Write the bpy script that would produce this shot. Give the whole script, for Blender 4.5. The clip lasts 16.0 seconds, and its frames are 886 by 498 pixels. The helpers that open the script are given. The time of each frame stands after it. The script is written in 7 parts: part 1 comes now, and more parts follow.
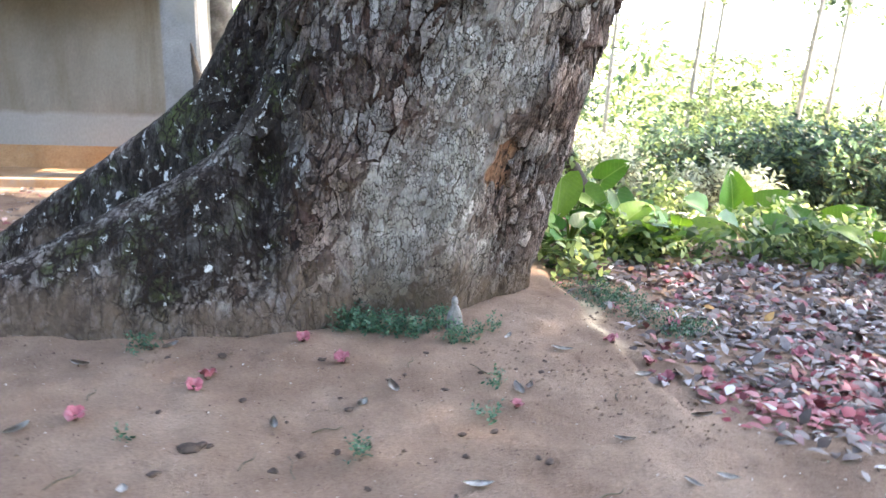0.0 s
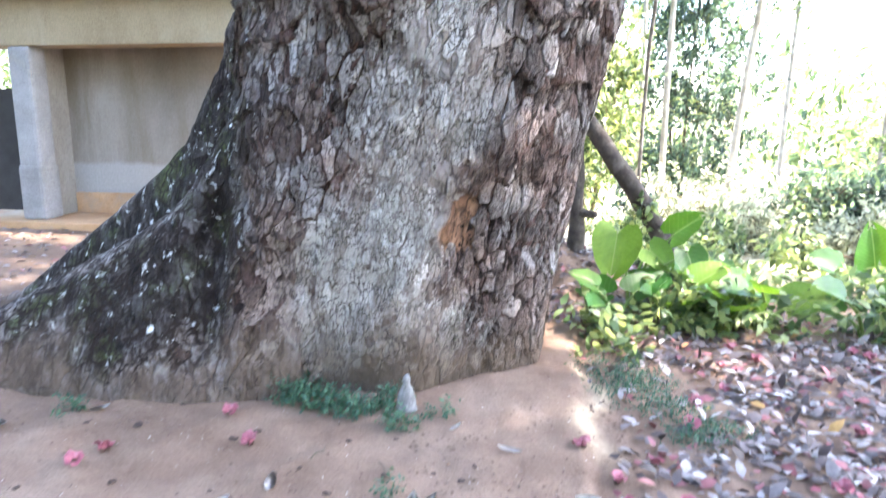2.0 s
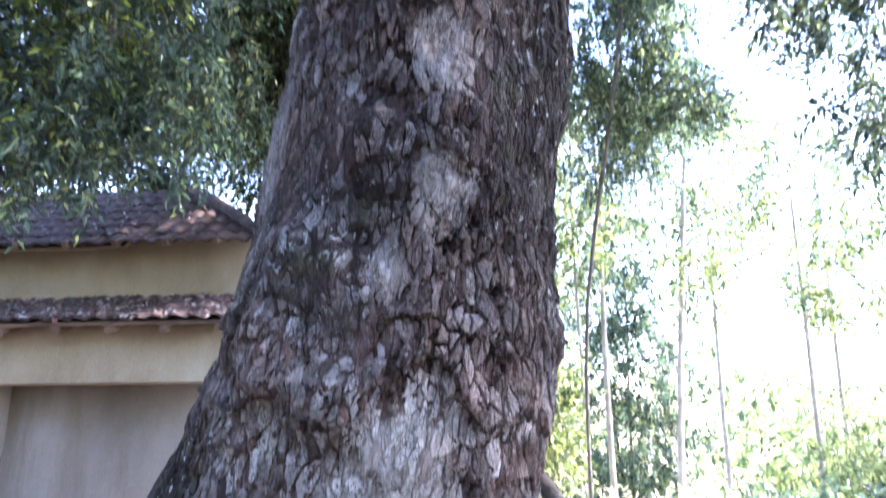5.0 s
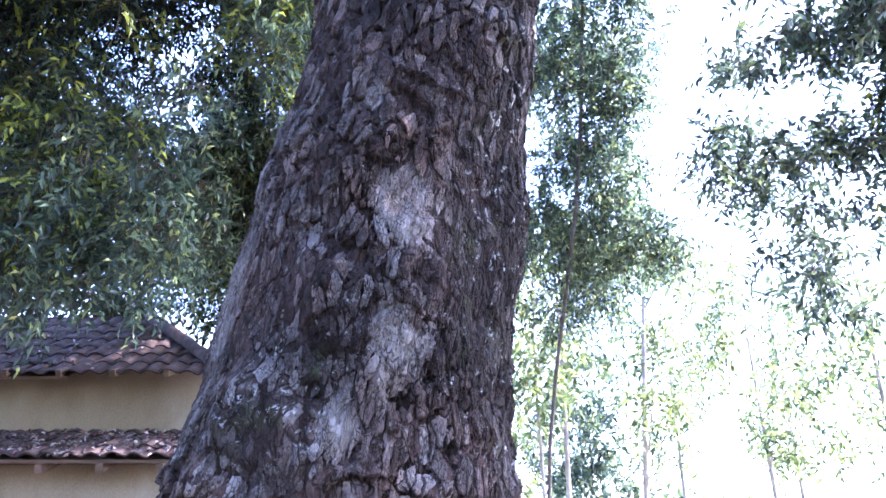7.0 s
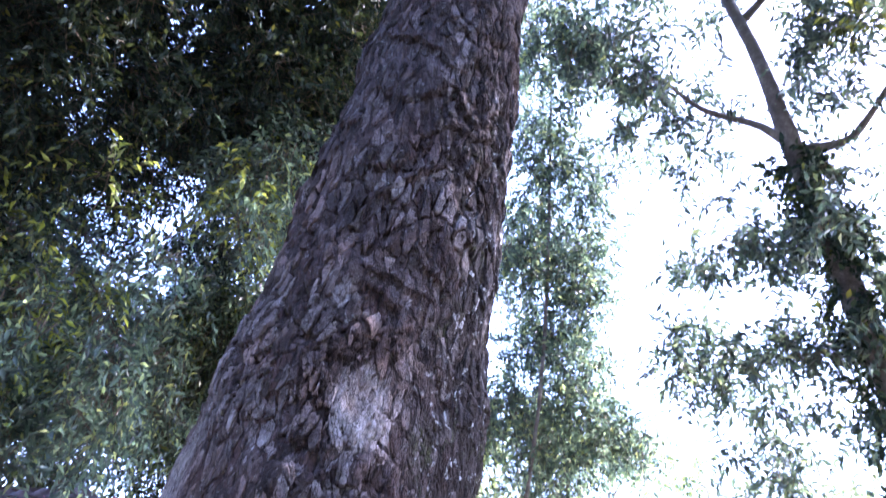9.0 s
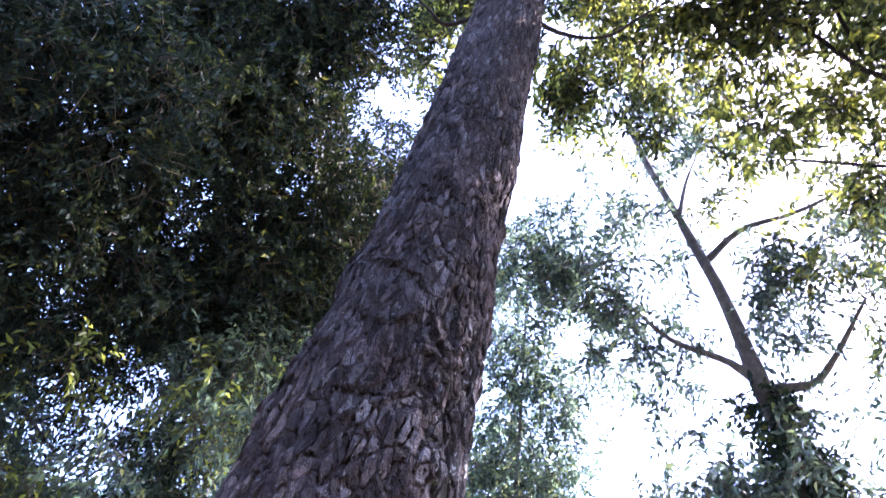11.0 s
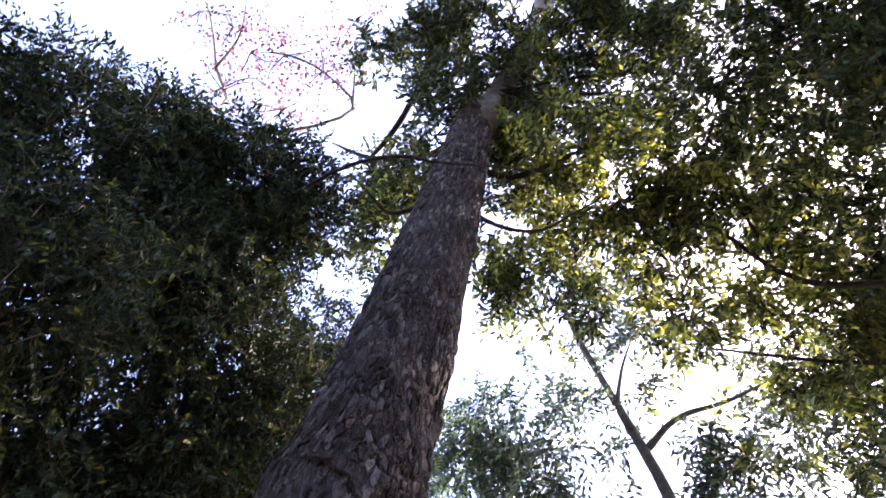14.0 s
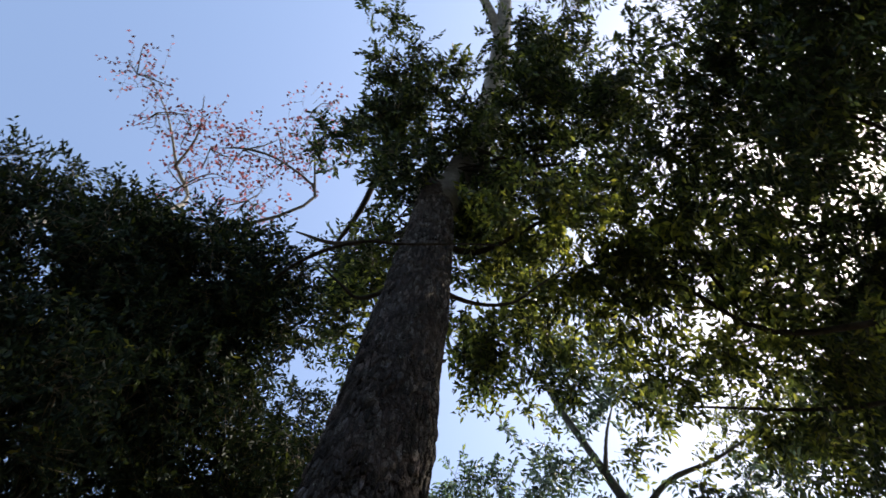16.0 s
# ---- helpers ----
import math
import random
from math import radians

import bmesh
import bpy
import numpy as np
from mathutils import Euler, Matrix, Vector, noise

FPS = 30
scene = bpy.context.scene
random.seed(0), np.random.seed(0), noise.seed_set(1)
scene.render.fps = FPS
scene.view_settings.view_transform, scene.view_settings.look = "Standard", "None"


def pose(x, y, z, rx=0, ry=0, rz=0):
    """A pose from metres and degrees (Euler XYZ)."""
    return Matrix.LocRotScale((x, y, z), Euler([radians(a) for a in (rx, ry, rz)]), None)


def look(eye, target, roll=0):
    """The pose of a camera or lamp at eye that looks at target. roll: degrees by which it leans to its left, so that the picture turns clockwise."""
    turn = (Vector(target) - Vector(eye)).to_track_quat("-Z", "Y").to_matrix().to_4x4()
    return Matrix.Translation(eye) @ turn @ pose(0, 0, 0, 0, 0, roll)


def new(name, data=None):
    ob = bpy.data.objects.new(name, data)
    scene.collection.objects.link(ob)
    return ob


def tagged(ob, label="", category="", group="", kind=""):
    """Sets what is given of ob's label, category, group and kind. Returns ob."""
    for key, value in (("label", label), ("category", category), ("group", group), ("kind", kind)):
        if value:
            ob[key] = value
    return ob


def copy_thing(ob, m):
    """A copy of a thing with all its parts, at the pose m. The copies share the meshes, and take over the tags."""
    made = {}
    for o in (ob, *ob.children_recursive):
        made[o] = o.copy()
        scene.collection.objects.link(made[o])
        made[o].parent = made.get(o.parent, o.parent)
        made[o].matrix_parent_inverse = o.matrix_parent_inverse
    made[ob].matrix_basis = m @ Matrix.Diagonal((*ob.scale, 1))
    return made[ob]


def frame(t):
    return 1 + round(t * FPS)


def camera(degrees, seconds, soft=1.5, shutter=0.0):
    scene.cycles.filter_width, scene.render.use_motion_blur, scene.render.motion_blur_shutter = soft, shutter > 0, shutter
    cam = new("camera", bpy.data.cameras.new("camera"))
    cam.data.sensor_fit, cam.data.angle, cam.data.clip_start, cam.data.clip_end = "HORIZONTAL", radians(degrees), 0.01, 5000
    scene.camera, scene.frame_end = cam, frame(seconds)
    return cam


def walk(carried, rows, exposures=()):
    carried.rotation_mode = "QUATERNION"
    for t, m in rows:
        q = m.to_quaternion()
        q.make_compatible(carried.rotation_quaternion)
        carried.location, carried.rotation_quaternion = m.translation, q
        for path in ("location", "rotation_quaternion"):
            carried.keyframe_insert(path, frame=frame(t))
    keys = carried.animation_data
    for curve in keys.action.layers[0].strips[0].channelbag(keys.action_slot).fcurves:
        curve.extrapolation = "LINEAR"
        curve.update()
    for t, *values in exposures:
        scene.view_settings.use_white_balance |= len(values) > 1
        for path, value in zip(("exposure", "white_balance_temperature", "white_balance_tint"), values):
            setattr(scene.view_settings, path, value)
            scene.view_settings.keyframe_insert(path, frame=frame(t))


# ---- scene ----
cam = camera(67.8, 16.0, shutter=0.5)
METRES, EYE, TILT, LEAN, TURN = 2.6, 1.2, -14.0, -2.0, 0.0
ROWS = [
    (0.0, 0.0, 0.0, 0.0, -0.0, 0.0, -0.0),
    (0.5, 0.1082, 0.0503, 0.0048, 2.28, 0.07, -3.21),
    (1.0, 0.2063, 0.1173, 0.0218, 6.75, 1.52, -0.03),
    (1.5, 0.3147, 0.1627, 0.0295, 13.56, 0.15, -4.03),
    (2.0, 0.3725, 0.2136, 0.0569, 15.23, 3.29, -1.99),
    (2.5, 0.3947, 0.2623, 0.0998, 15.24, 9.57, -3.41),
    (3.0, 0.408, 0.2533, 0.1306, 17.3, 14.48, -1.59),
    (3.5, 0.4131, 0.2156, 0.1467, 16.44, 11.44, -0.27),
    (4.0, 0.408, 0.1711, 0.1703, 14.28, 14.3, -1.16),
    (4.5, 0.398, 0.1267, 0.1841, 9.92, 18.65, -0.35),
    (5.0, 0.3976, 0.0808, 0.1957, 11.21, 28.55, -0.24),
    (7.5, 0.42, 0.0501, 0.2374, 6.98, 42.31, 0.04),
    (8.0, 0.4233, 0.0357, 0.2464, 6.18, 47.25, -0.37),
    (8.5, 0.4271, 0.0199, 0.2545, 4.42, 51.45, -0.14),
    (9.0, 0.4304, 0.0112, 0.2621, 3.3, 54.36, -0.32),
    (9.5, 0.4318, -0.0018, 0.2671, 2.36, 60.15, -1.34),
    (12.0, 0.444, -0.0551, 0.2946, -3.4, 76.29, 0.24),
    (12.5, 0.4444, -0.0639, 0.2958, -3.55, 78.88, 0.5),
    (13.0, 0.4487, -0.0733, 0.296, -4.54, 81.41, 2.08),
    (13.5, 0.45, -0.0836, 0.2947, -4.84, 84.2, 2.21),
    (14.0, 0.4543, -0.0898, 0.2981, -4.29, 86.58, 4.0),
    (14.5, 0.4638, -0.0963, 0.2971, -3.64, 88.79, 5.22),
    (15.0, 0.4658, -0.0993, 0.2952, -3.31, 91.65, 5.26),
    (15.5, 0.4692, -0.1117, 0.2913, -2.47, 93.65, 4.95),
    (16.0, 0.4605, -0.1128, 0.3028, 0.45, 93.53, 6.58),
]

EXPOSURES = [(0.0, 3.8, 7200, 15), (0.5, 4.25, 7100, 15), (1.0, 4.25, 7000, 15), (2.0, 4.35, 6700, 17), (2.5, 4.2, 6550, 18), (3.0, 4.4, 6400, 19), (4.5, 4.25, 6250, 24), (5.2, 4.0, 5950, 29), (7.3, 4.05, 5650, 37), (9.0, 4.1, 5700, 40), (9.7, 4.0, 5750, 41), (11.8, 3.8, 6000, 41), (13.0, 3.45, 6350, 39), (14.5, 3.05, 7000, 35), (15.0, 2.75, 7200, 32), (15.5, 2.0, 7300, 23), (16.0, 1.35, 7150, 12)]
walk(cam, [(t, pose(0, 0, EYE, TILT, LEAN, TURN) @ pose(METRES * x, METRES * y, METRES * z, 90 + pitch, roll, yaw)) for t, x, y, z, yaw, pitch, roll in ROWS], EXPOSURES)

# ---- sky and sun ----
SUN_AZ, SUN_EL = 82.0, 49.0  # degrees right of +y, above the horizon
world = bpy.data.worlds.new("sky")
scene.world = world
world.use_nodes = True
sky = world.node_tree.nodes.new("ShaderNodeTexSky")
sky.sky_type = "NISHITA"
sky.sun_disc = False
sky.sun_elevation = radians(SUN_EL)
sky.sun_rotation = radians(SUN_AZ)
sky.dust_density = 0.9
back = world.node_tree.nodes["Background"]
back.inputs[1].default_value = 0.15
world.node_tree.links.new(sky.outputs[0], back.inputs[0])
sun = new("sun", bpy.data.lights.new("sun", "SUN"))
sun.data.energy, sun.data.angle, sun.data.color = 2.4, radians(0.53), (1.0, 0.93, 0.82)
sx, sy, sz = (math.sin(radians(SUN_AZ)) * math.cos(radians(SUN_EL)), math.cos(radians(SUN_AZ)) * math.cos(radians(SUN_EL)), math.sin(radians(SUN_EL)))
sun.matrix_world = look((20 * sx, 20 * sy, 20 * sz), (0, 0, 0))

# ---- small tools ----
rng = np.random.default_rng(7)


def raw_mesh(name, V, F):
    """A mesh from arrays: V (n, 3), F (m, k) with k corners each, or a list of such arrays."""
    me = bpy.data.meshes.new(name)
    Fs = F if isinstance(F, list) else [F]
    Fs = [np.asarray(f, np.int32) for f in Fs if len(f)]
    loops = np.concatenate([f.ravel() for f in Fs])
    totals = np.concatenate([np.full(len(f), f.shape[1], np.int32) for f in Fs])
    starts = np.concatenate([[0], np.cumsum(totals)[:-1]]).astype(np.int32)
    me.vertices.add(len(V))
    me.vertices.foreach_set("co", np.asarray(V, np.float32).ravel())
    me.loops.add(len(loops))
    me.loops.foreach_set("vertex_index", loops)
    me.polygons.add(len(totals))
    me.polygons.foreach_set("loop_start", starts)
    me.polygons.foreach_set("use_smooth", np.ones(len(totals), bool))
    me.update(calc_edges=True)
    me.validate()
    return me


def put(name, me, material, parent=None, label="", smooth=None):
    me.materials.clear()
    me.materials.append(material)
    if smooth is not None:
        me.polygons.foreach_set("use_smooth", np.full(len(me.polygons), smooth))
    ob = new(name, me)
    if parent is not None:
        ob.parent = parent
    if label:
        ob["label"] = label
    return ob


def part(name, bm, material, parent=None, label="", smooth=False):
    me = bpy.data.meshes.new(name)
    bm.to_mesh(me)
    bm.free()
    return put(name, me, material, parent, label, smooth)


def thing(name, label, category, at=(0, 0, 0), group="", kind=""):
    ob = new(name)
    ob.location = at
    return tagged(ob, label, category, group, kind)


def box(bm, x0, x1, y0, y1, z0, z1, bevel=0.0):
    vs = [bm.verts.new(p) for p in ((x0, y0, z0), (x1, y0, z0), (x1, y1, z0), (x0, y1, z0), (x0, y0, z1), (x1, y0, z1), (x1, y1, z1), (x0, y1, z1))]
    fs = [bm.faces.new([vs[i] for i in f]) for f in ((0, 3, 2, 1), (4, 5, 6, 7), (0, 1, 5, 4), (1, 2, 6, 5), (2, 3, 7, 6), (3, 0, 4, 7))]
    if bevel:
        bmesh.ops.bevel(bm, geom=list({e for f in fs for e in f.edges}), offset=bevel, segments=2, affect="EDGES", profile=0.6)
    return bm


def hash3(i, j, k, seed=0):
    h = (i.astype(np.int64) * 374761393 + j.astype(np.int64) * 668265263 + k.astype(np.int64) * 2147483647 + seed * 974634577) & 0xFFFFFFFF
    h = ((h ^ (h >> 13)) * 1274126177) & 0xFFFFFFFF
    h = ((h ^ (h >> 16)) * 2246822519) & 0xFFFFFFFF
    return ((h ^ (h >> 15)) & 0xFFFFFF) / float(0xFFFFFF)


def vnoise(P, seed=0):
    """Smooth noise, about -1 to 1, at points P (n, 3)."""
    b = np.floor(P).astype(np.int64)
    f = P - b
    f = f * f * (3 - 2 * f)
    out = 0
    for dx in (0, 1):
        for dy in (0, 1):
            for dz in (0, 1):
                w = (f[:, 0] if dx else 1 - f[:, 0]) * (f[:, 1] if dy else 1 - f[:, 1]) * (f[:, 2] if dz else 1 - f[:, 2])
                out = out + w * hash3(b[:, 0] + dx, b[:, 1] + dy, b[:, 2] + dz, seed)
    return out * 2 - 1


def fbm(P, octaves=4, seed=0, gain=0.5):
    out, a, s = 0, 1.0, 1.0
    for o in range(octaves):
        out = out + a * vnoise(P * s, seed + o)
        a, s = a * gain, s * 2.03
    return out


def cells(P, seed=0):
    """How far the second nearest of scattered seeds is beyond the nearest, the nearest one's own number, and the height over it."""
    b = np.floor(P).astype(np.int64)
    d1, d2, idn, off = np.full(len(P), 9.0), np.full(len(P), 9.0), np.zeros(len(P)), np.zeros(len(P))
    for dx in (-1, 0, 1):
        for dy in (-1, 0, 1):
            for dz in (-1, 0, 1):
                i, j, k = b[:, 0] + dx, b[:, 1] + dy, b[:, 2] + dz
                dz_ = P[:, 2] - (k + hash3(i, j, k, seed + 2))
                d = np.sqrt((i + hash3(i, j, k, seed) - P[:, 0]) ** 2 + (j + hash3(i, j, k, seed + 1) - P[:, 1]) ** 2 + dz_ ** 2)
                near = d < d1
                d2 = np.where(near, d1, np.minimum(d2, d))
                idn = np.where(near, hash3(i, j, k, seed + 3), idn)
                off = np.where(near, dz_, off)
                d1 = np.where(near, d, d1)
    return d2 - d1, idn, off


def smoothstep(a, b, x):
    t = np.clip((x - a) / (b - a), 0, 1)
    return t * t * (3 - 2 * t)


def spline(points, n):
    """n points along a smooth line through the given rows (any number of columns)."""
    p = np.asarray(points, float)
    p = np.vstack([2 * p[0] - p[1], p, 2 * p[-1] - p[-2]])
    m = len(p) - 3
    out = []
    for s in np.linspace(0, m - 1e-6, n):
        i = int(s)
        t = s - i
        a, b, c, d = p[i:i + 4]
        out.append(0.5 * (2 * b + (c - a) * t + (2 * a - 5 * b + 4 * c - d) * t * t + (3 * b - a - 3 * c + d) * t ** 3))
    return np.array(out)


def tube(points, n=16, sides=10, wobble=0.06, seed=0):
    """A tapered round limb through rows of x, y, z, radius, with closed ends."""
    q = spline(points, n)
    c, r = q[:, :3], np.maximum(q[:, 3], 0.002)
    d = np.gradient(c, axis=0)
    d /= np.linalg.norm(d, axis=1)[:, None]
    ref = np.array([0.3, 1.0, 0.2])
    u = np.cross(d, ref)
    u /= np.linalg.norm(u, axis=1)[:, None]
    v = np.cross(d, u)
    a = np.linspace(0, 2 * np.pi, sides, endpoint=False)
    ring = c[:, None] + r[:, None, None] * (np.cos(a)[None, :, None] * u[:, None] + np.sin(a)[None, :, None] * v[:, None])
    V = ring.reshape(-1, 3)
    if wobble:
        rr = np.repeat(r, sides)
        V = c.repeat(sides, 0) + (V - c.repeat(sides, 0)) * (1 + wobble * 2 * fbm(V / (rr[:, None] * 2 + 0.02), 2, seed))[:, None]
    i = np.arange(n - 1)[:, None] * sides + np.arange(sides)[None]
    j = np.arange(n - 1)[:, None] * sides + (np.arange(sides)[None] + 1) % sides
    F = np.stack([i, j, j + sides, i + sides], -1).reshape(-1, 4)
    k = len(V)
    V = np.vstack([V, c[0], c[-1]])
    s = np.arange(sides)
    e = (n - 1) * sides
    caps = np.vstack([np.stack([np.full(sides, k), (s + 1) % sides, s], -1), np.stack([np.full(sides, k + 1), e + s, e + (s + 1) % sides], -1)])
    return V, F, caps


def limb(name, points, material, parent, n=16, sides=10, wobble=0.06, label="", seed=0):
    V, F, caps = tube(points, n, sides, wobble, seed)
    return put(name, raw_mesh(name, V, [F, caps]), material, parent, label)


def unit(a):
    return a / np.maximum(np.linalg.norm(a, axis=-1, keepdims=True), 1e-9)


def leaf_arrays(pos, way, up, length, width, bend=0.25):
    """Pointed leaves, six corners each, from their stalk ends, ways, upper sides and sizes."""
    way = unit(way)
    side = unit(np.cross(way, up))
    nrm = np.cross(side, way)
    L, W = length[:, None], (length * width)[:, None] / 2
    p = [pos,
         pos + way * L * 0.34 - side * W + nrm * L * bend * 0.22, pos + way * L * 0.34 + side * W + nrm * L * bend * 0.22,
         pos + way * L * 0.7 - side * W * 0.72, pos + way * L * 0.7 + side * W * 0.72,
         pos + way * L - nrm * L * bend * 0.7]
    V = np.stack(p, 1).reshape(-1, 3)
    b = np.arange(len(pos))[:, None] * 6
    return V, [b + np.array([[0, 2, 1]]), b + np.array([[3, 4, 5]]), b + np.array([[1, 2, 4, 3]])]


def far_leaves(pos, way, up, length, width, bend=0.25):
    """Pointed leaves folded along the midrib, four corners each."""
    way = unit(way)
    side = unit(np.cross(way, up))
    nrm = np.cross(side, way)
    L, W = length[:, None], (length * width)[:, None] / 2
    mid = pos + way * L * 0.44 + nrm * L * bend * 0.5
    V = np.stack([pos, mid - side * W * 1.12, pos + way * L - nrm * L * bend * 0.5, mid + side * W * 1.12], 1).reshape(-1, 3)
    b = np.arange(len(pos))[:, None] * 4
    return V, [b + np.array([[0, 2, 1]]), b + np.array([[0, 3, 2]])]


def foliage(blobs, twigs, per, leaf, width, reach, droop, gen, spread=0.9, hollow=0.45, size_spread=0.35, shape=leaf_arrays):
    """Leafy twigs in the given balls (x, y, z, rx, ry, rz): arrays for the leaves and for the thin stalks."""
    B = np.asarray(blobs, float)
    wgt = B[:, 3] * B[:, 4] + B[:, 3] * B[:, 5] + B[:, 4] * B[:, 5]
    k = gen.choice(len(B), twigs, p=wgt / wgt.sum())
    d = unit(gen.normal(size=(twigs, 3)))
    rad = hollow + (1 - hollow) * gen.random(twigs) ** 0.6
    lump = 1 + 0.28 * vnoise(d * 2.3 + k[:, None] * 3.7, 11)
    root = B[k, :3] + d * B[k, 3:6] * (rad * lump)[:, None]
    way = unit(d * 0.7 + gen.normal(size=(twigs, 3)) * 0.55 + np.array([0, 0, -droop]))
    ln = reach * (0.6 + 0.8 * gen.random(twigs))
    s = (np.arange(per) + 0.6) / per
    sag = np.array([0, 0, -1.0]) * droop * 0.5
    pos = root[:, None] + way[:, None] * (ln[:, None] * s)[..., None] + sag * (ln[:, None] * s * s)[..., None]
    side = unit(np.cross(way, gen.normal(size=(twigs, 3))))
    sgn = np.where(np.arange(per) % 2, 1.0, -1.0)
    lw = way[:, None] * 0.55 + side[:, None] * sgn[None, :, None] * spread + gen.normal(size=(twigs, per, 3)) * 0.3 + np.array([0, 0, -droop * 0.5])
    up = np.array([0, 0, 1.0]) + gen.normal(size=(twigs, per, 3)) * 0.55
    size = leaf * (1 - size_spread / 2 + size_spread * gen.random((twigs, per)))
    V, F = shape(pos.reshape(-1, 3), lw.reshape(-1, 3), up.reshape(-1, 3), size.ravel(), width)
    tip = root + way * ln[:, None] + sag * ln[:, None]
    o = unit(np.cross(way, np.array([0.2, 0.3, 1.0])))
    o2 = np.cross(way, o)
    t = 0.004 + 0.004 * gen.random(twigs)[:, None]
    start = root - way * ln[:, None] * 0.35
    SV = np.stack([start + o * t, start - o * t * 0.5 + o2 * t, start - o * t * 0.5 - o2 * t, tip], 1).reshape(-1, 3)
    b = np.arange(twigs)[:, None] * 4
    SF = np.concatenate([b + np.array([[0, 1, 3]]), b + np.array([[1, 2, 3]]), b + np.array([[2, 0, 3]])])
    return V, F, SV, SF


def clumps(balls, each, size, seed, near=0.45, far=0.95):
    """Breaks every ball into smaller leafy clumps with gaps between them."""
    g = np.random.default_rng(seed)
    out = []
    for x, y, z, rx, ry, rz in balls:
        for _ in range(each):
            d = unit(g.normal(size=3)) * (near + (far - near) * g.random())
            f = size * (0.6 + 0.8 * g.random())
            out.append((x + d[0] * rx, y + d[1] * ry, z + d[2] * rz, rx * f, ry * f, rz * f * 0.8))
    return out


def crown(parent, blobs, twigs, per, leaf, width, reach, droop, material, stalk, seed, label="", **more):
    V, F, SV, SF = foliage(blobs, twigs, per, leaf, width, reach, droop, np.random.default_rng(seed), shape=far_leaves, **more)
    if parent is not None:
        inv = np.array(parent.location)
        V, SV = V - inv, SV - inv
    me = raw_mesh("crown", np.vstack([V, SV]), F + [SF + len(V)])
    ob = put("crown", me, material, parent, label)
    me.materials.append(stalk)
    slot = np.zeros(len(me.polygons), np.int32)
    slot[len(me.polygons) - len(SF):] = 1
    me.polygons.foreach_set("material_index", slot)
    return ob


# ---- materials ----
class Nodes:
    def __init__(self, name):
        self.m = bpy.data.materials.new(name)
        self.m.use_nodes = True
        self.t = self.m.node_tree
        self.b = self.t.nodes["Principled BSDF"]
        self.out = self.t.nodes["Material Output"]

    def n(self, kind, **props):
        node = self.t.nodes.new(kind)
        for key, value in props.items():
            if key == "operation":
                node.operation = value
            elif key == "blend_type":
                node.blend_type = value
            elif key == "data_type":
                node.data_type = value
            elif key == "attribute_name":
                node.attribute_name = value
        return node

    def l(self, a, b):
        self.t.links.new(a, b)

    def coords(self, scale=(1, 1, 1)):
        tc = self.n("ShaderNodeTexCoord")
        mp = self.n("ShaderNodeMapping")
        mp.inputs["Scale"].default_value = scale
        self.l(tc.outputs["Object"], mp.inputs[0])
        return mp.outputs[0]

    def noise(self, scale, detail=5, rough=0.6, vec=None, distortion=0.0):
        n = self.n("ShaderNodeTexNoise")
        n.inputs["Scale"].default_value, n.inputs["Detail"].default_value, n.inputs["Roughness"].default_value = scale, detail, rough
        n.inputs["Distortion"].default_value = distortion
        if vec is not None:
            self.l(vec, n.inputs["Vector"])
        return n.outputs[0]

    def cell(self, vec, feature):
        n = self.n("ShaderNodeTexVoronoi")
        n.feature = feature
        n.inputs["Scale"].default_value = 1.0
        self.l(vec, n.inputs["Vector"])
        return n

    def warped(self, scale, freq, amount):
        """Stretched coordinates, bent a little by noise."""
        tc = self.n("ShaderNodeTexCoord")
        nz = self.n("ShaderNodeTexNoise")
        nz.inputs["Scale"].default_value, nz.inputs["Detail"].default_value = freq, 3
        self.l(tc.outputs["Object"], nz.inputs["Vector"])
        sub = self.n("ShaderNodeVectorMath", operation="SUBTRACT")
        self.l(nz.outputs["Color"], sub.inputs[0])
        sub.inputs[1].default_value = (0.5, 0.5, 0.5)
        sc = self.n("ShaderNodeVectorMath", operation="SCALE")
        self.l(sub.outputs[0], sc.inputs[0])
        sc.inputs["Scale"].default_value = amount
        add = self.n("ShaderNodeVectorMath", operation="ADD")
        self.l(tc.outputs["Object"], add.inputs[0])
        self.l(sc.outputs[0], add.inputs[1])
        mp = self.n("ShaderNodeMapping")
        mp.inputs["Scale"].default_value = scale
        self.l(add.outputs[0], mp.inputs[0])
        return mp.outputs[0]

    def ramp(self, fac, stops):
        r = self.n("ShaderNodeValToRGB")
        els = r.color_ramp.elements
        while len(els) < len(stops):
            els.new(0.5)
        for e, (p, c) in zip(els, stops):
            e.position = p
            e.color = (*c, 1) if len(c) == 3 else c
        self.l(fac, r.inputs[0])
        return r.outputs[0]

    def mix(self, fac, a, b, mode="MIX"):
        x = self.n("ShaderNodeMix", data_type="RGBA", blend_type=mode)
        for sock, v in ((x.inputs[0], fac), (x.inputs[6], a), (x.inputs[7], b)):
            if isinstance(v, (int, float)):
                sock.default_value = v
            elif isinstance(v, tuple):
                sock.default_value = (*v, 1)
            else:
                self.l(v, sock)
        return x.outputs[2]

    def math(self, op, a, b=0.0):
        x = self.n("ShaderNodeMath", operation=op)
        for sock, v in ((x.inputs[0], a), (x.inputs[1], b)):
            if isinstance(v, (int, float)):
                sock.default_value = v
            else:
                self.l(v, sock)
        return x.outputs[0]

    def attr(self, name):
        return self.n("ShaderNodeAttribute", attribute_name=name).outputs["Fac"]

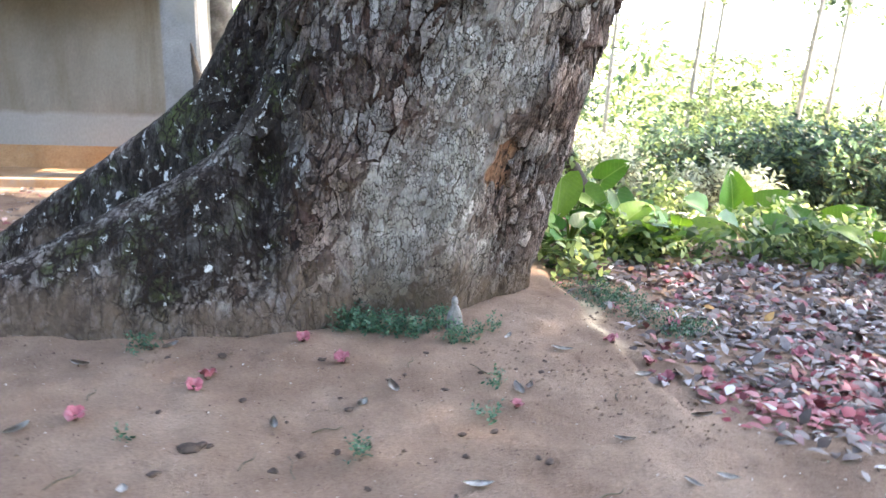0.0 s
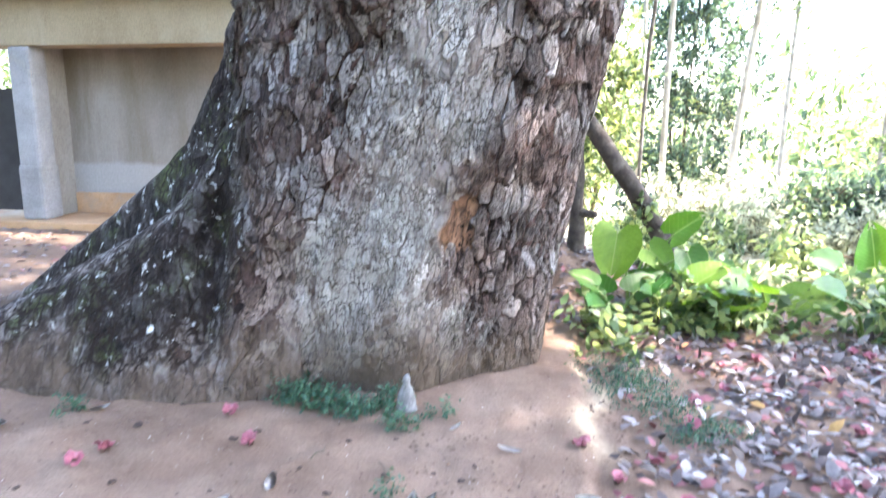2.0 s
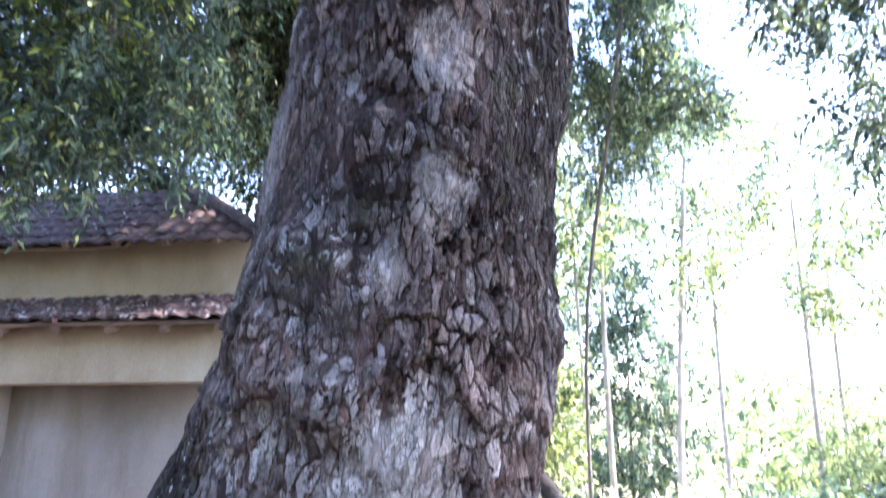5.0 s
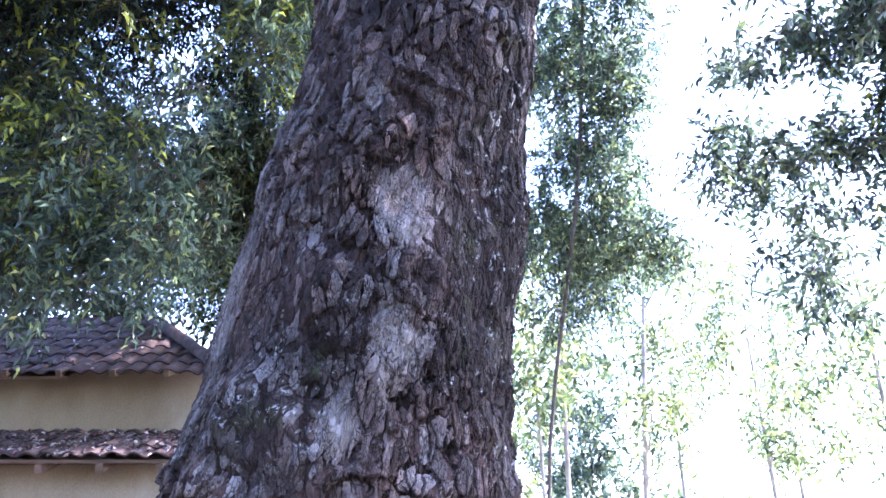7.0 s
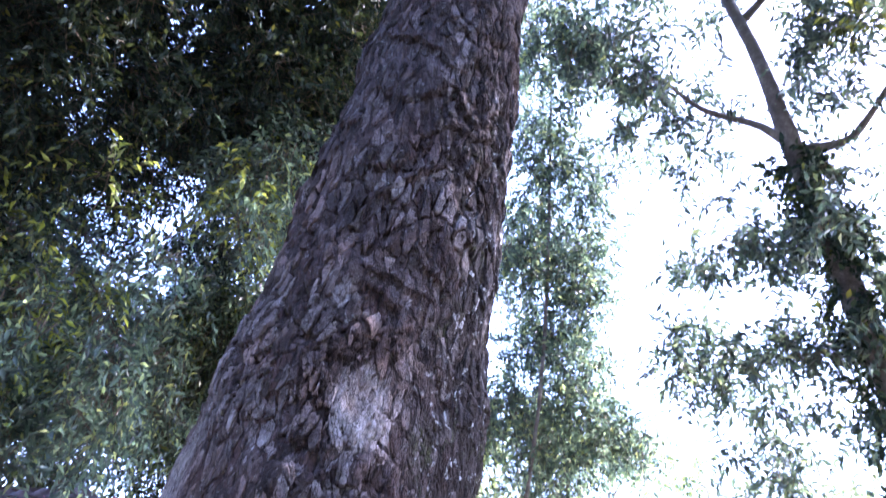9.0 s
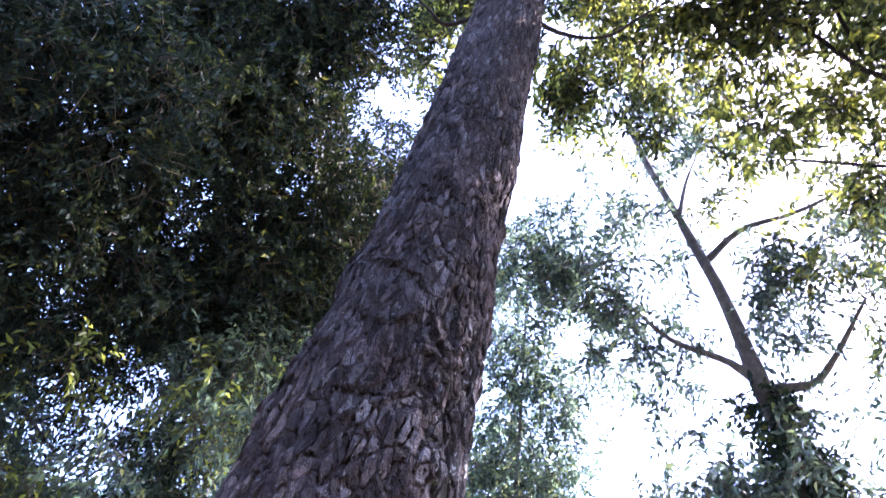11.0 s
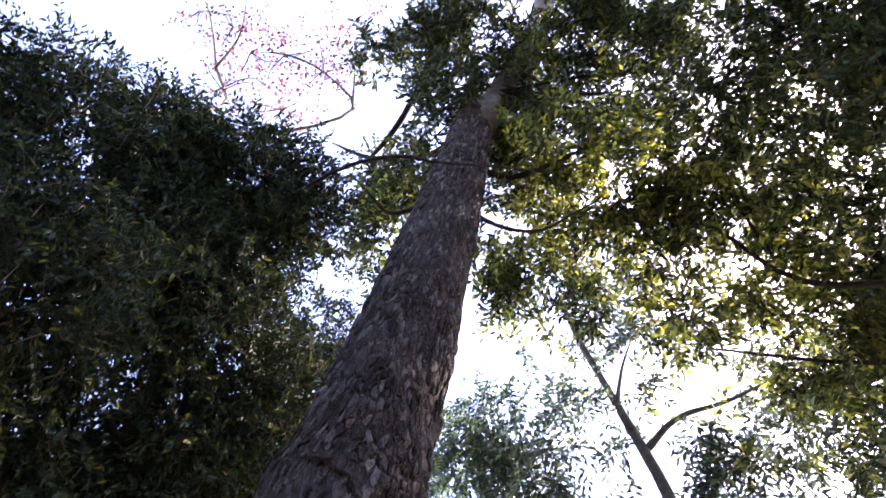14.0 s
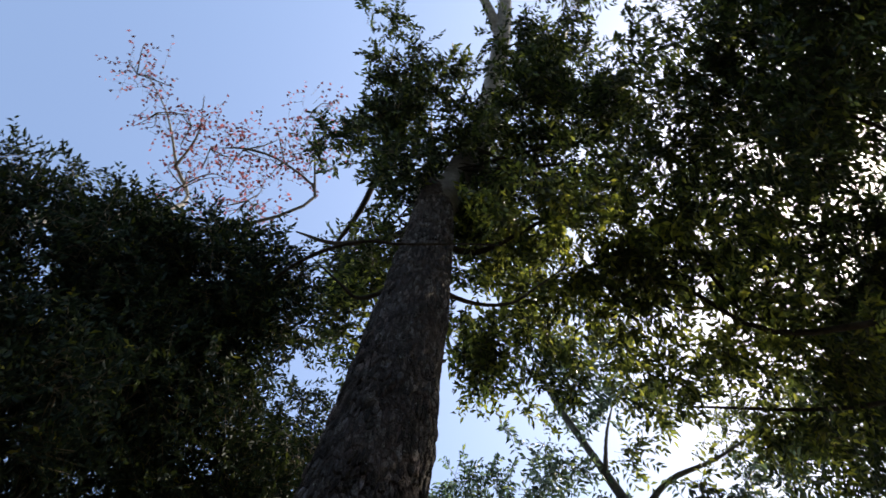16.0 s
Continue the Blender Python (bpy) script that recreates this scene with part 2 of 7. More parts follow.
    def bump(self, height, strength=0.5, distance=0.01):
        b = self.n("ShaderNodeBump")
        b.inputs["Strength"].default_value, b.inputs["Distance"].default_value = strength, distance
        self.l(height, b.inputs["Height"])
        self.l(b.outputs[0], self.b.inputs["Normal"])

    def done(self, color=None, rough=0.85, spec=0.3):
        if color is not None:
            if isinstance(color, tuple):
                self.b.inputs["Base Color"].default_value = (*color, 1)
            else:
                self.l(color, self.b.inputs["Base Color"])
        self.b.inputs["Roughness"].default_value = rough
        self.b.inputs["Specular IOR Level"].default_value = spec
        return self.m


def surface(name, stops, scale=3.0, fine=40.0, rough=0.85, bump=0.3, distance=0.01, spec=0.3, stretch=(1, 1, 1), stain=None):
    """A plain worn surface: a colour ramp over broad noise, darker and lighter grain, relief."""
    k = Nodes(name)
    v = k.coords(stretch)
    base = k.ramp(k.noise(scale, 6, 0.62, v), stops)
    grain = k.ramp(k.noise(fine, 4, 0.7, v), [(0.3, (0.78, 0.78, 0.78)), (0.7, (1.12, 1.12, 1.12))])
    col = k.mix(1.0, base, grain, "MULTIPLY")
    if stain:
        col = k.mix(k.ramp(k.noise(scale * 0.45, 7, 0.7, v, 0.6), [(0.52, (0, 0, 0)), (0.68, (1, 1, 1))]), col, stain)
    k.bump(k.noise(fine * 0.6, 6, 0.65, v), bump, distance)
    return k.done(col, rough, spec)


def leaf_material(name, stops, clear=0.35, rough=0.5, spec=0.35, tint=(0.32, 0.5, 0.06), mixed=False):
    """Leaves, each its own green, that let some light through."""
    k = Nodes(name)
    g = k.n("ShaderNodeNewGeometry")
    col = k.ramp(g.outputs["Random Per Island"], stops)
    col = k.mix(1.0, col, k.ramp(k.noise(0.6, 3, 0.6, k.coords()), [(0.3, (0.8, 0.8, 0.8)), (0.7, (1.2, 1.2, 1.2))]), "MULTIPLY")
    k.done(col, rough, spec)
    tr = k.n("ShaderNodeBsdfTranslucent")
    own = k.n("ShaderNodeMix", data_type="RGBA", blend_type="MULTIPLY")
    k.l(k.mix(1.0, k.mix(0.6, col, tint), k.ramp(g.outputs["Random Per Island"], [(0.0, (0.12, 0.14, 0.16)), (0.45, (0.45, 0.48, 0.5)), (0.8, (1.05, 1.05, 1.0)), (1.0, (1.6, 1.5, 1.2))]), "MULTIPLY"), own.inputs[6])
    # mixed leaves: brighter and dimmer clusters painted as lit and shaded sprays
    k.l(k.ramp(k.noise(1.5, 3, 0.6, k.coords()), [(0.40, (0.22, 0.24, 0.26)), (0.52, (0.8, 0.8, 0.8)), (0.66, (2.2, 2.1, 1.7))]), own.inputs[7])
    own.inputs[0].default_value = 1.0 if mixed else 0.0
    k.l(own.outputs[2], tr.inputs[0])
    mx = k.n("ShaderNodeMixShader")
    mx.inputs[0].default_value = clear
    k.l(k.b.outputs[0], mx.inputs[1])
    k.l(tr.outputs[0], mx.inputs[2])
    k.l(mx.outputs[0], k.out.inputs[0])
    return k.m


def bark_material():
    k = Nodes("plated_bark")
    v = k.coords()
    plate, crack, pale, soil, wet, scar = (k.attr(a) for a in ("plate", "crack", "pale", "soil", "wet", "scar"))
    grain = k.noise(22, 8, 0.72, v, 0.4)
    fine = k.noise(90, 6, 0.7, k.coords((1, 1, 0.6)))
    speck = k.noise(170, 3, 0.6, v)
    w0, w1, w2 = k.warped((15, 15, 4.6), 22, 0.034), k.warped((34, 34, 11), 30, 0.020), k.warped((90, 90, 36), 60, 0.010)
    rims, owns = [], []
    long_ = k.n("ShaderNodeMix")
    long_.data_type = "VECTOR"
    k.l(k.ramp(k.attr("high"), [(0.30, (0, 0, 0)), (0.31, (1, 1, 1))]), long_.inputs[0])
    k.l(w0, long_.inputs[4])
    k.l(k.warped((19, 19, 2.6), 22, 0.028), long_.inputs[5])
    w0 = long_.outputs[1]
    for w in (w0, w1, w2):
        rims.append(k.cell(w, "DISTANCE_TO_EDGE").outputs["Distance"])
        own = k.n("ShaderNodeSeparateColor")
        k.l(k.cell(w, "F1").outputs["Color"], own.inputs[0])
        owns.append(own.outputs[0])
    flake = k.math("ADD", k.math("MULTIPLY", owns[0], 0.36), k.math("ADD", k.math("MULTIPLY", owns[1], 0.4), k.math("MULTIPLY", owns[2], 0.24)))
    tone = k.math("ADD", k.math("MULTIPLY", plate, 0.30), k.math("ADD", k.math("MULTIPLY", flake, 0.42), k.math("ADD", k.math("MULTIPLY", grain, 0.34), k.math("MULTIPLY", speck, 0.12))))
    rough_col = k.ramp(tone, [(0.40, (0.026, 0.019, 0.017)), (0.50, (0.075, 0.058, 0.052)), (0.58, (0.165, 0.142, 0.13)), (0.67, (0.285, 0.262, 0.248)), (0.82, (0.48, 0.465, 0.455))])
    pale_col = k.ramp(k.math("ADD", k.math("MULTIPLY", flake, 0.42), k.math("ADD", k.math("MULTIPLY", speck, 0.16), k.math("MULTIPLY", grain, 0.5))), [(0.36, (0.12, 0.098, 0.085)), (0.48, (0.23, 0.205, 0.188)), (0.58, (0.34, 0.32, 0.30)), (0.78, (0.47, 0.455, 0.44))])
    col = k.mix(pale, rough_col, pale_col)
    fibre = k.ramp(k.noise(26, 6, 0.7, k.coords((1, 1, 0.25))), [(0.32, (0.022, 0.014, 0.012)), (0.5, (0.085, 0.046, 0.036)), (0.72, (0.125, 0.074, 0.060))])
    fibre = k.mix(k.attr("aged"), fibre, k.mix(1.0, fibre, (0.62, 0.60, 0.60), "MULTIPLY"))
    col = k.mix(k.math("MULTIPLY", k.attr("inner"), 0.85), col, fibre)
    flat = k.math("SUBTRACT", 1.0, k.math("MULTIPLY", pale, 0.6))
    col = k.mix(k.ramp(k.noise(2.6, 4, 0.6, v), [(0.48, (0, 0, 0)), (0.66, (0.45, 0.45, 0.45))]), col, k.mix(1.0, col, (1.0, 0.78, 0.68), "MULTIPLY"))
    broad = k.ramp(k.noise(3.6, 9, 0.74, k.coords((1.0, 1.0, 0.7)), 0.6), [(0.38, (0.36, 0.34, 0.33)), (0.50, (0.85, 0.83, 0.83)), (0.64, (1.32, 1.32, 1.35))])
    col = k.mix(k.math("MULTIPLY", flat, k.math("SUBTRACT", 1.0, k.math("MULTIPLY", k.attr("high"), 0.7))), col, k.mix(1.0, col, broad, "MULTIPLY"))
    # shade on the upper bole is put into the colour, darker with height
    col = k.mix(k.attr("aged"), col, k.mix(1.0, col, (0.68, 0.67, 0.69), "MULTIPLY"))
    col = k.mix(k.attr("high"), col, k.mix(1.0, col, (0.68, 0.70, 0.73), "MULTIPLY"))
    lich = k.ramp(k.noise(13, 6, 0.75, v, 0.8), [(0.60, (0, 0, 0)), (0.66, (1, 1, 1))])
    col = k.mix(k.math("MULTIPLY", lich, 0.3), col, (0.42, 0.43, 0.43))
    # damp roots, plus shade of flank and groove put into the colour
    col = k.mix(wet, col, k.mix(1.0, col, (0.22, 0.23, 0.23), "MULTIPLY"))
    spots = k.ramp(k.noise(13, 5, 0.7, k.coords((1.3, 1.0, 1.0)), 0.5), [(0.60, (0, 0, 0)), (0.63, (1, 1, 1))])
    col = k.mix(k.math("MULTIPLY", spots, wet), col, (0.55, 0.57, 0.57))
    moss = k.ramp(k.noise(4.5, 6, 0.7, v), [(0.52, (0, 0, 0)), (0.66, (0.8, 0.8, 0.8))])
    col = k.mix(k.math("MULTIPLY", moss, wet), col, (0.07, 0.09, 0.03))
    col = k.mix(soil, col, k.ramp(k.noise(7, 6, 0.7, v), [(0.3, (0.058, 0.041, 0.030)), (0.7, (0.150, 0.110, 0.082))]))
    col = k.mix(scar, col, k.ramp(k.noise(30, 4, 0.6, k.coords((1, 1, 0.3))), [(0.3, (0.17, 0.085, 0.05)), (0.7, (0.28, 0.16, 0.10))]))
    deep = (0.018, 0.012, 0.010)
    dry = k.math("SUBTRACT", 1.0, k.math("MULTIPLY", soil, 0.93))
    col = k.mix(k.math("MULTIPLY", k.ramp(crack, [(0.30, (0, 0, 0)), (0.58, (1, 1, 1))]), k.math("SUBTRACT", 1.0, k.math("MULTIPLY", k.attr("high"), 0.7))), col, deep)
    worn = k.math("SUBTRACT", 1.0, k.math("MULTIPLY", pale, 0.5))
    keep = ((0.018, 0.068, 9, 0.36, 0.50, 1.0), (0.015, 0.075, 12, 0.42, 0.56, 0.95), (0.015, 0.09, 21, 0.48, 0.60, 0.8))
    lines = []
    aged = k.attr("aged")
    tight = k.math("SUBTRACT", 1.0, k.math("ADD", k.math("MULTIPLY", aged, 0.54), k.math("MULTIPLY", k.attr("high"), 0.16)))
    for rim, (a, b, often, low, high_, most) in zip(rims, keep):
        rim = k.math("MULTIPLY", rim, tight)
        seen = k.ramp(k.noise(often, 4, 0.65, v), [(low, (0, 0, 0)), (high_, (most, most, most))])
        seen = k.math("MAXIMUM", seen, k.math("MULTIPLY", aged, 0.75 * most))
        lines.append(k.math("MULTIPLY", k.math("MULTIPLY", k.ramp(rim, [(a, (1, 1, 1)), (b, (0, 0, 0))]), seen), worn))
    low_ = k.math("SUBTRACT", 1.0, k.math("MULTIPLY", k.attr("high"), 0.45))
    lines[1:] = [k.math("MULTIPLY", x, low_) for x in lines[1:]]
    cut = k.math("MAXIMUM", lines[0], k.math("MAXIMUM", lines[1], lines[2]))
    col = k.mix(k.math("MULTIPLY", cut, k.math("MULTIPLY", dry, 0.92)), col, deep)
    high = k.math("ADD", k.math("MULTIPLY", owns[0], 0.9), k.math("ADD", k.math("MULTIPLY", owns[1], 0.55), k.math("MULTIPLY", owns[2], 0.25)))
    high = k.math("ADD", high, k.math("ADD", k.math("MULTIPLY", grain, 0.5), k.math("MULTIPLY", fine, 0.4)))
    high = k.math("SUBTRACT", high, k.math("ADD", k.math("MULTIPLY", lines[0], 1.2), k.math("ADD", lines[1], k.math("MULTIPLY", lines[2], 0.5))))
    k.bump(high, 0.85, 0.011)
    return k.done(col, 0.9, 0.2)


def plate_material():
    """Weathered plates, each its own grey, with flecks, fine cracks, lichen, damp, earth and painted shade."""
    k = Nodes("bark_plate")
    v = k.coords()
    pale, soil, wet = (k.attr(a) for a in ("pale", "soil", "wet"))
    own = k.math("FRACT", k.math("ADD", k.n("ShaderNodeNewGeometry").outputs["Random Per Island"], k.n("ShaderNodeObjectInfo").outputs["Random"]))
    grain = k.noise(26, 8, 0.72, v, 0.4)
    fine = k.noise(110, 6, 0.7, k.coords((1, 1, 0.6)))
    tone = k.math("ADD", k.math("MULTIPLY", own, 0.30), k.math("ADD", k.math("MULTIPLY", grain, 0.50), k.math("MULTIPLY", fine, 0.30)))
    col = k.ramp(tone, [(0.30, (0.045, 0.035, 0.031)), (0.44, (0.12, 0.102, 0.094)), (0.56, (0.215, 0.196, 0.185)), (0.68, (0.325, 0.305, 0.293)), (0.82, (0.47, 0.455, 0.445))])
    fair = k.ramp(tone, [(0.28, (0.20, 0.178, 0.155)), (0.45, (0.33, 0.306, 0.278)), (0.60, (0.44, 0.424, 0.395)), (0.8, (0.56, 0.55, 0.525))])
    plain = k.math("SUBTRACT", 1.0, k.math("MULTIPLY", pale, 0.65))
    col = k.mix(k.math("MULTIPLY", pale, 0.85), col, fair)
    col = k.mix(k.math("MULTIPLY", plain, k.ramp(k.noise(2.6, 4, 0.6, v), [(0.44, (0, 0, 0)), (0.60, (0.8, 0.8, 0.8))])), col, k.mix(1.0, col, (0.95, 0.72, 0.62), "MULTIPLY"))
    broad = k.ramp(k.noise(3.4, 6, 0.7, v, 0.5), [(0.36, (0.34, 0.32, 0.31)), (0.48, (0.80, 0.78, 0.78)), (0.62, (1.32, 1.32, 1.34))])
    col = k.mix(plain, col, k.mix(1.0, col, broad, "MULTIPLY"))
    # the bole's shade put into the plates too, darker and bluer higher up
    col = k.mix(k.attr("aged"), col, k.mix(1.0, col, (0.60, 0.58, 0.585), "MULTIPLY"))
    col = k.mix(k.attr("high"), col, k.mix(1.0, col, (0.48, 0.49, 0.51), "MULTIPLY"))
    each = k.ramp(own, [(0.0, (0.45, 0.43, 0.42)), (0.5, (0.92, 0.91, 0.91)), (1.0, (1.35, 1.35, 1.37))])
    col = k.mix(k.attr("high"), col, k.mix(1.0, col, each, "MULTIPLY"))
    col = k.mix(k.math("MULTIPLY", k.ramp(k.noise(15, 6, 0.75, v, 0.8), [(0.60, (0, 0, 0)), (0.66, (1, 1, 1))]), 0.35), col, (0.40, 0.42, 0.40))
    # the same damp and painted shade on the loose plates
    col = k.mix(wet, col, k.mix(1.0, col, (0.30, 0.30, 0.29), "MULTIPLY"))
    col = k.mix(k.math("MULTIPLY", k.ramp(k.noise(13, 5, 0.7, v, 0.5), [(0.60, (0, 0, 0)), (0.63, (1, 1, 1))]), k.math("MULTIPLY", wet, 0.8)), col, (0.50, 0.52, 0.51))
    col = k.mix(soil, col, k.ramp(k.noise(9, 6, 0.7, v), [(0.3, (0.085, 0.062, 0.048)), (0.7, (0.20, 0.152, 0.118))]))
    rim = k.cell(k.warped((62, 62, 26), 60, 0.014), "DISTANCE_TO_EDGE").outputs["Distance"]
    cut = k.math("MULTIPLY", k.ramp(rim, [(0.02, (1, 1, 1)), (0.09, (0, 0, 0))]), k.ramp(k.noise(14, 4, 0.65, v), [(0.38, (0, 0, 0)), (0.54, (0.9, 0.9, 0.9))]))
    col = k.mix(cut, col, (0.03, 0.022, 0.018))
    k.bump(k.math("SUBTRACT", k.math("ADD", k.math("MULTIPLY", grain, 0.9), k.math("MULTIPLY", fine, 0.6)), k.math("MULTIPLY", cut, 0.9)), 0.95, 0.013)
    return k.done(col, 0.92, 0.18)


BARK = bark_material()
PLATE = plate_material()
LIMB = surface("limb_bark", [(0.3, (0.058, 0.052, 0.048)), (0.55, (0.125, 0.115, 0.108)), (0.75, (0.235, 0.228, 0.218))], 5, 40, 0.9, 0.7, 0.01)
DARK_LIMB = surface("dead_wood", [(0.3, (0.035, 0.027, 0.024)), (0.55, (0.085, 0.07, 0.06)), (0.75, (0.18, 0.16, 0.14))], 9, 45, 0.9, 0.9, 0.012)
# thin branches against the sky: silhouette darkness put into the bark colour
BRANCH = surface("backlit_branch", [(0.3, (0.014, 0.011, 0.009)), (0.55, (0.032, 0.026, 0.022)), (0.75, (0.06, 0.05, 0.043))], 9, 45, 0.95, 0.6, 0.006, spec=0.1)
PALE_LIMB = surface("pale_limb_bark", [(0.3, (0.20, 0.18, 0.15)), (0.7, (0.42, 0.39, 0.35))], 4, 50, 0.9, 0.5, 0.01)
TWIG = surface("twig_bark", [(0.3, (0.07, 0.06, 0.04)), (0.7, (0.15, 0.12, 0.08))], 9, 60, 0.8, 0.2)
# darkened copy for the high boughs: canopy shade put into the colour
SHADED_GREEN = leaf_material("shaded_leaves", [(0.0, (0.012, 0.022, 0.020)), (0.5, (0.019, 0.034, 0.029)), (0.9, (0.030, 0.050, 0.034)), (0.985, (0.08, 0.10, 0.03)), (1.0, (0.26, 0.25, 0.05))], 0.10, 0.6, 0.08, (0.16, 0.22, 0.05))
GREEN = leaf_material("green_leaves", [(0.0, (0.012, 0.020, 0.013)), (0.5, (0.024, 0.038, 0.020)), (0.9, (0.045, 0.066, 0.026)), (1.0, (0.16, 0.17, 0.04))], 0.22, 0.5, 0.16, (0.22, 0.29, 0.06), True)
# lit copy of the green leaves: sunlight on the boughs put into colour
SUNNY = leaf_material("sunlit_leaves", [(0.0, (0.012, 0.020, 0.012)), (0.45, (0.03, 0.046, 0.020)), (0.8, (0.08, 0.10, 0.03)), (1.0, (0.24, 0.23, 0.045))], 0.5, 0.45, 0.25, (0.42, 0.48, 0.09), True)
BLUE_GREEN = leaf_material("bluish_leaves", [(0.0, (0.018, 0.037, 0.037)), (0.6, (0.040, 0.072, 0.063)), (0.95, (0.08, 0.125, 0.08)), (1.0, (0.2, 0.23, 0.07))], 0.32, 0.36, 0.5, (0.26, 0.38, 0.2))
# lighter copy for lower boughs and bushes: haze and light put into colour
HAZE_GREEN = leaf_material("hazed_leaves", [(0.0, (0.028, 0.056, 0.046)), (0.5, (0.058, 0.104, 0.082)), (0.88, (0.115, 0.170, 0.11)), (0.96, (0.26, 0.30, 0.09)), (1.0, (0.42, 0.41, 0.09))], 0.48, 0.34, 0.6, (0.30, 0.46, 0.26))
# fresh green, paled so that haze over the wood is in the colour
FRESH = leaf_material("fresh_leaves", [(0.0, (0.04, 0.085, 0.04)), (0.45, (0.10, 0.17, 0.07)), (0.8, (0.20, 0.27, 0.11)), (1.0, (0.36, 0.40, 0.2))], 0.46, 0.4, 0.5, (0.48, 0.58, 0.2))
# sprays that no sun reaches: sunlight is put into their colour
LIT_SPRAY = leaf_material("lit_sprays", [(0.0, (0.07, 0.10, 0.03)), (0.6, (0.17, 0.22, 0.045)), (1.0, (0.33, 0.36, 0.05))], 0.5, 0.4, 0.5, (0.52, 0.62, 0.1))
RED_LEAF = leaf_material("red_leaves", [(0.0, (0.08, 0.035, 0.04)), (0.5, (0.20, 0.055, 0.075)), (1.0, (0.42, 0.16, 0.20))], 0.28, 0.6, 0.3, (0.5, 0.15, 0.17))


def litter_material():
    k = Nodes("dead_leaf")
    g = k.n("ShaderNodeNewGeometry")
    col = k.ramp(g.outputs["Random Per Island"], [(0.0, (0.035, 0.024, 0.022)), (0.3, (0.085, 0.062, 0.058)), (0.52, (0.15, 0.118, 0.112)), (0.68, (0.23, 0.195, 0.19)), (0.80, (0.36, 0.33, 0.325)), (0.86, (0.50, 0.48, 0.47)), (0.88, (0.16, 0.05, 0.055)), (0.985, (0.34, 0.13, 0.14)), (1.0, (0.42, 0.26, 0.06))])
    col = k.mix(1.0, col, k.ramp(k.noise(45, 4, 0.6, k.coords()), [(0.3, (0.75, 0.75, 0.75)), (0.7, (1.15, 1.15, 1.15))]), "MULTIPLY")
    return k.done(col, 0.6, 0.35)


LITTER = litter_material()


def soil_material():
    k = Nodes("red_earth")
    v = k.coords()
    col = k.ramp(k.noise(1.7, 7, 0.65, v), [(0.3, (0.145, 0.094, 0.068)), (0.5, (0.22, 0.150, 0.110)), (0.7, (0.295, 0.215, 0.163))])
    col = k.mix(k.ramp(k.noise(0.5, 5, 0.6, v), [(0.5, (0, 0, 0)), (0.7, (0.6, 0.6, 0.6))]), col, (0.30, 0.22, 0.17))
    grit = k.noise(95, 5, 0.75, v)
    col = k.mix(1.0, col, k.ramp(grit, [(0.3, (0.68, 0.66, 0.64)), (0.55, (1, 1, 1)), (0.75, (1.25, 1.22, 1.2))]), "MULTIPLY")
    # sandy strip whose patch of sunlight is put into the colour
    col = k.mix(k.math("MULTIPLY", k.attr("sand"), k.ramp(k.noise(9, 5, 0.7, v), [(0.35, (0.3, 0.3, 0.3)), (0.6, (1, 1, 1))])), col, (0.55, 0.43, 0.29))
    # pale straw ground beyond the bank, with sunlight put into its colour
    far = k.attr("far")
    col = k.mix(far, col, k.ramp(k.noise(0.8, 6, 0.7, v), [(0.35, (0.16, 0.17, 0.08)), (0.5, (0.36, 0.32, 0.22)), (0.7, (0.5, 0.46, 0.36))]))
    # unseen ground, darkened to cut the light it bounces onto the crowns
    mould = k.ramp(k.noise(2.2, 7, 0.7, v), [(0.35, (0.035, 0.028, 0.02)), (0.55, (0.075, 0.06, 0.042)), (0.72, (0.13, 0.10, 0.065))])
    col = k.mix(k.attr("mould"), col, mould)
    k.bump(k.math("ADD", k.noise(24, 7, 0.7, v), k.math("MULTIPLY", grit, 0.4)), 0.7, 0.02)
    return k.done(col, 0.95, 0.15)


SOIL = soil_material()
PLASTER = surface("cream_plaster", [(0.3, (0.24, 0.19, 0.12)), (0.55, (0.33, 0.27, 0.18)), (0.75, (0.38, 0.33, 0.235))], 1.3, 60, 0.85, 0.15, 0.004, stain=(0.40, 0.35, 0.26), stretch=(1, 1, 0.6))
WALL = surface("grey_lime_wall", [(0.3, (0.19, 0.17, 0.145)), (0.5, (0.27, 0.25, 0.225)), (0.75, (0.34, 0.32, 0.295))], 0.9, 50, 0.9, 0.15, 0.004, stain=(0.30, 0.26, 0.2), stretch=(1, 1, 0.5))
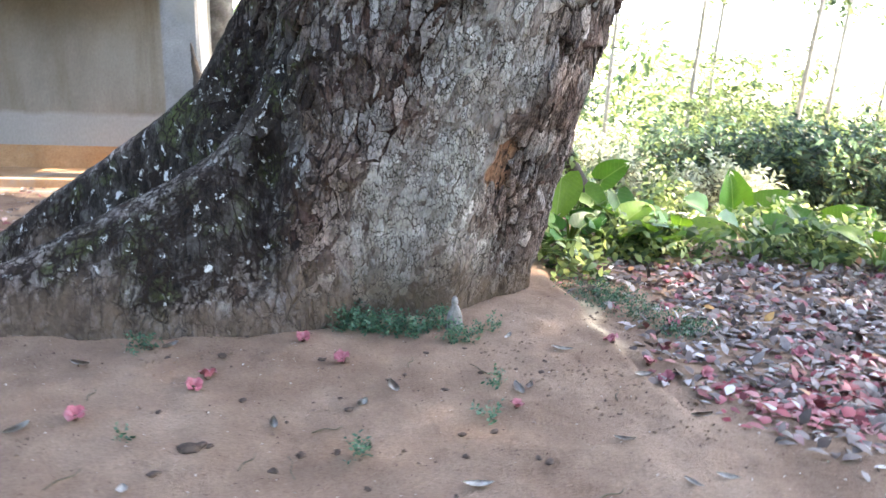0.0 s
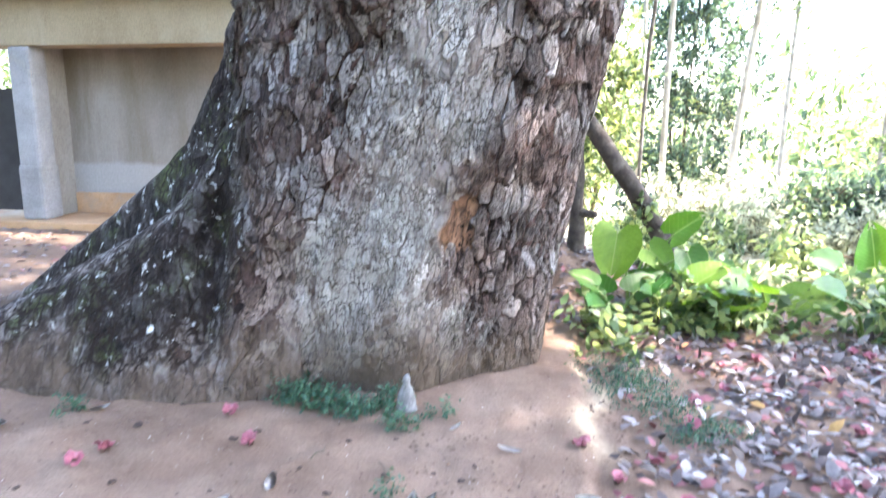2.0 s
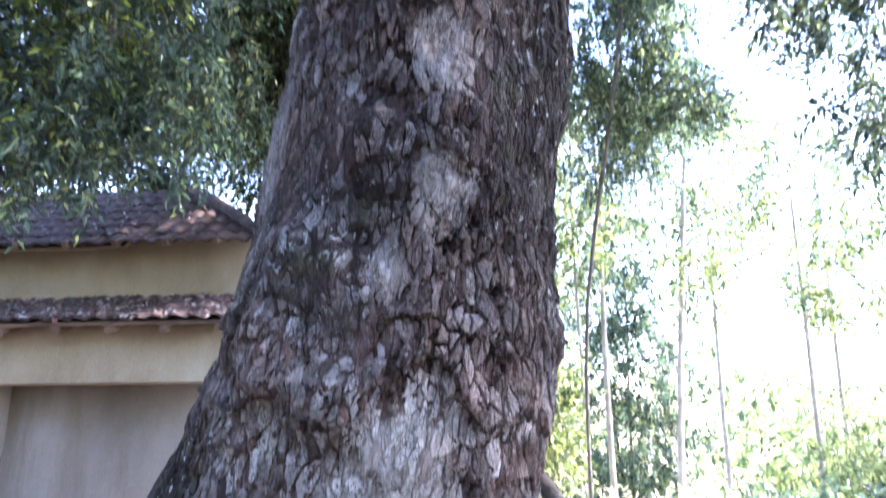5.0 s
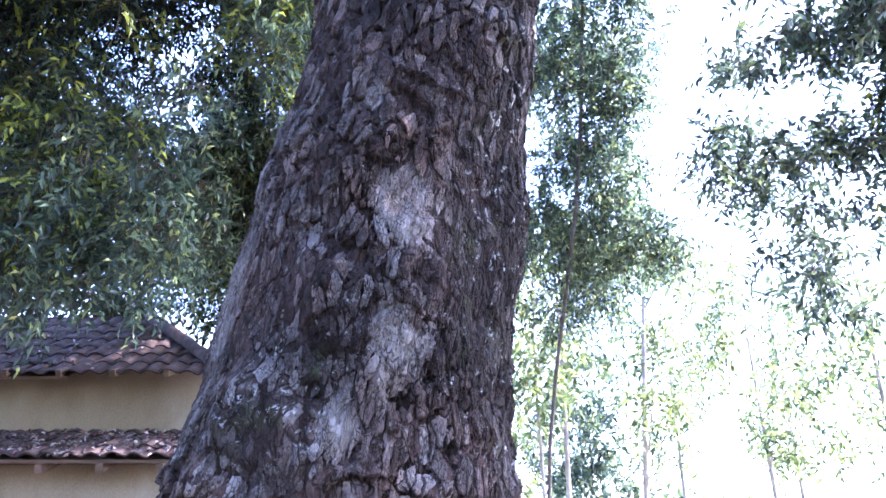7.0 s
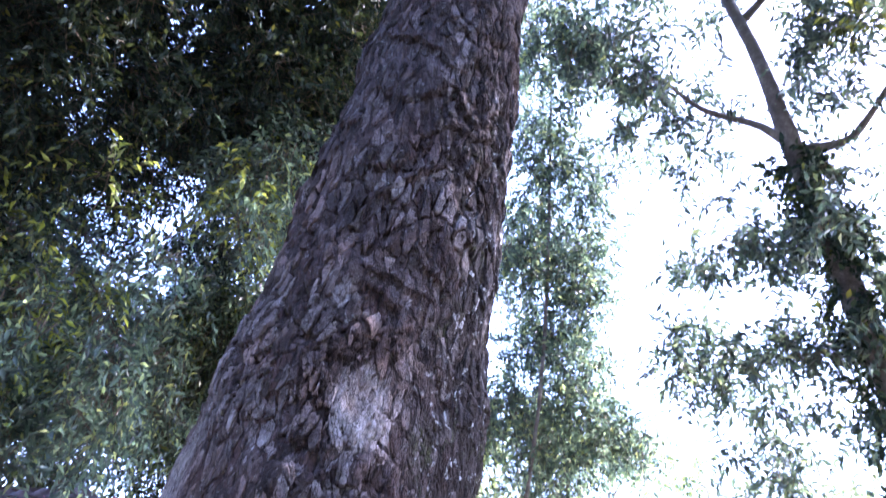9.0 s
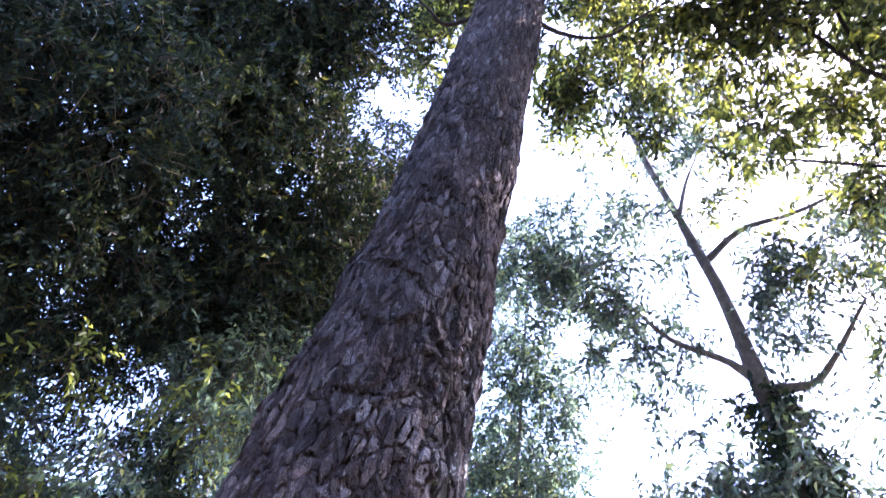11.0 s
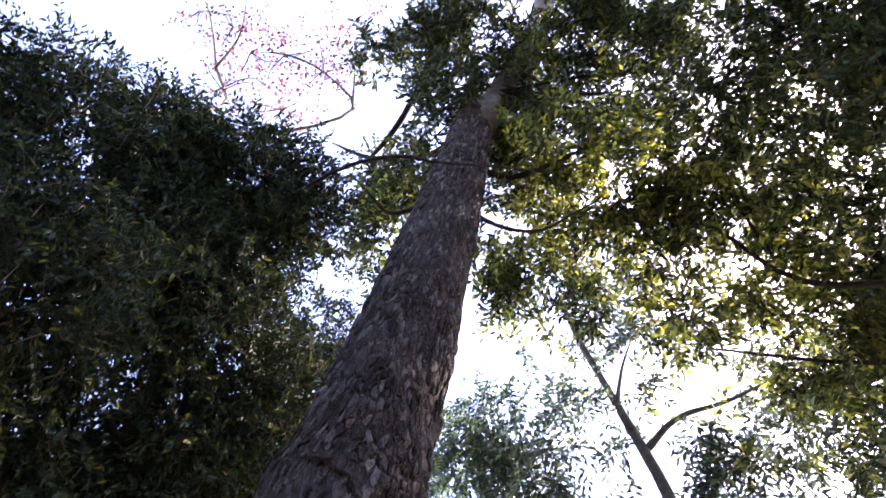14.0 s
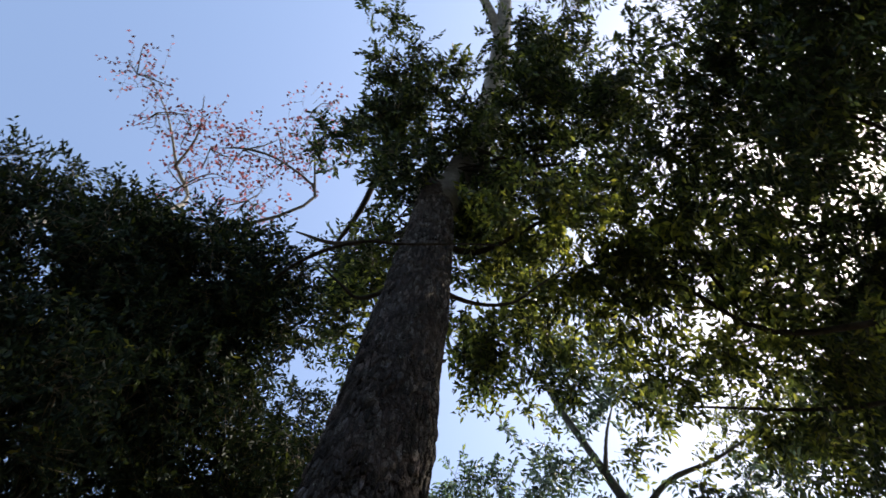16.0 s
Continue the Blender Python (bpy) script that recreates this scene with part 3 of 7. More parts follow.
def stained_wall():
    """Limewash with broad stains, long runs from above and a paler band along its foot."""
    k = Nodes("stained_lime_wall")
    v = k.coords((1, 1, 0.5))
    col = k.ramp(k.noise(0.9, 6, 0.62, v), [(0.3, (0.17, 0.155, 0.13)), (0.5, (0.25, 0.23, 0.20)), (0.75, (0.33, 0.31, 0.28))])
    runs = k.noise(2.4, 6, 0.65, k.coords((1, 1, 0.12)), 0.4)
    col = k.mix(k.ramp(runs, [(0.45, (0, 0, 0)), (0.66, (0.7, 0.7, 0.7))]), col, (0.17, 0.14, 0.10))
    sep = k.n("ShaderNodeSeparateXYZ")
    k.l(k.coords(), sep.inputs[0])
    foot = k.math("ADD", sep.outputs[2], k.math("MULTIPLY", k.math("SUBTRACT", k.noise(3.0, 5, 0.6, k.coords()), 0.5), 0.12))
    col = k.mix(k.ramp(foot, [(0.70, (0.75, 0.75, 0.75)), (0.76, (0, 0, 0))]), col, (0.36, 0.355, 0.35))
    col = k.mix(1.0, col, k.ramp(k.noise(45, 4, 0.7, v), [(0.3, (0.85, 0.85, 0.85)), (0.7, (1.08, 1.08, 1.08))]), "MULTIPLY")
    k.bump(k.noise(30, 6, 0.65, v), 0.15, 0.004)
    return k.done(col, 0.9, 0.2)


STAINED = stained_wall()
PILLAR = surface("whitewashed_pillar", [(0.3, (0.19, 0.187, 0.185)), (0.6, (0.28, 0.28, 0.288)), (0.8, (0.38, 0.38, 0.388))], 2.2, 50, 0.85, 0.2, 0.005, stain=(0.34, 0.32, 0.29))
PLINTH = surface("orange_plinth", [(0.3, (0.36, 0.20, 0.10)), (0.7, (0.52, 0.33, 0.19))], 2.5, 50, 0.9, 0.2, 0.005, stain=(0.35, 0.28, 0.22))
TILE = surface("clay_roof_tile", [(0.3, (0.028, 0.022, 0.022)), (0.5, (0.07, 0.048, 0.045)), (0.75, (0.125, 0.095, 0.088))], 6, 60, 0.9, 0.4, 0.006)
WOOD = surface("weathered_timber", [(0.3, (0.08, 0.05, 0.035)), (0.7, (0.2, 0.14, 0.10))], 4, 50, 0.85, 0.3, 0.004, stretch=(1, 6, 6))
IRON = surface("dark_painted_iron", [(0.3, (0.015, 0.015, 0.018)), (0.7, (0.035, 0.035, 0.04))], 5, 60, 0.5, 0.1)
STONE = surface("pale_stone", [(0.3, (0.06, 0.057, 0.054)), (0.5, (0.16, 0.155, 0.15)), (0.7, (0.30, 0.29, 0.285))], 22, 80, 0.8, 0.4, 0.004)
FLOWER = surface("red_petal", [(0.3, (0.18, 0.03, 0.045)), (0.5, (0.32, 0.10, 0.125)), (0.75, (0.44, 0.26, 0.285))], 18, 90, 0.6, 0.2, 0.003)
CALYX = surface("brown_calyx", [(0.3, (0.05, 0.03, 0.02)), (0.7, (0.12, 0.07, 0.05))], 20, 90, 0.8, 0.3, 0.003)


# ---- ground ----
def ground_height(x, y):
    """The lie of the land: level by the tree, falling away behind the bank, small lumps."""
    P = np.stack([x, y, np.zeros_like(x)], -1)
    u = (y - 5.6) + 0.45 * (x - 1.5)
    fall = -2.6 * smoothstep(0, 22, u) * smoothstep(-3.0, 0.5, x)
    near = np.exp(-((x - 0.3) ** 2 + (y - 2.8) ** 2) / 60)
    lumps = (0.018 * fbm(P * 2.1, 3, 3) + 0.007 * fbm(P * 11, 3, 5)) * near + 0.10 * fbm(P * 0.35, 3, 9) * smoothstep(5, 12, np.hypot(x, y - 2))
    edge = 0.78 + 0.06 * vnoise(P * 4, 21) + 0.12 * (3.9 - y)
    ledge = -0.05 * smoothstep(edge - 0.02, edge + 0.07, x) * smoothstep(2.0, 2.6, y)
    mound = 0.05 * np.exp(-((x - 0.45) ** 2 + (y - 3.6) ** 2) / 0.09)
    heap = 0.32 * np.exp(-((x - 0.5) ** 2 + (y - 5.9) ** 2) / 0.4)
    return fall + lumps + ledge + mound + heap


def height_at(x, y):
    return float(ground_height(np.array([x]), np.array([y]))[0])


def graded(a, b, step, far, grow=1.22):
    line = list(np.arange(a, b, step))
    s, p = step, b
    up = []
    while p < far:
        up.append(p)
        s *= grow
        p += s
    s, p = step, a - step
    down = []
    while p > -far:
        down.append(p)
        s *= grow
        p -= s
    return np.array(down[::-1] + line + up)


gx, gy = graded(-2.6, 3.4, 0.025, 400), graded(1.0, 6.0, 0.025, 400)
X, Y = np.meshgrid(gx, gy)
V = np.stack([X.ravel(), Y.ravel(), ground_height(X.ravel(), Y.ravel())], -1)
nx, ny = len(gx), len(gy)
i = (np.arange(ny - 1)[:, None] * nx + np.arange(nx - 1)[None]).ravel()
me = raw_mesh("ground", V, np.stack([i, i + 1, i + nx + 1, i + nx], -1))
# where the ground takes the paler, sunlit colour
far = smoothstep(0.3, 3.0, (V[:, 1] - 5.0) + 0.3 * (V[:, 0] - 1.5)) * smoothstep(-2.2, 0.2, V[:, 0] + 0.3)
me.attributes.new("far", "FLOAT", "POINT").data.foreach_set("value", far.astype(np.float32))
# strip along the ledge that carries the painted sun patch
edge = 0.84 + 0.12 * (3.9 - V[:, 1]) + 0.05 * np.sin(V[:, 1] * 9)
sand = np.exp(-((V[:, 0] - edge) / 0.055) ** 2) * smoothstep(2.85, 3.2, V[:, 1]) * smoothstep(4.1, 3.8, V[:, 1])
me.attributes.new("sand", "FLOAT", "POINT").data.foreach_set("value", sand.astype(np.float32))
# ground out of view, behind the camera and far right
mould = np.maximum(smoothstep(0.9, 0.2, V[:, 1] + 0.15 * np.sin(V[:, 0] * 2.1)), smoothstep(3.4, 4.6, V[:, 0]) * smoothstep(4.6, 3.6, V[:, 1]))
me.attributes.new("mould", "FLOAT", "POINT").data.foreach_set("value", mould.astype(np.float32))
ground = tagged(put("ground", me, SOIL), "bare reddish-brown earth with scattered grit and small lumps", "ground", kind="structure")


# ---- the great tree ----
def axis(z):
    return np.stack([-0.358 + 0.218 * z - 0.0033 * z * z, 4.103 - 0.158 * z - 0.0054 * z * z, z], -1)


RZ = [-0.3, 0.0, 0.6, 1.2, 1.8, 2.6, 4.0, 6.0, 8.0, 10.0, 13.0, 13.6]
RR = [0.87, 0.85, 0.845, 0.865, 0.85, 0.756, 0.64, 0.50, 0.45, 0.41, 0.30, 0.24]


def trunk_block(z0, z1):
    zs, sides = np.arange(z0, z1 + 0.01, 0.1), 64
    a = np.linspace(0, 2 * np.pi, sides, endpoint=False)
    c = axis(zs)
    r = np.interp(zs, RZ, RR)
    flute = 1 + (0.05 * np.cos(3 * a + 0.7) + 0.03 * np.cos(7 * a + 2.0))[None] * smoothstep(2.2, 0.0, zs)[:, None]
    rr = r[:, None] * flute
    V = np.stack([c[:, :1] + rr * np.cos(a), c[:, 1:2] + rr * np.sin(a), np.repeat(zs[:, None], sides, 1)], -1).reshape(-1, 3)
    n = len(zs)
    i = np.arange(n - 1)[:, None] * sides + np.arange(sides)[None]
    j = np.arange(n - 1)[:, None] * sides + (np.arange(sides)[None] + 1) % sides
    F = np.stack([i, j, j + sides, i + sides], -1).reshape(-1, 4)
    k, s, e = len(V), np.arange(sides), (n - 1) * sides
    V = np.vstack([V, c[0], c[-1]])
    caps = np.vstack([np.stack([np.full(sides, k), (s + 1) % sides, s], -1), np.stack([np.full(sides, k + 1), e + s, e + (s + 1) % sides], -1)])
    return V, [F, caps]


def root_block(start, end, heights, front, rear, top):
    """A buttress root: a crest that falls along a line, with sloping flanks. heights: rows of distance, crest height."""
    A, B = np.array(start), np.array(end)
    u = (B - A) / np.linalg.norm(B - A)
    nrm = np.array([-u[1], u[0]])
    H = np.array(heights)
    ss = np.linspace(H[0, 0], H[-1, 0], 40)
    prof = np.linspace(-1, 1, 17)
    V = []
    for s in ss:
        h = np.interp(s, H[:, 0], H[:, 1])
        bend = 0.04 * math.sin(3 * s)
        for w in prof:
            wid = (front if w > 0 else rear) * (0.45 + 0.55 * min(1.0, h / 0.7)) + top
            off = bend + w * wid
            q = max(0.0, abs(w) * wid - top) / max(1e-3, wid - top)
            z = h - (h + 0.3) * q ** 1.35 - top * 0.35 * (min(abs(w) * wid, top) / top) ** 2
            p = A + u * s + nrm * off
            V.append((p[0], p[1], z))
        for w in (1, -1):
            p = A + u * s + nrm * w * 0.1
            V.append((p[0], p[1], -0.5))
    m = len(prof) + 2
    F = []
    for i in range(len(ss) - 1):
        for j in range(m):
            a, b = i * m + j, i * m + (j + 1) % m
            F.append((a, b, b + m, a + m))
    n = len(V)
    k = len(ss) - 1
    V.append(np.mean(V[:m], 0))
    V.append(np.mean(V[k * m:k * m + m], 0))
    caps = [(n, (j + 1) % m, j) for j in range(m)] + [(n + 1, k * m + j, k * m + (j + 1) % m) for j in range(m)]
    return np.array(V), [np.array(F), np.array(caps)]


BACK_ROOT = [(0.0, 2.3), (0.35, 1.9), (0.6, 1.45), (0.76, 1.17), (0.98, 0.99), (1.3, 0.76), (1.7, 0.49), (2.1, 0.18), (2.6, 0.02), (3.0, -0.15)]
FRONT_ROOT = [(0.0, 1.6), (0.25, 1.3), (0.47, 0.99), (0.62, 0.83), (0.83, 0.69), (1.12, 0.54), (1.4, 0.39), (1.7, 0.25), (2.1, 0.12), (2.8, -0.05), (3.2, -0.2)]


CUT = 3.35


def great_trunk(lower):
    """The bark surface of the foot with its roots, or of the bole above the cut."""
    blocks = [trunk_block(-0.3, 3.6) if lower else trunk_block(3.0, 13.6)]
    if lower:
        blocks += [root_block((-0.6, 3.9), (-2.8, 3.85), BACK_ROOT, 0.20, 0.4, 0.11), root_block((-0.55, 3.55), (-2.5, 2.85), FRONT_ROOT, 0.36, 0.10, 0.10)]
    Vs, Fs, n = [], [], 0
    for V, F in blocks:
        Vs.append(V)
        Fs += [f + n for f in F]
        n += len(V)
    me = raw_mesh("great_trunk", np.vstack(Vs), Fs)
    ob = new("trunk_block", me)
    mod = ob.modifiers.new("remesh", "REMESH")
    mod.mode, mod.voxel_size, mod.adaptivity = "VOXEL", 0.0125 if lower else 0.0190, 0.0
    sm = ob.modifiers.new("smooth", "SMOOTH")
    sm.iterations, sm.factor = 14 if lower else 6, 0.6
    dg = bpy.context.evaluated_depsgraph_get()
    out = bpy.data.meshes.new_from_object(ob.evaluated_get(dg), depsgraph=dg)
    bpy.data.objects.remove(ob)
    bm = bmesh.new()
    bm.from_mesh(out)
    side_ = 1 if lower else -1
    bmesh.ops.delete(bm, geom=[v for v in bm.verts if (v.co.z - CUT) * side_ > 0.012 or v.co.z < -0.2], context="VERTS")
    bm.to_mesh(out)
    bm.free()
    n = len(out.vertices)
    P, N = np.empty(n * 3, np.float32), np.empty(n * 3, np.float32)
    out.vertices.foreach_get("co", P)
    out.vertex_normals.foreach_get("vector", N)
    P, N = P.reshape(-1, 3).astype(float), N.reshape(-1, 3).astype(float)
    c = axis(P[:, 2])
    rel = P[:, :2] - c[:, :2]
    ang = np.arctan2(rel[:, 0], -rel[:, 1])  # 0 faces the camera, positive to the right
    z = P[:, 2]
    rad = np.hypot(rel[:, 0], rel[:, 1])
    core = smoothstep(1.35, 1.1, rad / np.interp(z, RZ, RR))  # 1 on the trunk itself, 0 on the roots
    warp = np.stack([fbm(P * 5, 2, 31), fbm(P * 5, 2, 41), fbm(P * 5, 2, 51)], -1)
    patch = fbm(np.stack([P[:, 0] * 2.2, P[:, 1] * 2.2, P[:, 2] * 0.9], -1), 3, 61)
    pale = smoothstep(0.15, 0.75, (0.55 + 0.5 * smoothstep(1.8, 2.6, z) - 0.85 * smoothstep(3.6, 4.8, z)) * patch + 1.25 * np.exp(-((ang - 0.38) / 0.42) ** 2) * smoothstep(2.1, 1.4, z) + 0.5 * np.exp(-((ang + 0.1) / 0.25) ** 2) * smoothstep(1.0, 0.6, z) - 0.1) * core
    strong = smoothstep(-0.3, 0.5, fbm(P * 1.3, 3, 91) + 0.25) * (1 - 0.55 * pale)
    warp2 = np.stack([fbm(P * 17, 2, 32), fbm(P * 17, 2, 42), fbm(P * 17, 2, 52)], -1)
    far_up = smoothstep(3.6, 6.0, z)
    tall_ = np.stack([np.ones(len(P)), np.ones(len(P)), 1 / (1 + 1.1 * smoothstep(3.4, 3.9, z))], -1)
    warp3 = np.stack([vnoise(P * 48, 33), vnoise(P * 48, 43), vnoise(P * 48, 53)], -1)
    # long flat plates at different heights with ragged edges, some of them fallen off down to the inner bark
    gap, plate, off = cells(P / (np.array([0.068, 0.068, 0.18]) * (1 + 0.3 * pale - 0.2 * far_up)[:, None]) * tall_ + warp * np.array([0.35, 0.35, 0.4]) + warp2 * np.array([0.24, 0.24, 0.18]) + warp3 * np.array([0.07, 0.07, 0.05]), 71)
    gap2, plate2, off2 = cells(P / np.array([0.031, 0.031, 0.07]) * tall_ + warp * 0.4 + warp2 * 0.35 + warp3 * 0.14, 81)
    flake = fbm((P + warp2 * 0.006) * np.array([34.0, 34.0, 17.0]), 3, 131, 0.7)
    open_ = smoothstep(-0.5, 0.25, fbm(P * 5.0, 2, 141) + 0.3 * strong) * (1 - 0.45 * pale)
    bare = np.clip(0.17 + 0.42 * fbm(P * np.array([3.4, 3.4, 2.0]), 3, 151), 0.02, 0.6) * (1 - 0.75 * pale) * (0.35 + 0.65 * core)
    lost = smoothstep(0.02, -0.02, plate - bare)
    lost2 = smoothstep(0.02, -0.02, plate2 - 0.22 - 0.6 * bare)
    rim, rim2 = smoothstep(0.015, 0.10 + 0.14 * far_up, gap), smoothstep(0.02, 0.13 + 0.12 * far_up, gap2)
    split, split2 = (1 - rim) * open_, (1 - rim2) * open_ * (0.3 + 0.7 * strong)
    amp = (0.006 + 0.009 * strong) * (0.35 + 0.65 * core) * (1 + 0.6 * smoothstep(1.6, 2.4, z) - 0.75 * smoothstep(4.2, 6.2, z))
    lift = np.clip(0.5 - 0.6 * off, 0, 1)
    crack = np.clip(np.maximum(split, 0.75 * split2), 0, 1)
    # folds of bark that hang over one another
    saw = z * 3.1 + 1.3 * fbm(P * 2.1, 3, 161)
    fold = (1 - (saw - np.floor(saw))) ** 1.3 * smoothstep(-0.05, 0.45, fbm(P * 1.5, 2, 171)) * smoothstep(0.9, 1.7, z) * smoothstep(8, 4.5, z) * core * (1 - 0.8 * pale)
    big = 0.05 * np.maximum(0, fbm(P * np.array([2.4, 2.4, 1.7]), 3, 95)) * core * smoothstep(9, 5, z)
    top_ = (0.45 + 0.55 * plate + 0.25 * lift) * (1 - lost)
    disp = amp * (top_ - 0.75 * split) + amp * 0.5 * ((0.3 + 0.7 * plate2) * (1 - lost2) - 0.5 * split2) + amp * 0.22 * flake + 0.006 * fbm(P * 9, 3, 97) + big + 0.05 * fold
    shade_ = np.clip(0.34 * plate + 0.26 * plate2 + 0.36 * (0.5 + 0.5 * flake) - 0.1 * lost2, 0, 1)
    inner = np.clip(np.maximum(lost * (1 - crack) * (0.6 + 0.4 * strong), 0.85 * core * (1 - 0.6 * pale)), 0, 1)
    shed = np.zeros(n)

    def knot(px, py, pz, r, h):
        d = np.sqrt((P[:, 0] - px) ** 2 + (P[:, 1] - py) ** 2 + ((P[:, 2] - pz) * 0.85) ** 2)
        return h * np.exp(-(d / r) ** 2) * (1 + 0.25 * np.cos(d / r * 9))

    for sx_, sy_, sz_, wide, tall, proud in SLABS:
        d = np.sqrt(((P[:, 0] - sx_) ** 2 + (P[:, 1] - sy_) ** 2) / wide ** 2 + (P[:, 2] - sz_) ** 2 / tall ** 2) + 0.42 * warp[:, 0] + 0.30 * warp2[:, 0] + 0.35 * (plate - 0.5)
        on = smoothstep(1.06, 0.92, d)
        pale = np.maximum(pale, on)
        crack, inner = crack * (1 - 0.4 * on), inner * (1 - on)
        disp = disp * (1 - 0.3 * on) + 0.55 * proud * on * (0.75 + 0.5 * np.clip((sz_ - z) / tall, -0.6, 0.6))
        # sunk rim below each slab, its shade put into the crack mask
        below = np.exp(-((d - 1.12) / 0.16) ** 2) * smoothstep(0.25, -0.5, (z - sz_) / tall + 0.5 * (P[:, 0] - sx_) / wide)
        disp, crack = disp - 0.022 * below, np.maximum(crack, 0.5 * below)
    for hx, hy, hz, wide, tall, depth in HOLLOWS:
        d = np.sqrt(((P[:, 0] - hx) ** 2 + (P[:, 1] - hy) ** 2) / wide ** 2 + (P[:, 2] - hz) ** 2 / tall ** 2) + 0.4 * warp[:, 1] + 0.28 * warp2[:, 1]
        on = smoothstep(1.12, 0.72, d)
        disp, inner, crack, shed = disp - depth * on, np.maximum(inner, 0.95 * on), crack * (1 - 0.5 * on), np.maximum(shed, on)
    for kx, ky, kz, kr, kh in KNOTS:
        disp = disp + knot(kx, ky, kz, kr, kh)
    hollow = np.sqrt((P[:, 0] + 0.93) ** 2 + (P[:, 1] - 3.42) ** 2 + ((P[:, 2] - 0.12) * 0.8) ** 2)
    disp = disp - 0.10 * np.exp(-(hollow / 0.07) ** 2)
    groove = np.exp(-((P[:, 0] + 0.86) / 0.10) ** 2 - ((P[:, 1] - 3.32) / 0.3) ** 2) * smoothstep(0.05, 0.25, z) * smoothstep(1.05, 0.7, z)
    disp = disp - 0.20 * groove
    scar = smoothstep(0.25, -0.1, np.maximum(np.abs(ang - 0.62 - 0.05 * vnoise(P * 9, 5)) / 0.11 - 0.6, np.abs(z - 0.82) / 0.20 - 0.6)) * core
    disp = disp * (1 - 0.8 * scar) - 0.012 * scar
    P = P + N * disp[:, None]
    out.vertices.foreach_set("co", P.astype(np.float32).ravel())
    out.polygons.foreach_set("use_smooth", np.ones(len(out.polygons), bool))
    fuzzy = fbm(P * 3.2, 4, 15)
    soil = smoothstep(0.46 - 0.16 * (1 - core), 0.08, z + 0.16 * fuzzy) * (0.8 + 0.12 * core)
    # damp flank, widened to put shade beside the root into the colour
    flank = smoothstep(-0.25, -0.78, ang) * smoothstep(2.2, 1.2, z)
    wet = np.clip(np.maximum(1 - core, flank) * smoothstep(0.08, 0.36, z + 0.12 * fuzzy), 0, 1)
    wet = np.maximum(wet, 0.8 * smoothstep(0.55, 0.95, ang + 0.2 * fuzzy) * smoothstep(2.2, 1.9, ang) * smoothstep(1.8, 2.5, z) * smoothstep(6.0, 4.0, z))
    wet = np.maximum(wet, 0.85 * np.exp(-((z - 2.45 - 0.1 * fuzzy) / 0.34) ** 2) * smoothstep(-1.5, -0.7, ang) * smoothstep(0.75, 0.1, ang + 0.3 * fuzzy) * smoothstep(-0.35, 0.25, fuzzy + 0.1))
    # root crests left paler: skylight on their tops painted in
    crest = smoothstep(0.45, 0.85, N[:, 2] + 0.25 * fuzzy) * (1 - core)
    # the groove's shade is painted in as well
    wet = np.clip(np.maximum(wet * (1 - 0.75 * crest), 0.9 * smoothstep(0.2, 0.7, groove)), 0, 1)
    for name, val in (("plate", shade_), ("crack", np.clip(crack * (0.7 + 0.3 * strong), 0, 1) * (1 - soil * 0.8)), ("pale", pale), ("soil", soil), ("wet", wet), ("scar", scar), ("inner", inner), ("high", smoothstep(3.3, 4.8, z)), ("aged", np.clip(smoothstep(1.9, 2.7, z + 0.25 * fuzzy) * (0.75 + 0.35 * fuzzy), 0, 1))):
        out.attributes.new(name, "FLOAT", "POINT").data.foreach_set("value", val.astype(np.float32))
    out.update()
    # what lies at each turn and height of the bole, for the loose plates
    ai, zi = ((ang + np.pi) / (2 * np.pi) * TURNS).astype(int) % TURNS, np.clip(((z + 0.3) / STEP).astype(int), 0, STEPS - 1)
    for name, val in (("reach", np.hypot(P[:, 0] - c[:, 0], P[:, 1] - c[:, 1])), ("core", core), ("pale", pale), ("soil", soil), ("wet", wet), ("scar", scar), ("shed", shed), ("strong", strong), ("one", np.ones(n))):
        np.add.at(LIE[name], (zi, ai), val)
    return out


TURNS, STEP, STEPS = 220, 0.025, 560
LIE = {k: np.zeros((STEPS, TURNS)) for k in ("reach", "core", "pale", "soil", "wet", "scar", "shed", "strong", "one")}


def spread_out(a):
    """Sums over the neighbours, round the bole and up and down it."""
    a = a + np.roll(a, 1, 1) + np.roll(a, -1, 1)
    up, down = np.vstack([a[1:], a[-1:]]), np.vstack([a[:1], a[:-1]])
    return a + up + down


def lie(name, ang, z):
    """The mean of a quantity of the bole at turns and heights, between the cells of its grid."""
    g = LIE[name]
    a, b = (ang + np.pi) / (2 * np.pi) * TURNS - 0.5, np.clip((z + 0.3) / STEP - 0.5, 0, STEPS - 2)
    i, j = np.floor(a).astype(int), np.floor(b).astype(int)
    fa, fb = a - i, b - j
    i0, i1 = i % TURNS, (i + 1) % TURNS
    return (g[j, i0] * (1 - fa) + g[j, i1] * fa) * (1 - fb) + (g[j + 1, i0] * (1 - fa) + g[j + 1, i1] * fa) * fb


def clip_half(poly, nx, ny, d):
    """The part of a convex outline on the near side of a line."""
    out = []
    for (x0, y0), (x1, y1) in zip(poly, poly[1:] + poly[:1]):
        s0, s1 = nx * x0 + ny * y0 - d, nx * x1 + ny * y1 - d
        if s0 <= 0:
            out.append((x0, y0))
        if (s0 < 0 < s1) or (s1 < 0 < s0):
            t = s0 / (s0 - s1)
            out.append((x0 + t * (x1 - x0), y0 + t * (y1 - y0)))
    return out


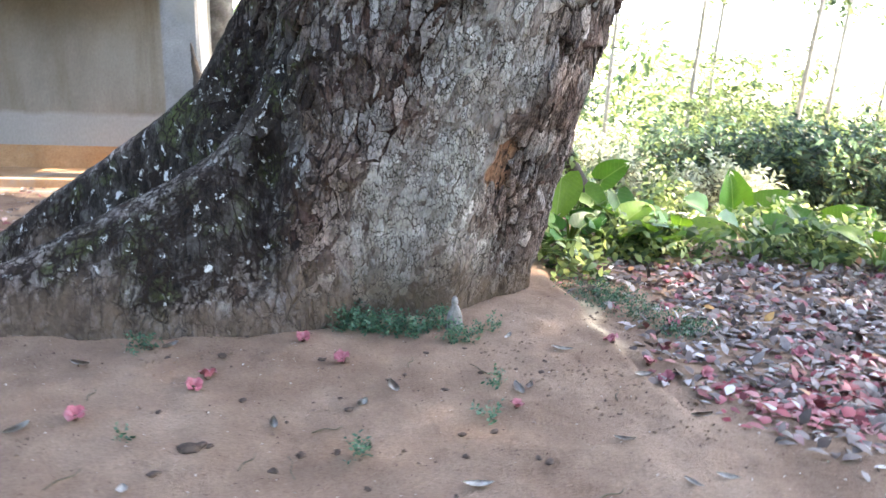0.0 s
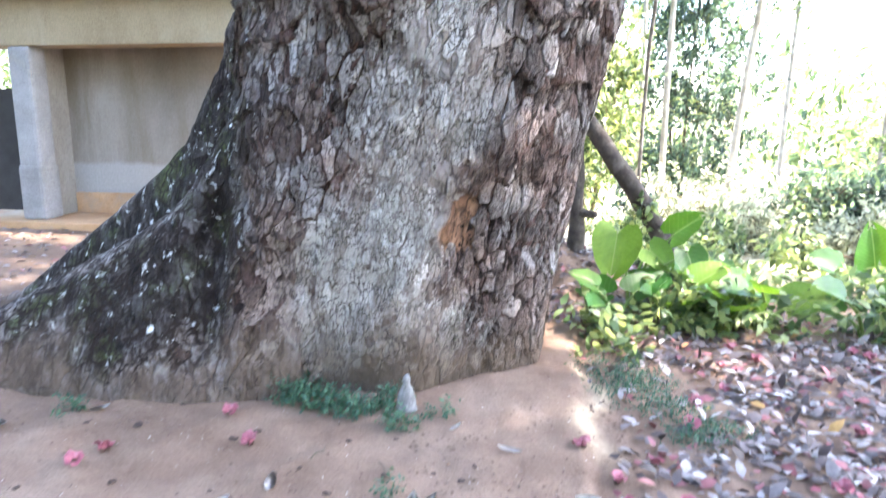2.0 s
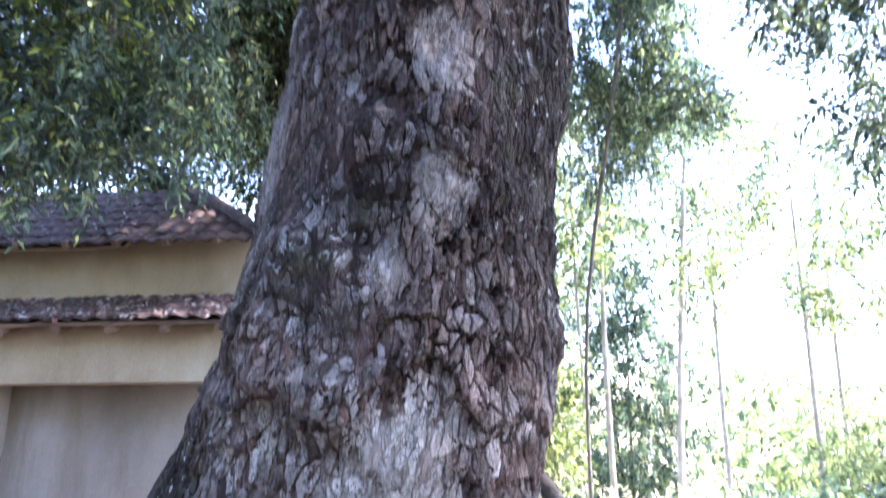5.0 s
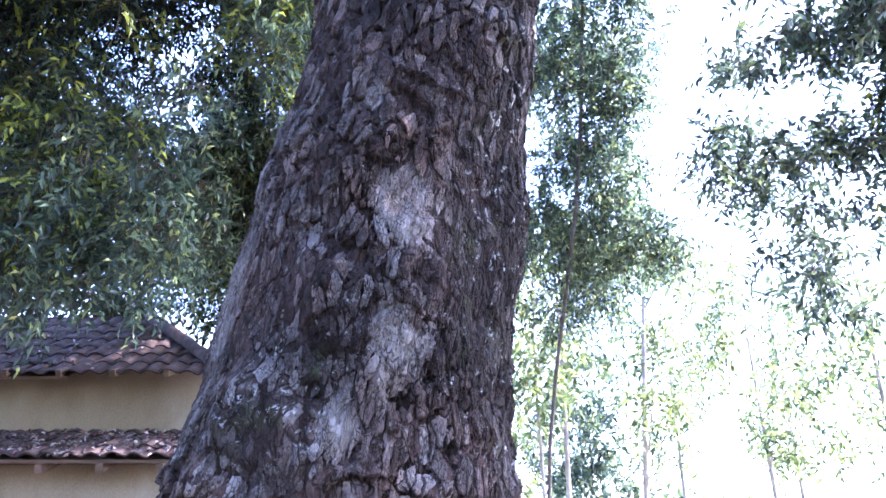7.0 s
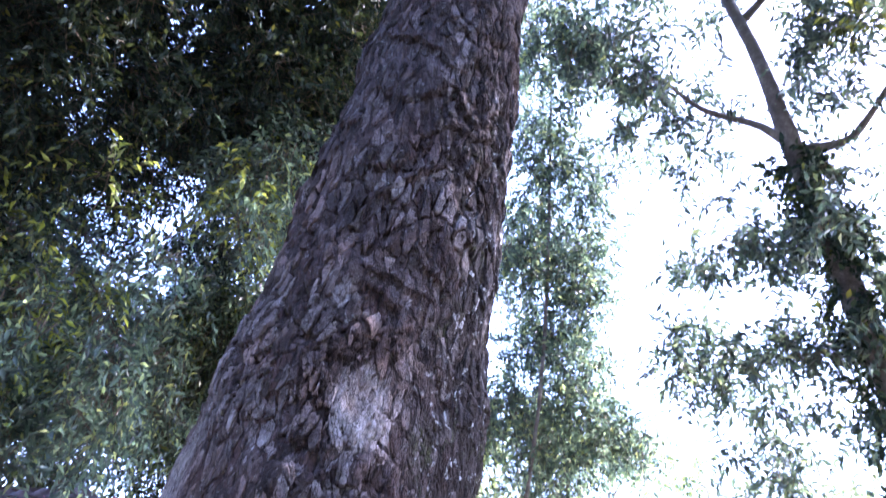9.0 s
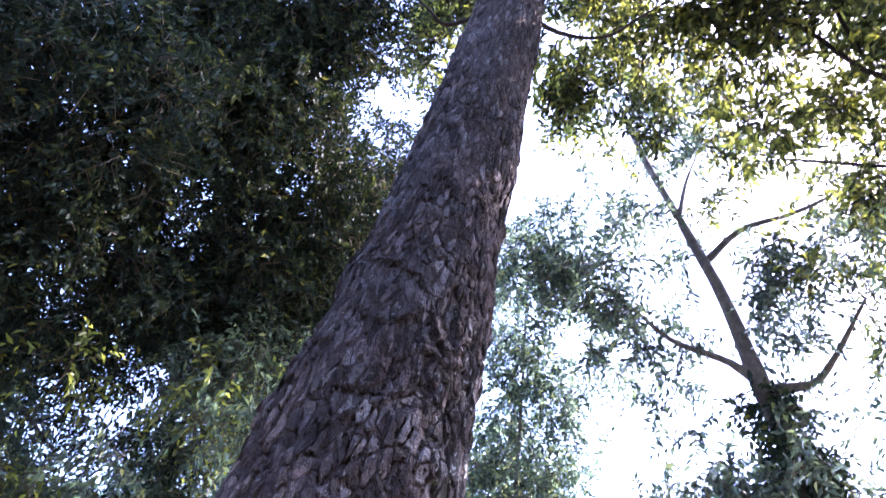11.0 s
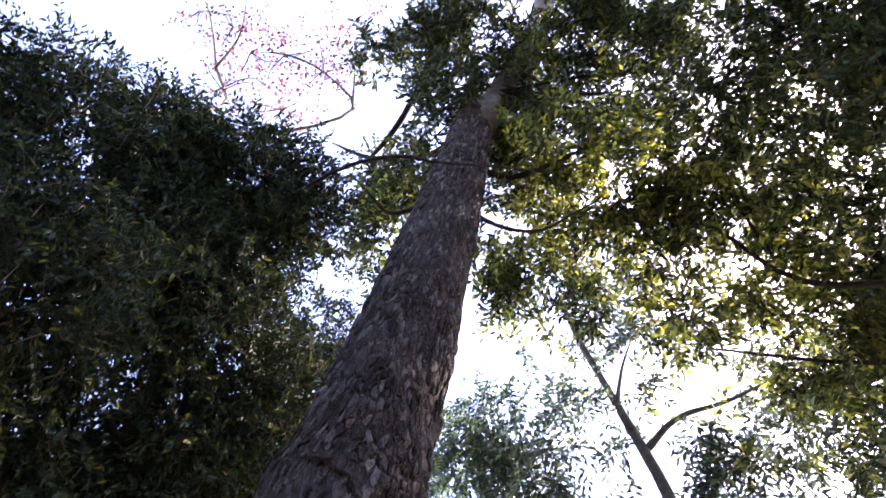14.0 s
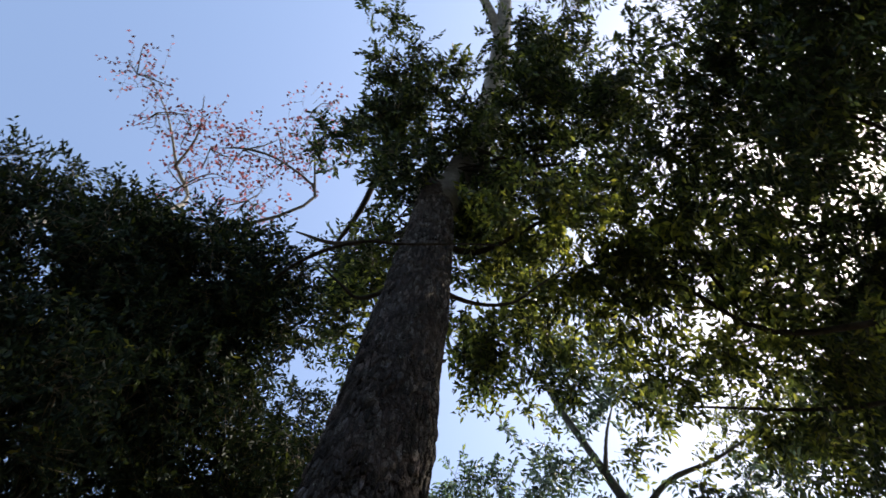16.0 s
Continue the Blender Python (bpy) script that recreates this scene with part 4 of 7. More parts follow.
def plate_outlines(cols, rows, g):
    """Jittered cells on a grid of columns and rows: their centres and outlines in grid units."""
    seeds = np.stack(np.meshgrid(np.arange(cols), np.arange(rows), indexing="ij"), -1).astype(float)
    seeds += 0.5 + (g.random(seeds.shape) - 0.5) * np.array([0.95, 1.25])
    seeds[..., 1] += 0.5 * (np.arange(cols) % 2)[:, None]
    S = seeds.tolist()
    out = []
    for i in range(2, cols - 2):
        for j in range(2, rows - 2):
            x, y = S[i][j]
            poly = [(x - 1.2, y - 1.3), (x + 1.2, y - 1.3), (x + 1.2, y + 1.3), (x - 1.2, y + 1.3)]
            for di in (-1, 0, 1, -2, 2):
                for dj in (-1, 0, 1, -2, 2):
                    if di or dj:
                        u, v = S[i + di][j + dj]
                        nx, ny = u - x, v - y
                        poly = clip_half(poly, nx, ny, nx * (u + x) / 2 + ny * (v + y) / 2)
            if len(poly) > 2:
                out.append((x, y, poly))
    return out


def bark_plates(name, a0, a1, z0, z1, cols, tall, thick, often, above, seed, label, single=False):
    """Loose angular plates of bark: ragged outlines, sloping backs, their lower ends standing off the bole."""
    g = np.random.default_rng(seed)
    rows = int((z1 - z0) / tall) + 4
    Vs, Fs, loose, n = [], [], [], 0
    for x, y, poly in plate_outlines(cols + 4, rows, g):
        ac, zc = a0 + (a1 - a0) * (x - 2) / cols, z0 + (y - 2) * tall
        one = np.array([ac]), np.array([zc])
        if zc > 12.6 or lie("core", *one)[0] < 0.6 or lie("scar", *one)[0] > 0.3 or lie("shed", *one)[0] > 0.45:
            continue
        pale, strong, soil = lie("pale", *one)[0], lie("strong", *one)[0], lie("soil", *one)[0]
        here = axis(np.array([zc]))[0]
        spot = np.array([[here[0] + 0.8 * math.sin(ac), here[1] - 0.8 * math.cos(ac), zc]])
        keep = often - 0.62 * (1 - pale) * max(0.0, 0.15 + fbm(spot * np.array([5.2, 5.2, 2.4]), 2, seed)[0])
        if g.random() > keep + 0.22 * pale - 0.10 * (2.0 < zc < 4.6):
            continue
        tight = (0.84 + 0.12 * pale - 0.05 * (zc > 1.9) - 0.07 * (zc > 3.3) + 0.05 * g.random()) * (1 - 0.12 * (g.random() < 0.25))
        ring = []
        for (u0, v0), (u1, v1) in zip(poly, poly[1:] + poly[:1]):
            m = max(1, min(4, int(math.hypot(u1 - u0, (v1 - v0) * 1.6) / 0.24 + 0.5)))
            for q in range(m):
                t = q / m
                du, dv = (g.normal() * 0.055, g.normal() * 0.05) if q else (g.normal() * 0.03, g.normal() * 0.03)
                ring.append((x + (u0 + (u1 - u0) * t - x + du) * tight, y + (v0 + (v1 - v0) * t - y + dv) * tight))
        ring = np.array(ring)
        m = len(ring)
        if m < 5:
            continue
        mid = np.array([x, y])
        lift = thick * (0.45 + 0.5 * g.random()) * (0.45 + 0.7 * strong) * (1 - 0.45 * pale) * (1 - 0.5 * soil) + above * (0.4 + 0.6 * g.random())
        slope, lean_ = (0.25 + 0.6 * g.random()) * (0.45 if zc > 3.0 else 1.0), g.normal() * 0.2
        levels = [(0.95, -0.016, 0.0), (1.0, 0.60, 0.0010), (0.90, 1.0, 0.0012), (0.45, 1.05, 0.0016)]
        pts, hs = [], []
        for f, k, rough in levels:
            q = mid + (ring - mid) * f
            off = q - mid
            h = k if k < 0 else lift * k * np.clip(1 - slope * off[:, 1] * 0.9 + lean_ * off[:, 0], 0.25, 2.2) + g.normal(size=m) * rough
            pts.append(q)
            hs.append(np.full(m, h) if k < 0 else h)
        pts.append(mid[None])
        hs.append(np.array([lift * 1.05 + g.normal() * 0.002]))
        Q, H = np.vstack(pts), np.concatenate(hs)
        Vs.append(np.column_stack([Q, H]))
        if single and len(loose) < 300 and abs(ac - 0.05) < 0.62 and 1.0 < zc < 2.5:
            loose.append((n, 4 * m + 1, m))
        r = np.arange(m)
        s = (r + 1) % m
        quads = np.vstack([np.stack([k * m + r, k * m + s, (k + 1) * m + s, (k + 1) * m + r], -1) for k in range(3)]) + n
        fan = np.stack([3 * m + r, 3 * m + s, np.full(m, 4 * m)], -1) + n
        Fs.append((quads, fan))
        n += 4 * m + 1
    W = np.vstack(Vs)
    ang, z = a0 + (a1 - a0) * (W[:, 0] - 2) / cols, z0 + (W[:, 1] - 2) * tall
    flat_ = np.stack([ang * 0.8, z, np.zeros(n)], -1)
    ang = ang + 0.045 * fbm(flat_ * 2.7, 3, seed + 5) + 0.013 * fbm(flat_ * 13, 3, seed + 7)
    z = np.clip(z + 0.05 * fbm(flat_ * 2.7, 3, seed + 6) + 0.014 * fbm(flat_ * 13, 3, seed + 8), 0.0, 13.2)
    rad = lie("reach", ang, z) + W[:, 2] - 0.002 + 0.008 * fbm(flat_ * np.array([9.0, 4.0, 1.0]), 2, seed + 9)
    c = axis(z)
    V = np.stack([c[:, 0] + rad * np.sin(ang), c[:, 1] - rad * np.cos(ang), z], -1)
    zone = {key: np.clip(lie(key, ang, z), 0, 1) for key in ("pale", "soil", "wet")}
    # heights from which painted shade darkens the bark
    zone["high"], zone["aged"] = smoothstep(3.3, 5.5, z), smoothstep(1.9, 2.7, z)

    def build(label_, rows, faces):
        me = raw_mesh(label_, V[rows], faces)
        for key, val in zone.items():
            me.attributes.new(key, "FLOAT", "POINT").data.foreach_set("value", val[rows].astype(np.float32))
        return put(label_, me, PLATE, tree, "", smooth=False)

    starts = {a for a, _, _ in loose}
    rest = [f for f in Fs if f[1][0, 0] - 3 * (len(f[1])) not in starts]
    ob = build(name, np.arange(n), [np.vstack([f[0] for f in rest]), np.vstack([f[1] for f in rest])])
    ob["label"], ob["kind"] = label, "stuff"
    singles = {f[1][0, 0] - 3 * len(f[1]): f for f in Fs}
    for a, k, m in loose:
        build("bark_plate", np.arange(a, a + k), [singles[a][0] - a, singles[a][1] - a])


SLABS = [(0.52, 2.82, 3.22, 0.12, 0.17, 0.030), (0.51, 2.92, 2.56, 0.10, 0.20, 0.022), (-0.02, 2.86, 2.45, 0.07, 0.12, 0.018), (0.30, 2.95, 2.28, 0.07, 0.14, 0.016), (-0.25, 2.94, 1.62, 0.06, 0.12, 0.014), (0.48, 3.02, 1.72, 0.06, 0.13, 0.014), (0.05, 2.80, 3.55, 0.07, 0.12, 0.016), (0.42, 2.75, 3.75, 0.07, 0.10, 0.016), (0.14, 3.0, 1.06, 0.035, 0.10, 0.012)]
HOLLOWS = [(0.34, 2.82, 2.98, 0.07, 0.10, 0.030), (0.62, 2.92, 2.93, 0.06, 0.09, 0.028), (0.39, 2.86, 2.74, 0.06, 0.08, 0.030), (0.18, 2.85, 2.69, 0.06, 0.09, 0.022), (0.92, 3.05, 3.36, 0.08, 0.14, 0.022), (0.95, 3.44, 2.53, 0.10, 0.16, 0.03), (0.18, 2.79, 3.41, 0.05, 0.08, 0.016), (0.16, 2.86, 2.41, 0.10, 0.06, 0.03), (-0.10, 2.91, 2.60, 0.05, 0.09, 0.014), (0.90, 3.19, 2.83, 0.09, 0.12, 0.03), (0.25, 2.91, 2.02, 0.04, 0.05, 0.045), (-0.13, 2.91, 1.90, 0.035, 0.13, 0.018), (0.26, 2.96, 1.66, 0.06, 0.16, 0.028), (0.33, 3.02, 1.50, 0.04, 0.12, 0.022), (0.10, 2.96, 1.48, 0.06, 0.11, 0.024), (-0.07, 2.94, 1.52, 0.06, 0.08, 0.02), (0.74, 3.20, 2.06, 0.06, 0.12, 0.022), (-0.23, 2.94, 1.79, 0.03, 0.12, 0.016), (0.80, 2.89, 3.55, 0.06, 0.10, 0.02), (-0.02, 3.05, 0.95, 0.035, 0.07, 0.014), (-0.30, 3.12, 1.10, 0.03, 0.12, 0.012)]
KNOTS = [(-0.2, 3.02, 1.95, 0.18, 0.11), (0.05, 2.98, 1.75, 0.10, 0.06), (-0.05, 2.9, 2.3, 0.2, 0.08), (0.62, 2.9, 2.9, 0.16, 0.07), (0.35, 2.75, 3.9, 0.16, 0.06), (-0.62, 3.2, 0.75, 0.13, 0.05), (-0.42, 3.12, 0.80, 0.10, 0.04), (0.15, 3.1, 0.62, 0.075, 0.03), (0.9, 3.7, 2.05, 0.10, 0.06), (0.3, 2.85, 2.75, 0.2, 0.06), (0.45, 2.7, 3.6, 0.18, 0.05), (-0.15, 2.95, 2.4, 0.15, 0.05), (0.62, 2.95, 1.55, 0.08, 0.03), (0.2, 2.8, 3.4, 0.15, 0.04)]
tree = thing("great_tree", "huge old leaning tree with flaky grey plated bark and buttress roots", "tree", (0, 0, 0))
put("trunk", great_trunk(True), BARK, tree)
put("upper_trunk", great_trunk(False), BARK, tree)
for key in LIE:
    LIE[key] = spread_out(LIE[key])
for key in LIE:
    if key != "one":
        LIE[key] = LIE[key] / np.maximum(LIE["one"], 1e-6)
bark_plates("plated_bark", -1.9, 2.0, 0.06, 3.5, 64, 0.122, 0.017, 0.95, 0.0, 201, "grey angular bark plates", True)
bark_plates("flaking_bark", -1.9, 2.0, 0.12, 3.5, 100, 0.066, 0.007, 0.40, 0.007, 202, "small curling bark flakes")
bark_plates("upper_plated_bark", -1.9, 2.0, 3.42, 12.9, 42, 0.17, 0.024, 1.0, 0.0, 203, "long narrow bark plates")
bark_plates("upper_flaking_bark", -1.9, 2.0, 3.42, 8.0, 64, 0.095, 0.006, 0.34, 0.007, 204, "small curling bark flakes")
limb("limb", [(1.9, 1.25, 12.8, 0.32), (2.6, 0.6, 14.6, 0.29), (3.3, -0.4, 16.8, 0.25), (3.9, -2.4, 18.8, 0.21), (4.3, -3.9, 21.0, 0.13), (4.6, -5.2, 23.0, 0.05)], LIMB, tree, 26, 14)
limb("limb", [(3.85, -2.2, 18.6, 0.14), (3.6, -3.2, 19.6, 0.12), (3.2, -4.4, 21.0, 0.09), (3.0, -5.6, 23.0, 0.04)], LIMB, tree, 16, 10)
limb("limb", [(1.85, 1.2, 12.8, 0.26), (1.75, 1.1, 14.2, 0.15), (2.0, 0.6, 15.8, 0.09), (2.1, -0.2, 17.6, 0.04)], PALE_LIMB, tree, 16, 10)
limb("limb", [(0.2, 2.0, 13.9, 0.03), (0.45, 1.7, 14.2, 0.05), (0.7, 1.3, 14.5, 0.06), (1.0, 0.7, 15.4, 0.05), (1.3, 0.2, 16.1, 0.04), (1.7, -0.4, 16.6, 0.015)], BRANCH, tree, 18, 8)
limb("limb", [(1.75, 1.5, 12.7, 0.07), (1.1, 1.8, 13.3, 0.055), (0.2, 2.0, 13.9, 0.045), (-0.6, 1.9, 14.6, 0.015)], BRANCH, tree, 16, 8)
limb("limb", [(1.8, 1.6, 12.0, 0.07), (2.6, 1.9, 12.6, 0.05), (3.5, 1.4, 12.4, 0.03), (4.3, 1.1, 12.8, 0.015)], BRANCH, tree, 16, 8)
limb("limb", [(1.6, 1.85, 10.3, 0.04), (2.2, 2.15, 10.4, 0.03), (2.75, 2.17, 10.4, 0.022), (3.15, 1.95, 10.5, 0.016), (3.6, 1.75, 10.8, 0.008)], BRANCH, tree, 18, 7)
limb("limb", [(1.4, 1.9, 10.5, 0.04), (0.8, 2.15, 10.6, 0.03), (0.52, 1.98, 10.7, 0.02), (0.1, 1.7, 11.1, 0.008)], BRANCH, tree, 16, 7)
MAIN_BLOBS = [(1.8, -0.4, 15.1, 1.0, 1.0, 1.0), (2.9, 0.7, 14.9, 1.1, 1.0, 1.0), (3.9, 1.2, 14.2, 1.1, 1.1, 1.0), (4.1, -1.3, 15.7, 1.0, 1.0, 1.0), (1.3, -1.3, 16.0, 0.8, 0.8, 0.9), (0.9, 0.3, 15.1, 0.8, 0.8, 0.9), (0.4, 2.4, 14.1, 0.7, 0.8, 0.8), (0.7, 3.3, 13.4, 0.6, 0.8, 0.7), (4.9, 0.1, 14.0, 1.0, 1.0, 0.9), (4.6, -0.6, 13.4, 0.9, 0.9, 0.8), (3.4, -0.5, 14.0, 0.9, 0.9, 0.8)]
MAIN_BLOBS += [(1.5, 0.9, 13.2, 0.5, 0.5, 0.5), (2.5, 1.1, 13.6, 0.4, 0.4, 0.4), (1.9, 0.5, 14.0, 0.6, 0.6, 0.6), (1.1, 2.2, 12.6, 0.4, 0.5, 0.5)]
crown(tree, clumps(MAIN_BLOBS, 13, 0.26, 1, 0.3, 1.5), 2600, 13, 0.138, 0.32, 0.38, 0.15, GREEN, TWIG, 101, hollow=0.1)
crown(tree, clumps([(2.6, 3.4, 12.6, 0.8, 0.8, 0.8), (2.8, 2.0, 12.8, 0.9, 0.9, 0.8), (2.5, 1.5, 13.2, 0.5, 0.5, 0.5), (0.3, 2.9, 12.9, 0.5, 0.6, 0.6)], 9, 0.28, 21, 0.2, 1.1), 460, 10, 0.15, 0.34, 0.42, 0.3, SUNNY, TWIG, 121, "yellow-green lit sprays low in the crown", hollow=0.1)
g = np.random.default_rng(131)
for x, y, z, r, _, _ in MAIN_BLOBS[:9]:
    f = np.clip((z - 12.6) / 5.0, 0.05, 0.9)
    root = np.array([1.9 + 1.6 * f, 1.25 - 2.2 * f, 12.6 + 4.4 * f])
    for _ in range(3):
        tip = np.array([x, y, z]) + unit(g.normal(size=3)) * r * 0.9
        bend = (root + tip) / 2 + g.normal(size=3) * 0.22
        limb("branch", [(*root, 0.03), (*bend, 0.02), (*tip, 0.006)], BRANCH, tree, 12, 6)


# ---- the other trees ----
def ball(points, r, squash=0.85):
    return [(x, y, z, r, r, r * squash) for x, y, z in points]


shade = thing("shade_tree", "dense dark evergreen tree with drooping small-leaved twigs", "tree", (-6.8, 0.6, 0))
limb("trunk", [(0, 0, -0.2, 0.36), (0.1, 0.1, 3, 0.30), (0.5, 0.4, 6, 0.26), (1.2, 0.9, 8.6, 0.2)], LIMB, shade, 16, 14)
for pts in ([(1.2, 0.9, 8.6, 0.14), (2.8, 1.6, 9.6, 0.08), (4.6, 1.8, 10.8, 0.06), (6.0, 2.0, 11.6, 0.02)], [(0.8, 0.6, 7.2, 0.13), (2.6, 3.0, 8.2, 0.07), (4.4, 5.0, 9.0, 0.06), (5.2, 6.4, 9.8, 0.02)], [(0.5, 0.4, 6.0, 0.12), (1.4, 3.4, 7.4, 0.06), (2.4, 5.4, 7.6, 0.03), (3.0, 6.6, 7.4, 0.012)]):
    limb("limb", pts, LIMB, shade, 16, 9)
limb("limb", [(5.0, 2.2, 11.2, 0.02), (6.2, 1.5, 11.0, 0.024), (6.8, 1.05, 10.5, 0.026), (7.25, 0.80, 10.2, 0.026), (7.7, 0.70, 10.13, 0.024), (8.1, 0.75, 10.22, 0.02), (8.9, 0.74, 10.2, 0.014), (9.5, 0.80, 10.4, 0.006)], BRANCH, shade, 24, 8, 0.12)
LEFT = ball([(-2.9, 2.6, 8.4), (-2.0, 3.1, 9.9), (-2.5, 4.6, 9.5), (-3.4, 4.7, 8.2), (-2.2, 6.7, 9.9), (-3.0, 6.6, 8.5), (-3.2, 3.0, 9.4), (-3.4, 4.3, 7.9), (-4.6, 6.0, 5.9), (-5.4, 4.6, 6.6), (-4.4, 2.4, 8.6), (-5.2, 0.0, 10.0), (-6.6, -2.0, 9.6), (-6.0, 2.4, 7.6), (-2.9, 1.9, 10.0)], 1.3)
LEFT += ball([(-0.5, 5.0, 12.7), (-0.7, 5.7, 12.3), (-0.9, 6.5, 11.8), (-1.2, 7.3, 11.1), (-1.6, 7.9, 10.5), (-4.2, 8.9, 6.1), (-3.2, 8.6, 7.6), (-2.5, 8.1, 8.6), (-2.1, 7.4, 9.6)], 0.85)
LEFT += ball([(-2.4, 1.7, 10.9), (-1.4, 2.1, 11.0), (-1.0, 3.0, 11.1), (-1.5, 4.2, 10.6), (-3.6, 1.1, 11.0), (-2.6, 1.6, 11.5), (-1.5, 2.0, 11.8), (-0.9, 2.2, 12.0), (-4.6, 0.9, 10.6), (-0.6, 2.6, 11.6)], 0.8)
LEFT += ball([(-1.1, 4.8, 10.5), (-1.5, 6.4, 10.0), (-0.8, 5.6, 10.0), (-1.6, 7.6, 9.0), (-2.2, 8.2, 8.0), (-1.6, 5.4, 9.0), (-2.6, 8.8, 6.6), (-3.9, 6.7, 6.1), (-3.3, 8.2, 7.2), (-4.8, 5.2, 7.4), (-3.6, 8.9, 5.9), (-5.4, 6.6, 7.6), (-4.2, 4.0, 7.2)], 1.1)
LEFT += ball([(-1.9, 2.7, 10.5), (-2.4, 3.2, 10.1), (-2.9, 2.6, 10.2), (-1.7, 3.2, 10.5)], 0.7)
LEFT += [(-4.1, 5.9, 4.7, 0.7, 0.5, 0.7), (-4.9, 5.7, 4.9, 0.7, 0.5, 0.8), (-3.3, 6.4, 4.9, 0.6, 0.5, 0.6), (-5.6, 5.6, 5.2, 0.7, 0.6, 0.8)]
# lower boughs take the lighter leaf copy, higher ones the shaded copy
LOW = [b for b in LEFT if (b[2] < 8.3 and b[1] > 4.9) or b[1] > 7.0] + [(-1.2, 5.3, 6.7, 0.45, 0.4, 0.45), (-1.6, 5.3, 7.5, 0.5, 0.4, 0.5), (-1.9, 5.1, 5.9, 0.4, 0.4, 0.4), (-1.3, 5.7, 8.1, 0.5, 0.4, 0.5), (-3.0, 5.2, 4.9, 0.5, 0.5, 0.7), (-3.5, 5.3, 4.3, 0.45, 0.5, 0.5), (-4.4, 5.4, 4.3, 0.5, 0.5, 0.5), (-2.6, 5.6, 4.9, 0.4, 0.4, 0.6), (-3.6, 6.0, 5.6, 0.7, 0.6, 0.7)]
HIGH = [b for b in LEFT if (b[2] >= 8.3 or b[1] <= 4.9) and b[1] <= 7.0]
crown(shade, HIGH + clumps(HIGH, 4, 0.34, 2, 0.6, 1.1), 17000, 13, 0.104, 0.32, 0.36, 0.4, SHADED_GREEN, TWIG, 103, hollow=0.35)
crown(shade, LOW[::2] + clumps(LOW, 7, 0.26, 12, 0.3, 1.15), 5900, 12, 0.115, 0.3, 0.42, 0.6, HAZE_GREEN, TWIG, 123, "drooping bluish-green lower boughs")
crown(shade, [(-2.7, 4.6, 6.5, 0.3, 0.35, 0.3), (-3.3, 5.0, 5.4, 0.3, 0.3, 0.35), (-3.5, 5.1, 4.8, 0.3, 0.3, 0.3), (-1.7, 6.4, 7.6, 0.4, 0.4, 0.3), (-2.9, 5.6, 6.0, 0.3, 0.3, 0.3), (-3.9, 4.9, 6.2, 0.3, 0.3, 0.4), (-1.4, 5.2, 6.9, 0.35, 0.3, 0.3), (-1.6, 5.4, 7.9, 0.35, 0.3, 0.3)], 120, 12, 0.12, 0.3, 0.5, 0.7, LIT_SPRAY, TWIG, 124, "bright yellow-green sprays with sunlight put into their colour")

rear = thing("rear_tree", "leafy green tree standing behind the tiled gatehouse", "tree", (-3.72, 11.2, 0))
limb("trunk", [(0, 0, -0.3, 0.31), (0.1, -0.2, 4, 0.24), (0.3, -0.6, 8, 0.12), (0.4, -0.8, 10, 0.04)], LIMB, rear, 14, 10)
# the last four balls, behind the great trunk, are added to shade the gatehouse
REAR = ball([(-3.3, 8.9, 7.3), (-3.8, 10.3, 5.8), (-4.3, 9.4, 6.9), (-4.2, 10.8, 7.2), (-6.2, 10.5, 6.0), (-6.8, 11.5, 4.0), (-4.6, 11.8, 4.4), (-2.6, 11.0, 9.0), (-4.4, 10.6, 9.2), (-2.4, 11.6, 4.6), (-8.2, 11.0, 5.4), (-0.6, 10.6, 8.6), (0.3, 10.8, 10.4), (-1.0, 11.0, 10.6), (0.4, 11.4, 7.6)], 1.45)
crown(rear, clumps(REAR, 9, 0.3, 3, 0.2, 1.1), 3600, 11, 0.15, 0.34, 0.6, 0.5, GREEN, TWIG, 104)

behind = thing("slim_leafy_tree", "slim tree with fine bluish-green leaves behind the great trunk", "tree", (2.0, 11.6, -0.8))
limb("trunk", [(-0.8, 0.3, -0.5, 0.032), (-0.7, -0.4, 4, 0.03), (0.0, -2.0, 8, 0.03), (0.3, -3.6, 11.5, 0.025), (0.4, -4.6, 13.5, 0.012)], LIMB, behind, 16, 10)
BEHIND = ball([(1.9, 9.2, 9.8), (2.1, 10.4, 8.2), (2.3, 12.2, 6.8), (2.2, 7.4, 12.4), (2.2, 9.6, 9.3), (1.8, 11.3, 6.4), (2.4, 6.2, 12.2), (2.3, 8.0, 10.9), (1.9, 10.6, 7.4), (2.7, 8.7, 9.4), (2.5, 10.3, 7.2), (2.9, 10.5, 6.5), (2.5, 9.4, 8.5)], 1.1, 1.1)
crown(behind, clumps(BEHIND, 10, 0.32, 4, 0.2, 0.9), 2950, 11, 0.115, 0.36, 0.36, 0.3, HAZE_GREEN, TWIG, 105)

forked = thing("forked_tree", "tall forked tree with a creeper-covered grey trunk and open crown", "tree", (6.4, 11.0, -1.2))
limb("trunk", [(2.4, -0.2, -0.3, 0.30), (1.0, -1.4, 4.5, 0.25), (0.1, -2.6, 7.6, 0.2), (-0.5, -3.7, 10.0, 0.16), (-0.8, -4.2, 10.6, 0.145), (-1.1, -4.8, 12.0, 0.10), (-1.6, -5.4, 13.9, 0.07), (-2.0, -5.9, 15.0, 0.06), (-2.2, -6.3, 16.4, 0.02)], LIMB, forked, 34, 12)
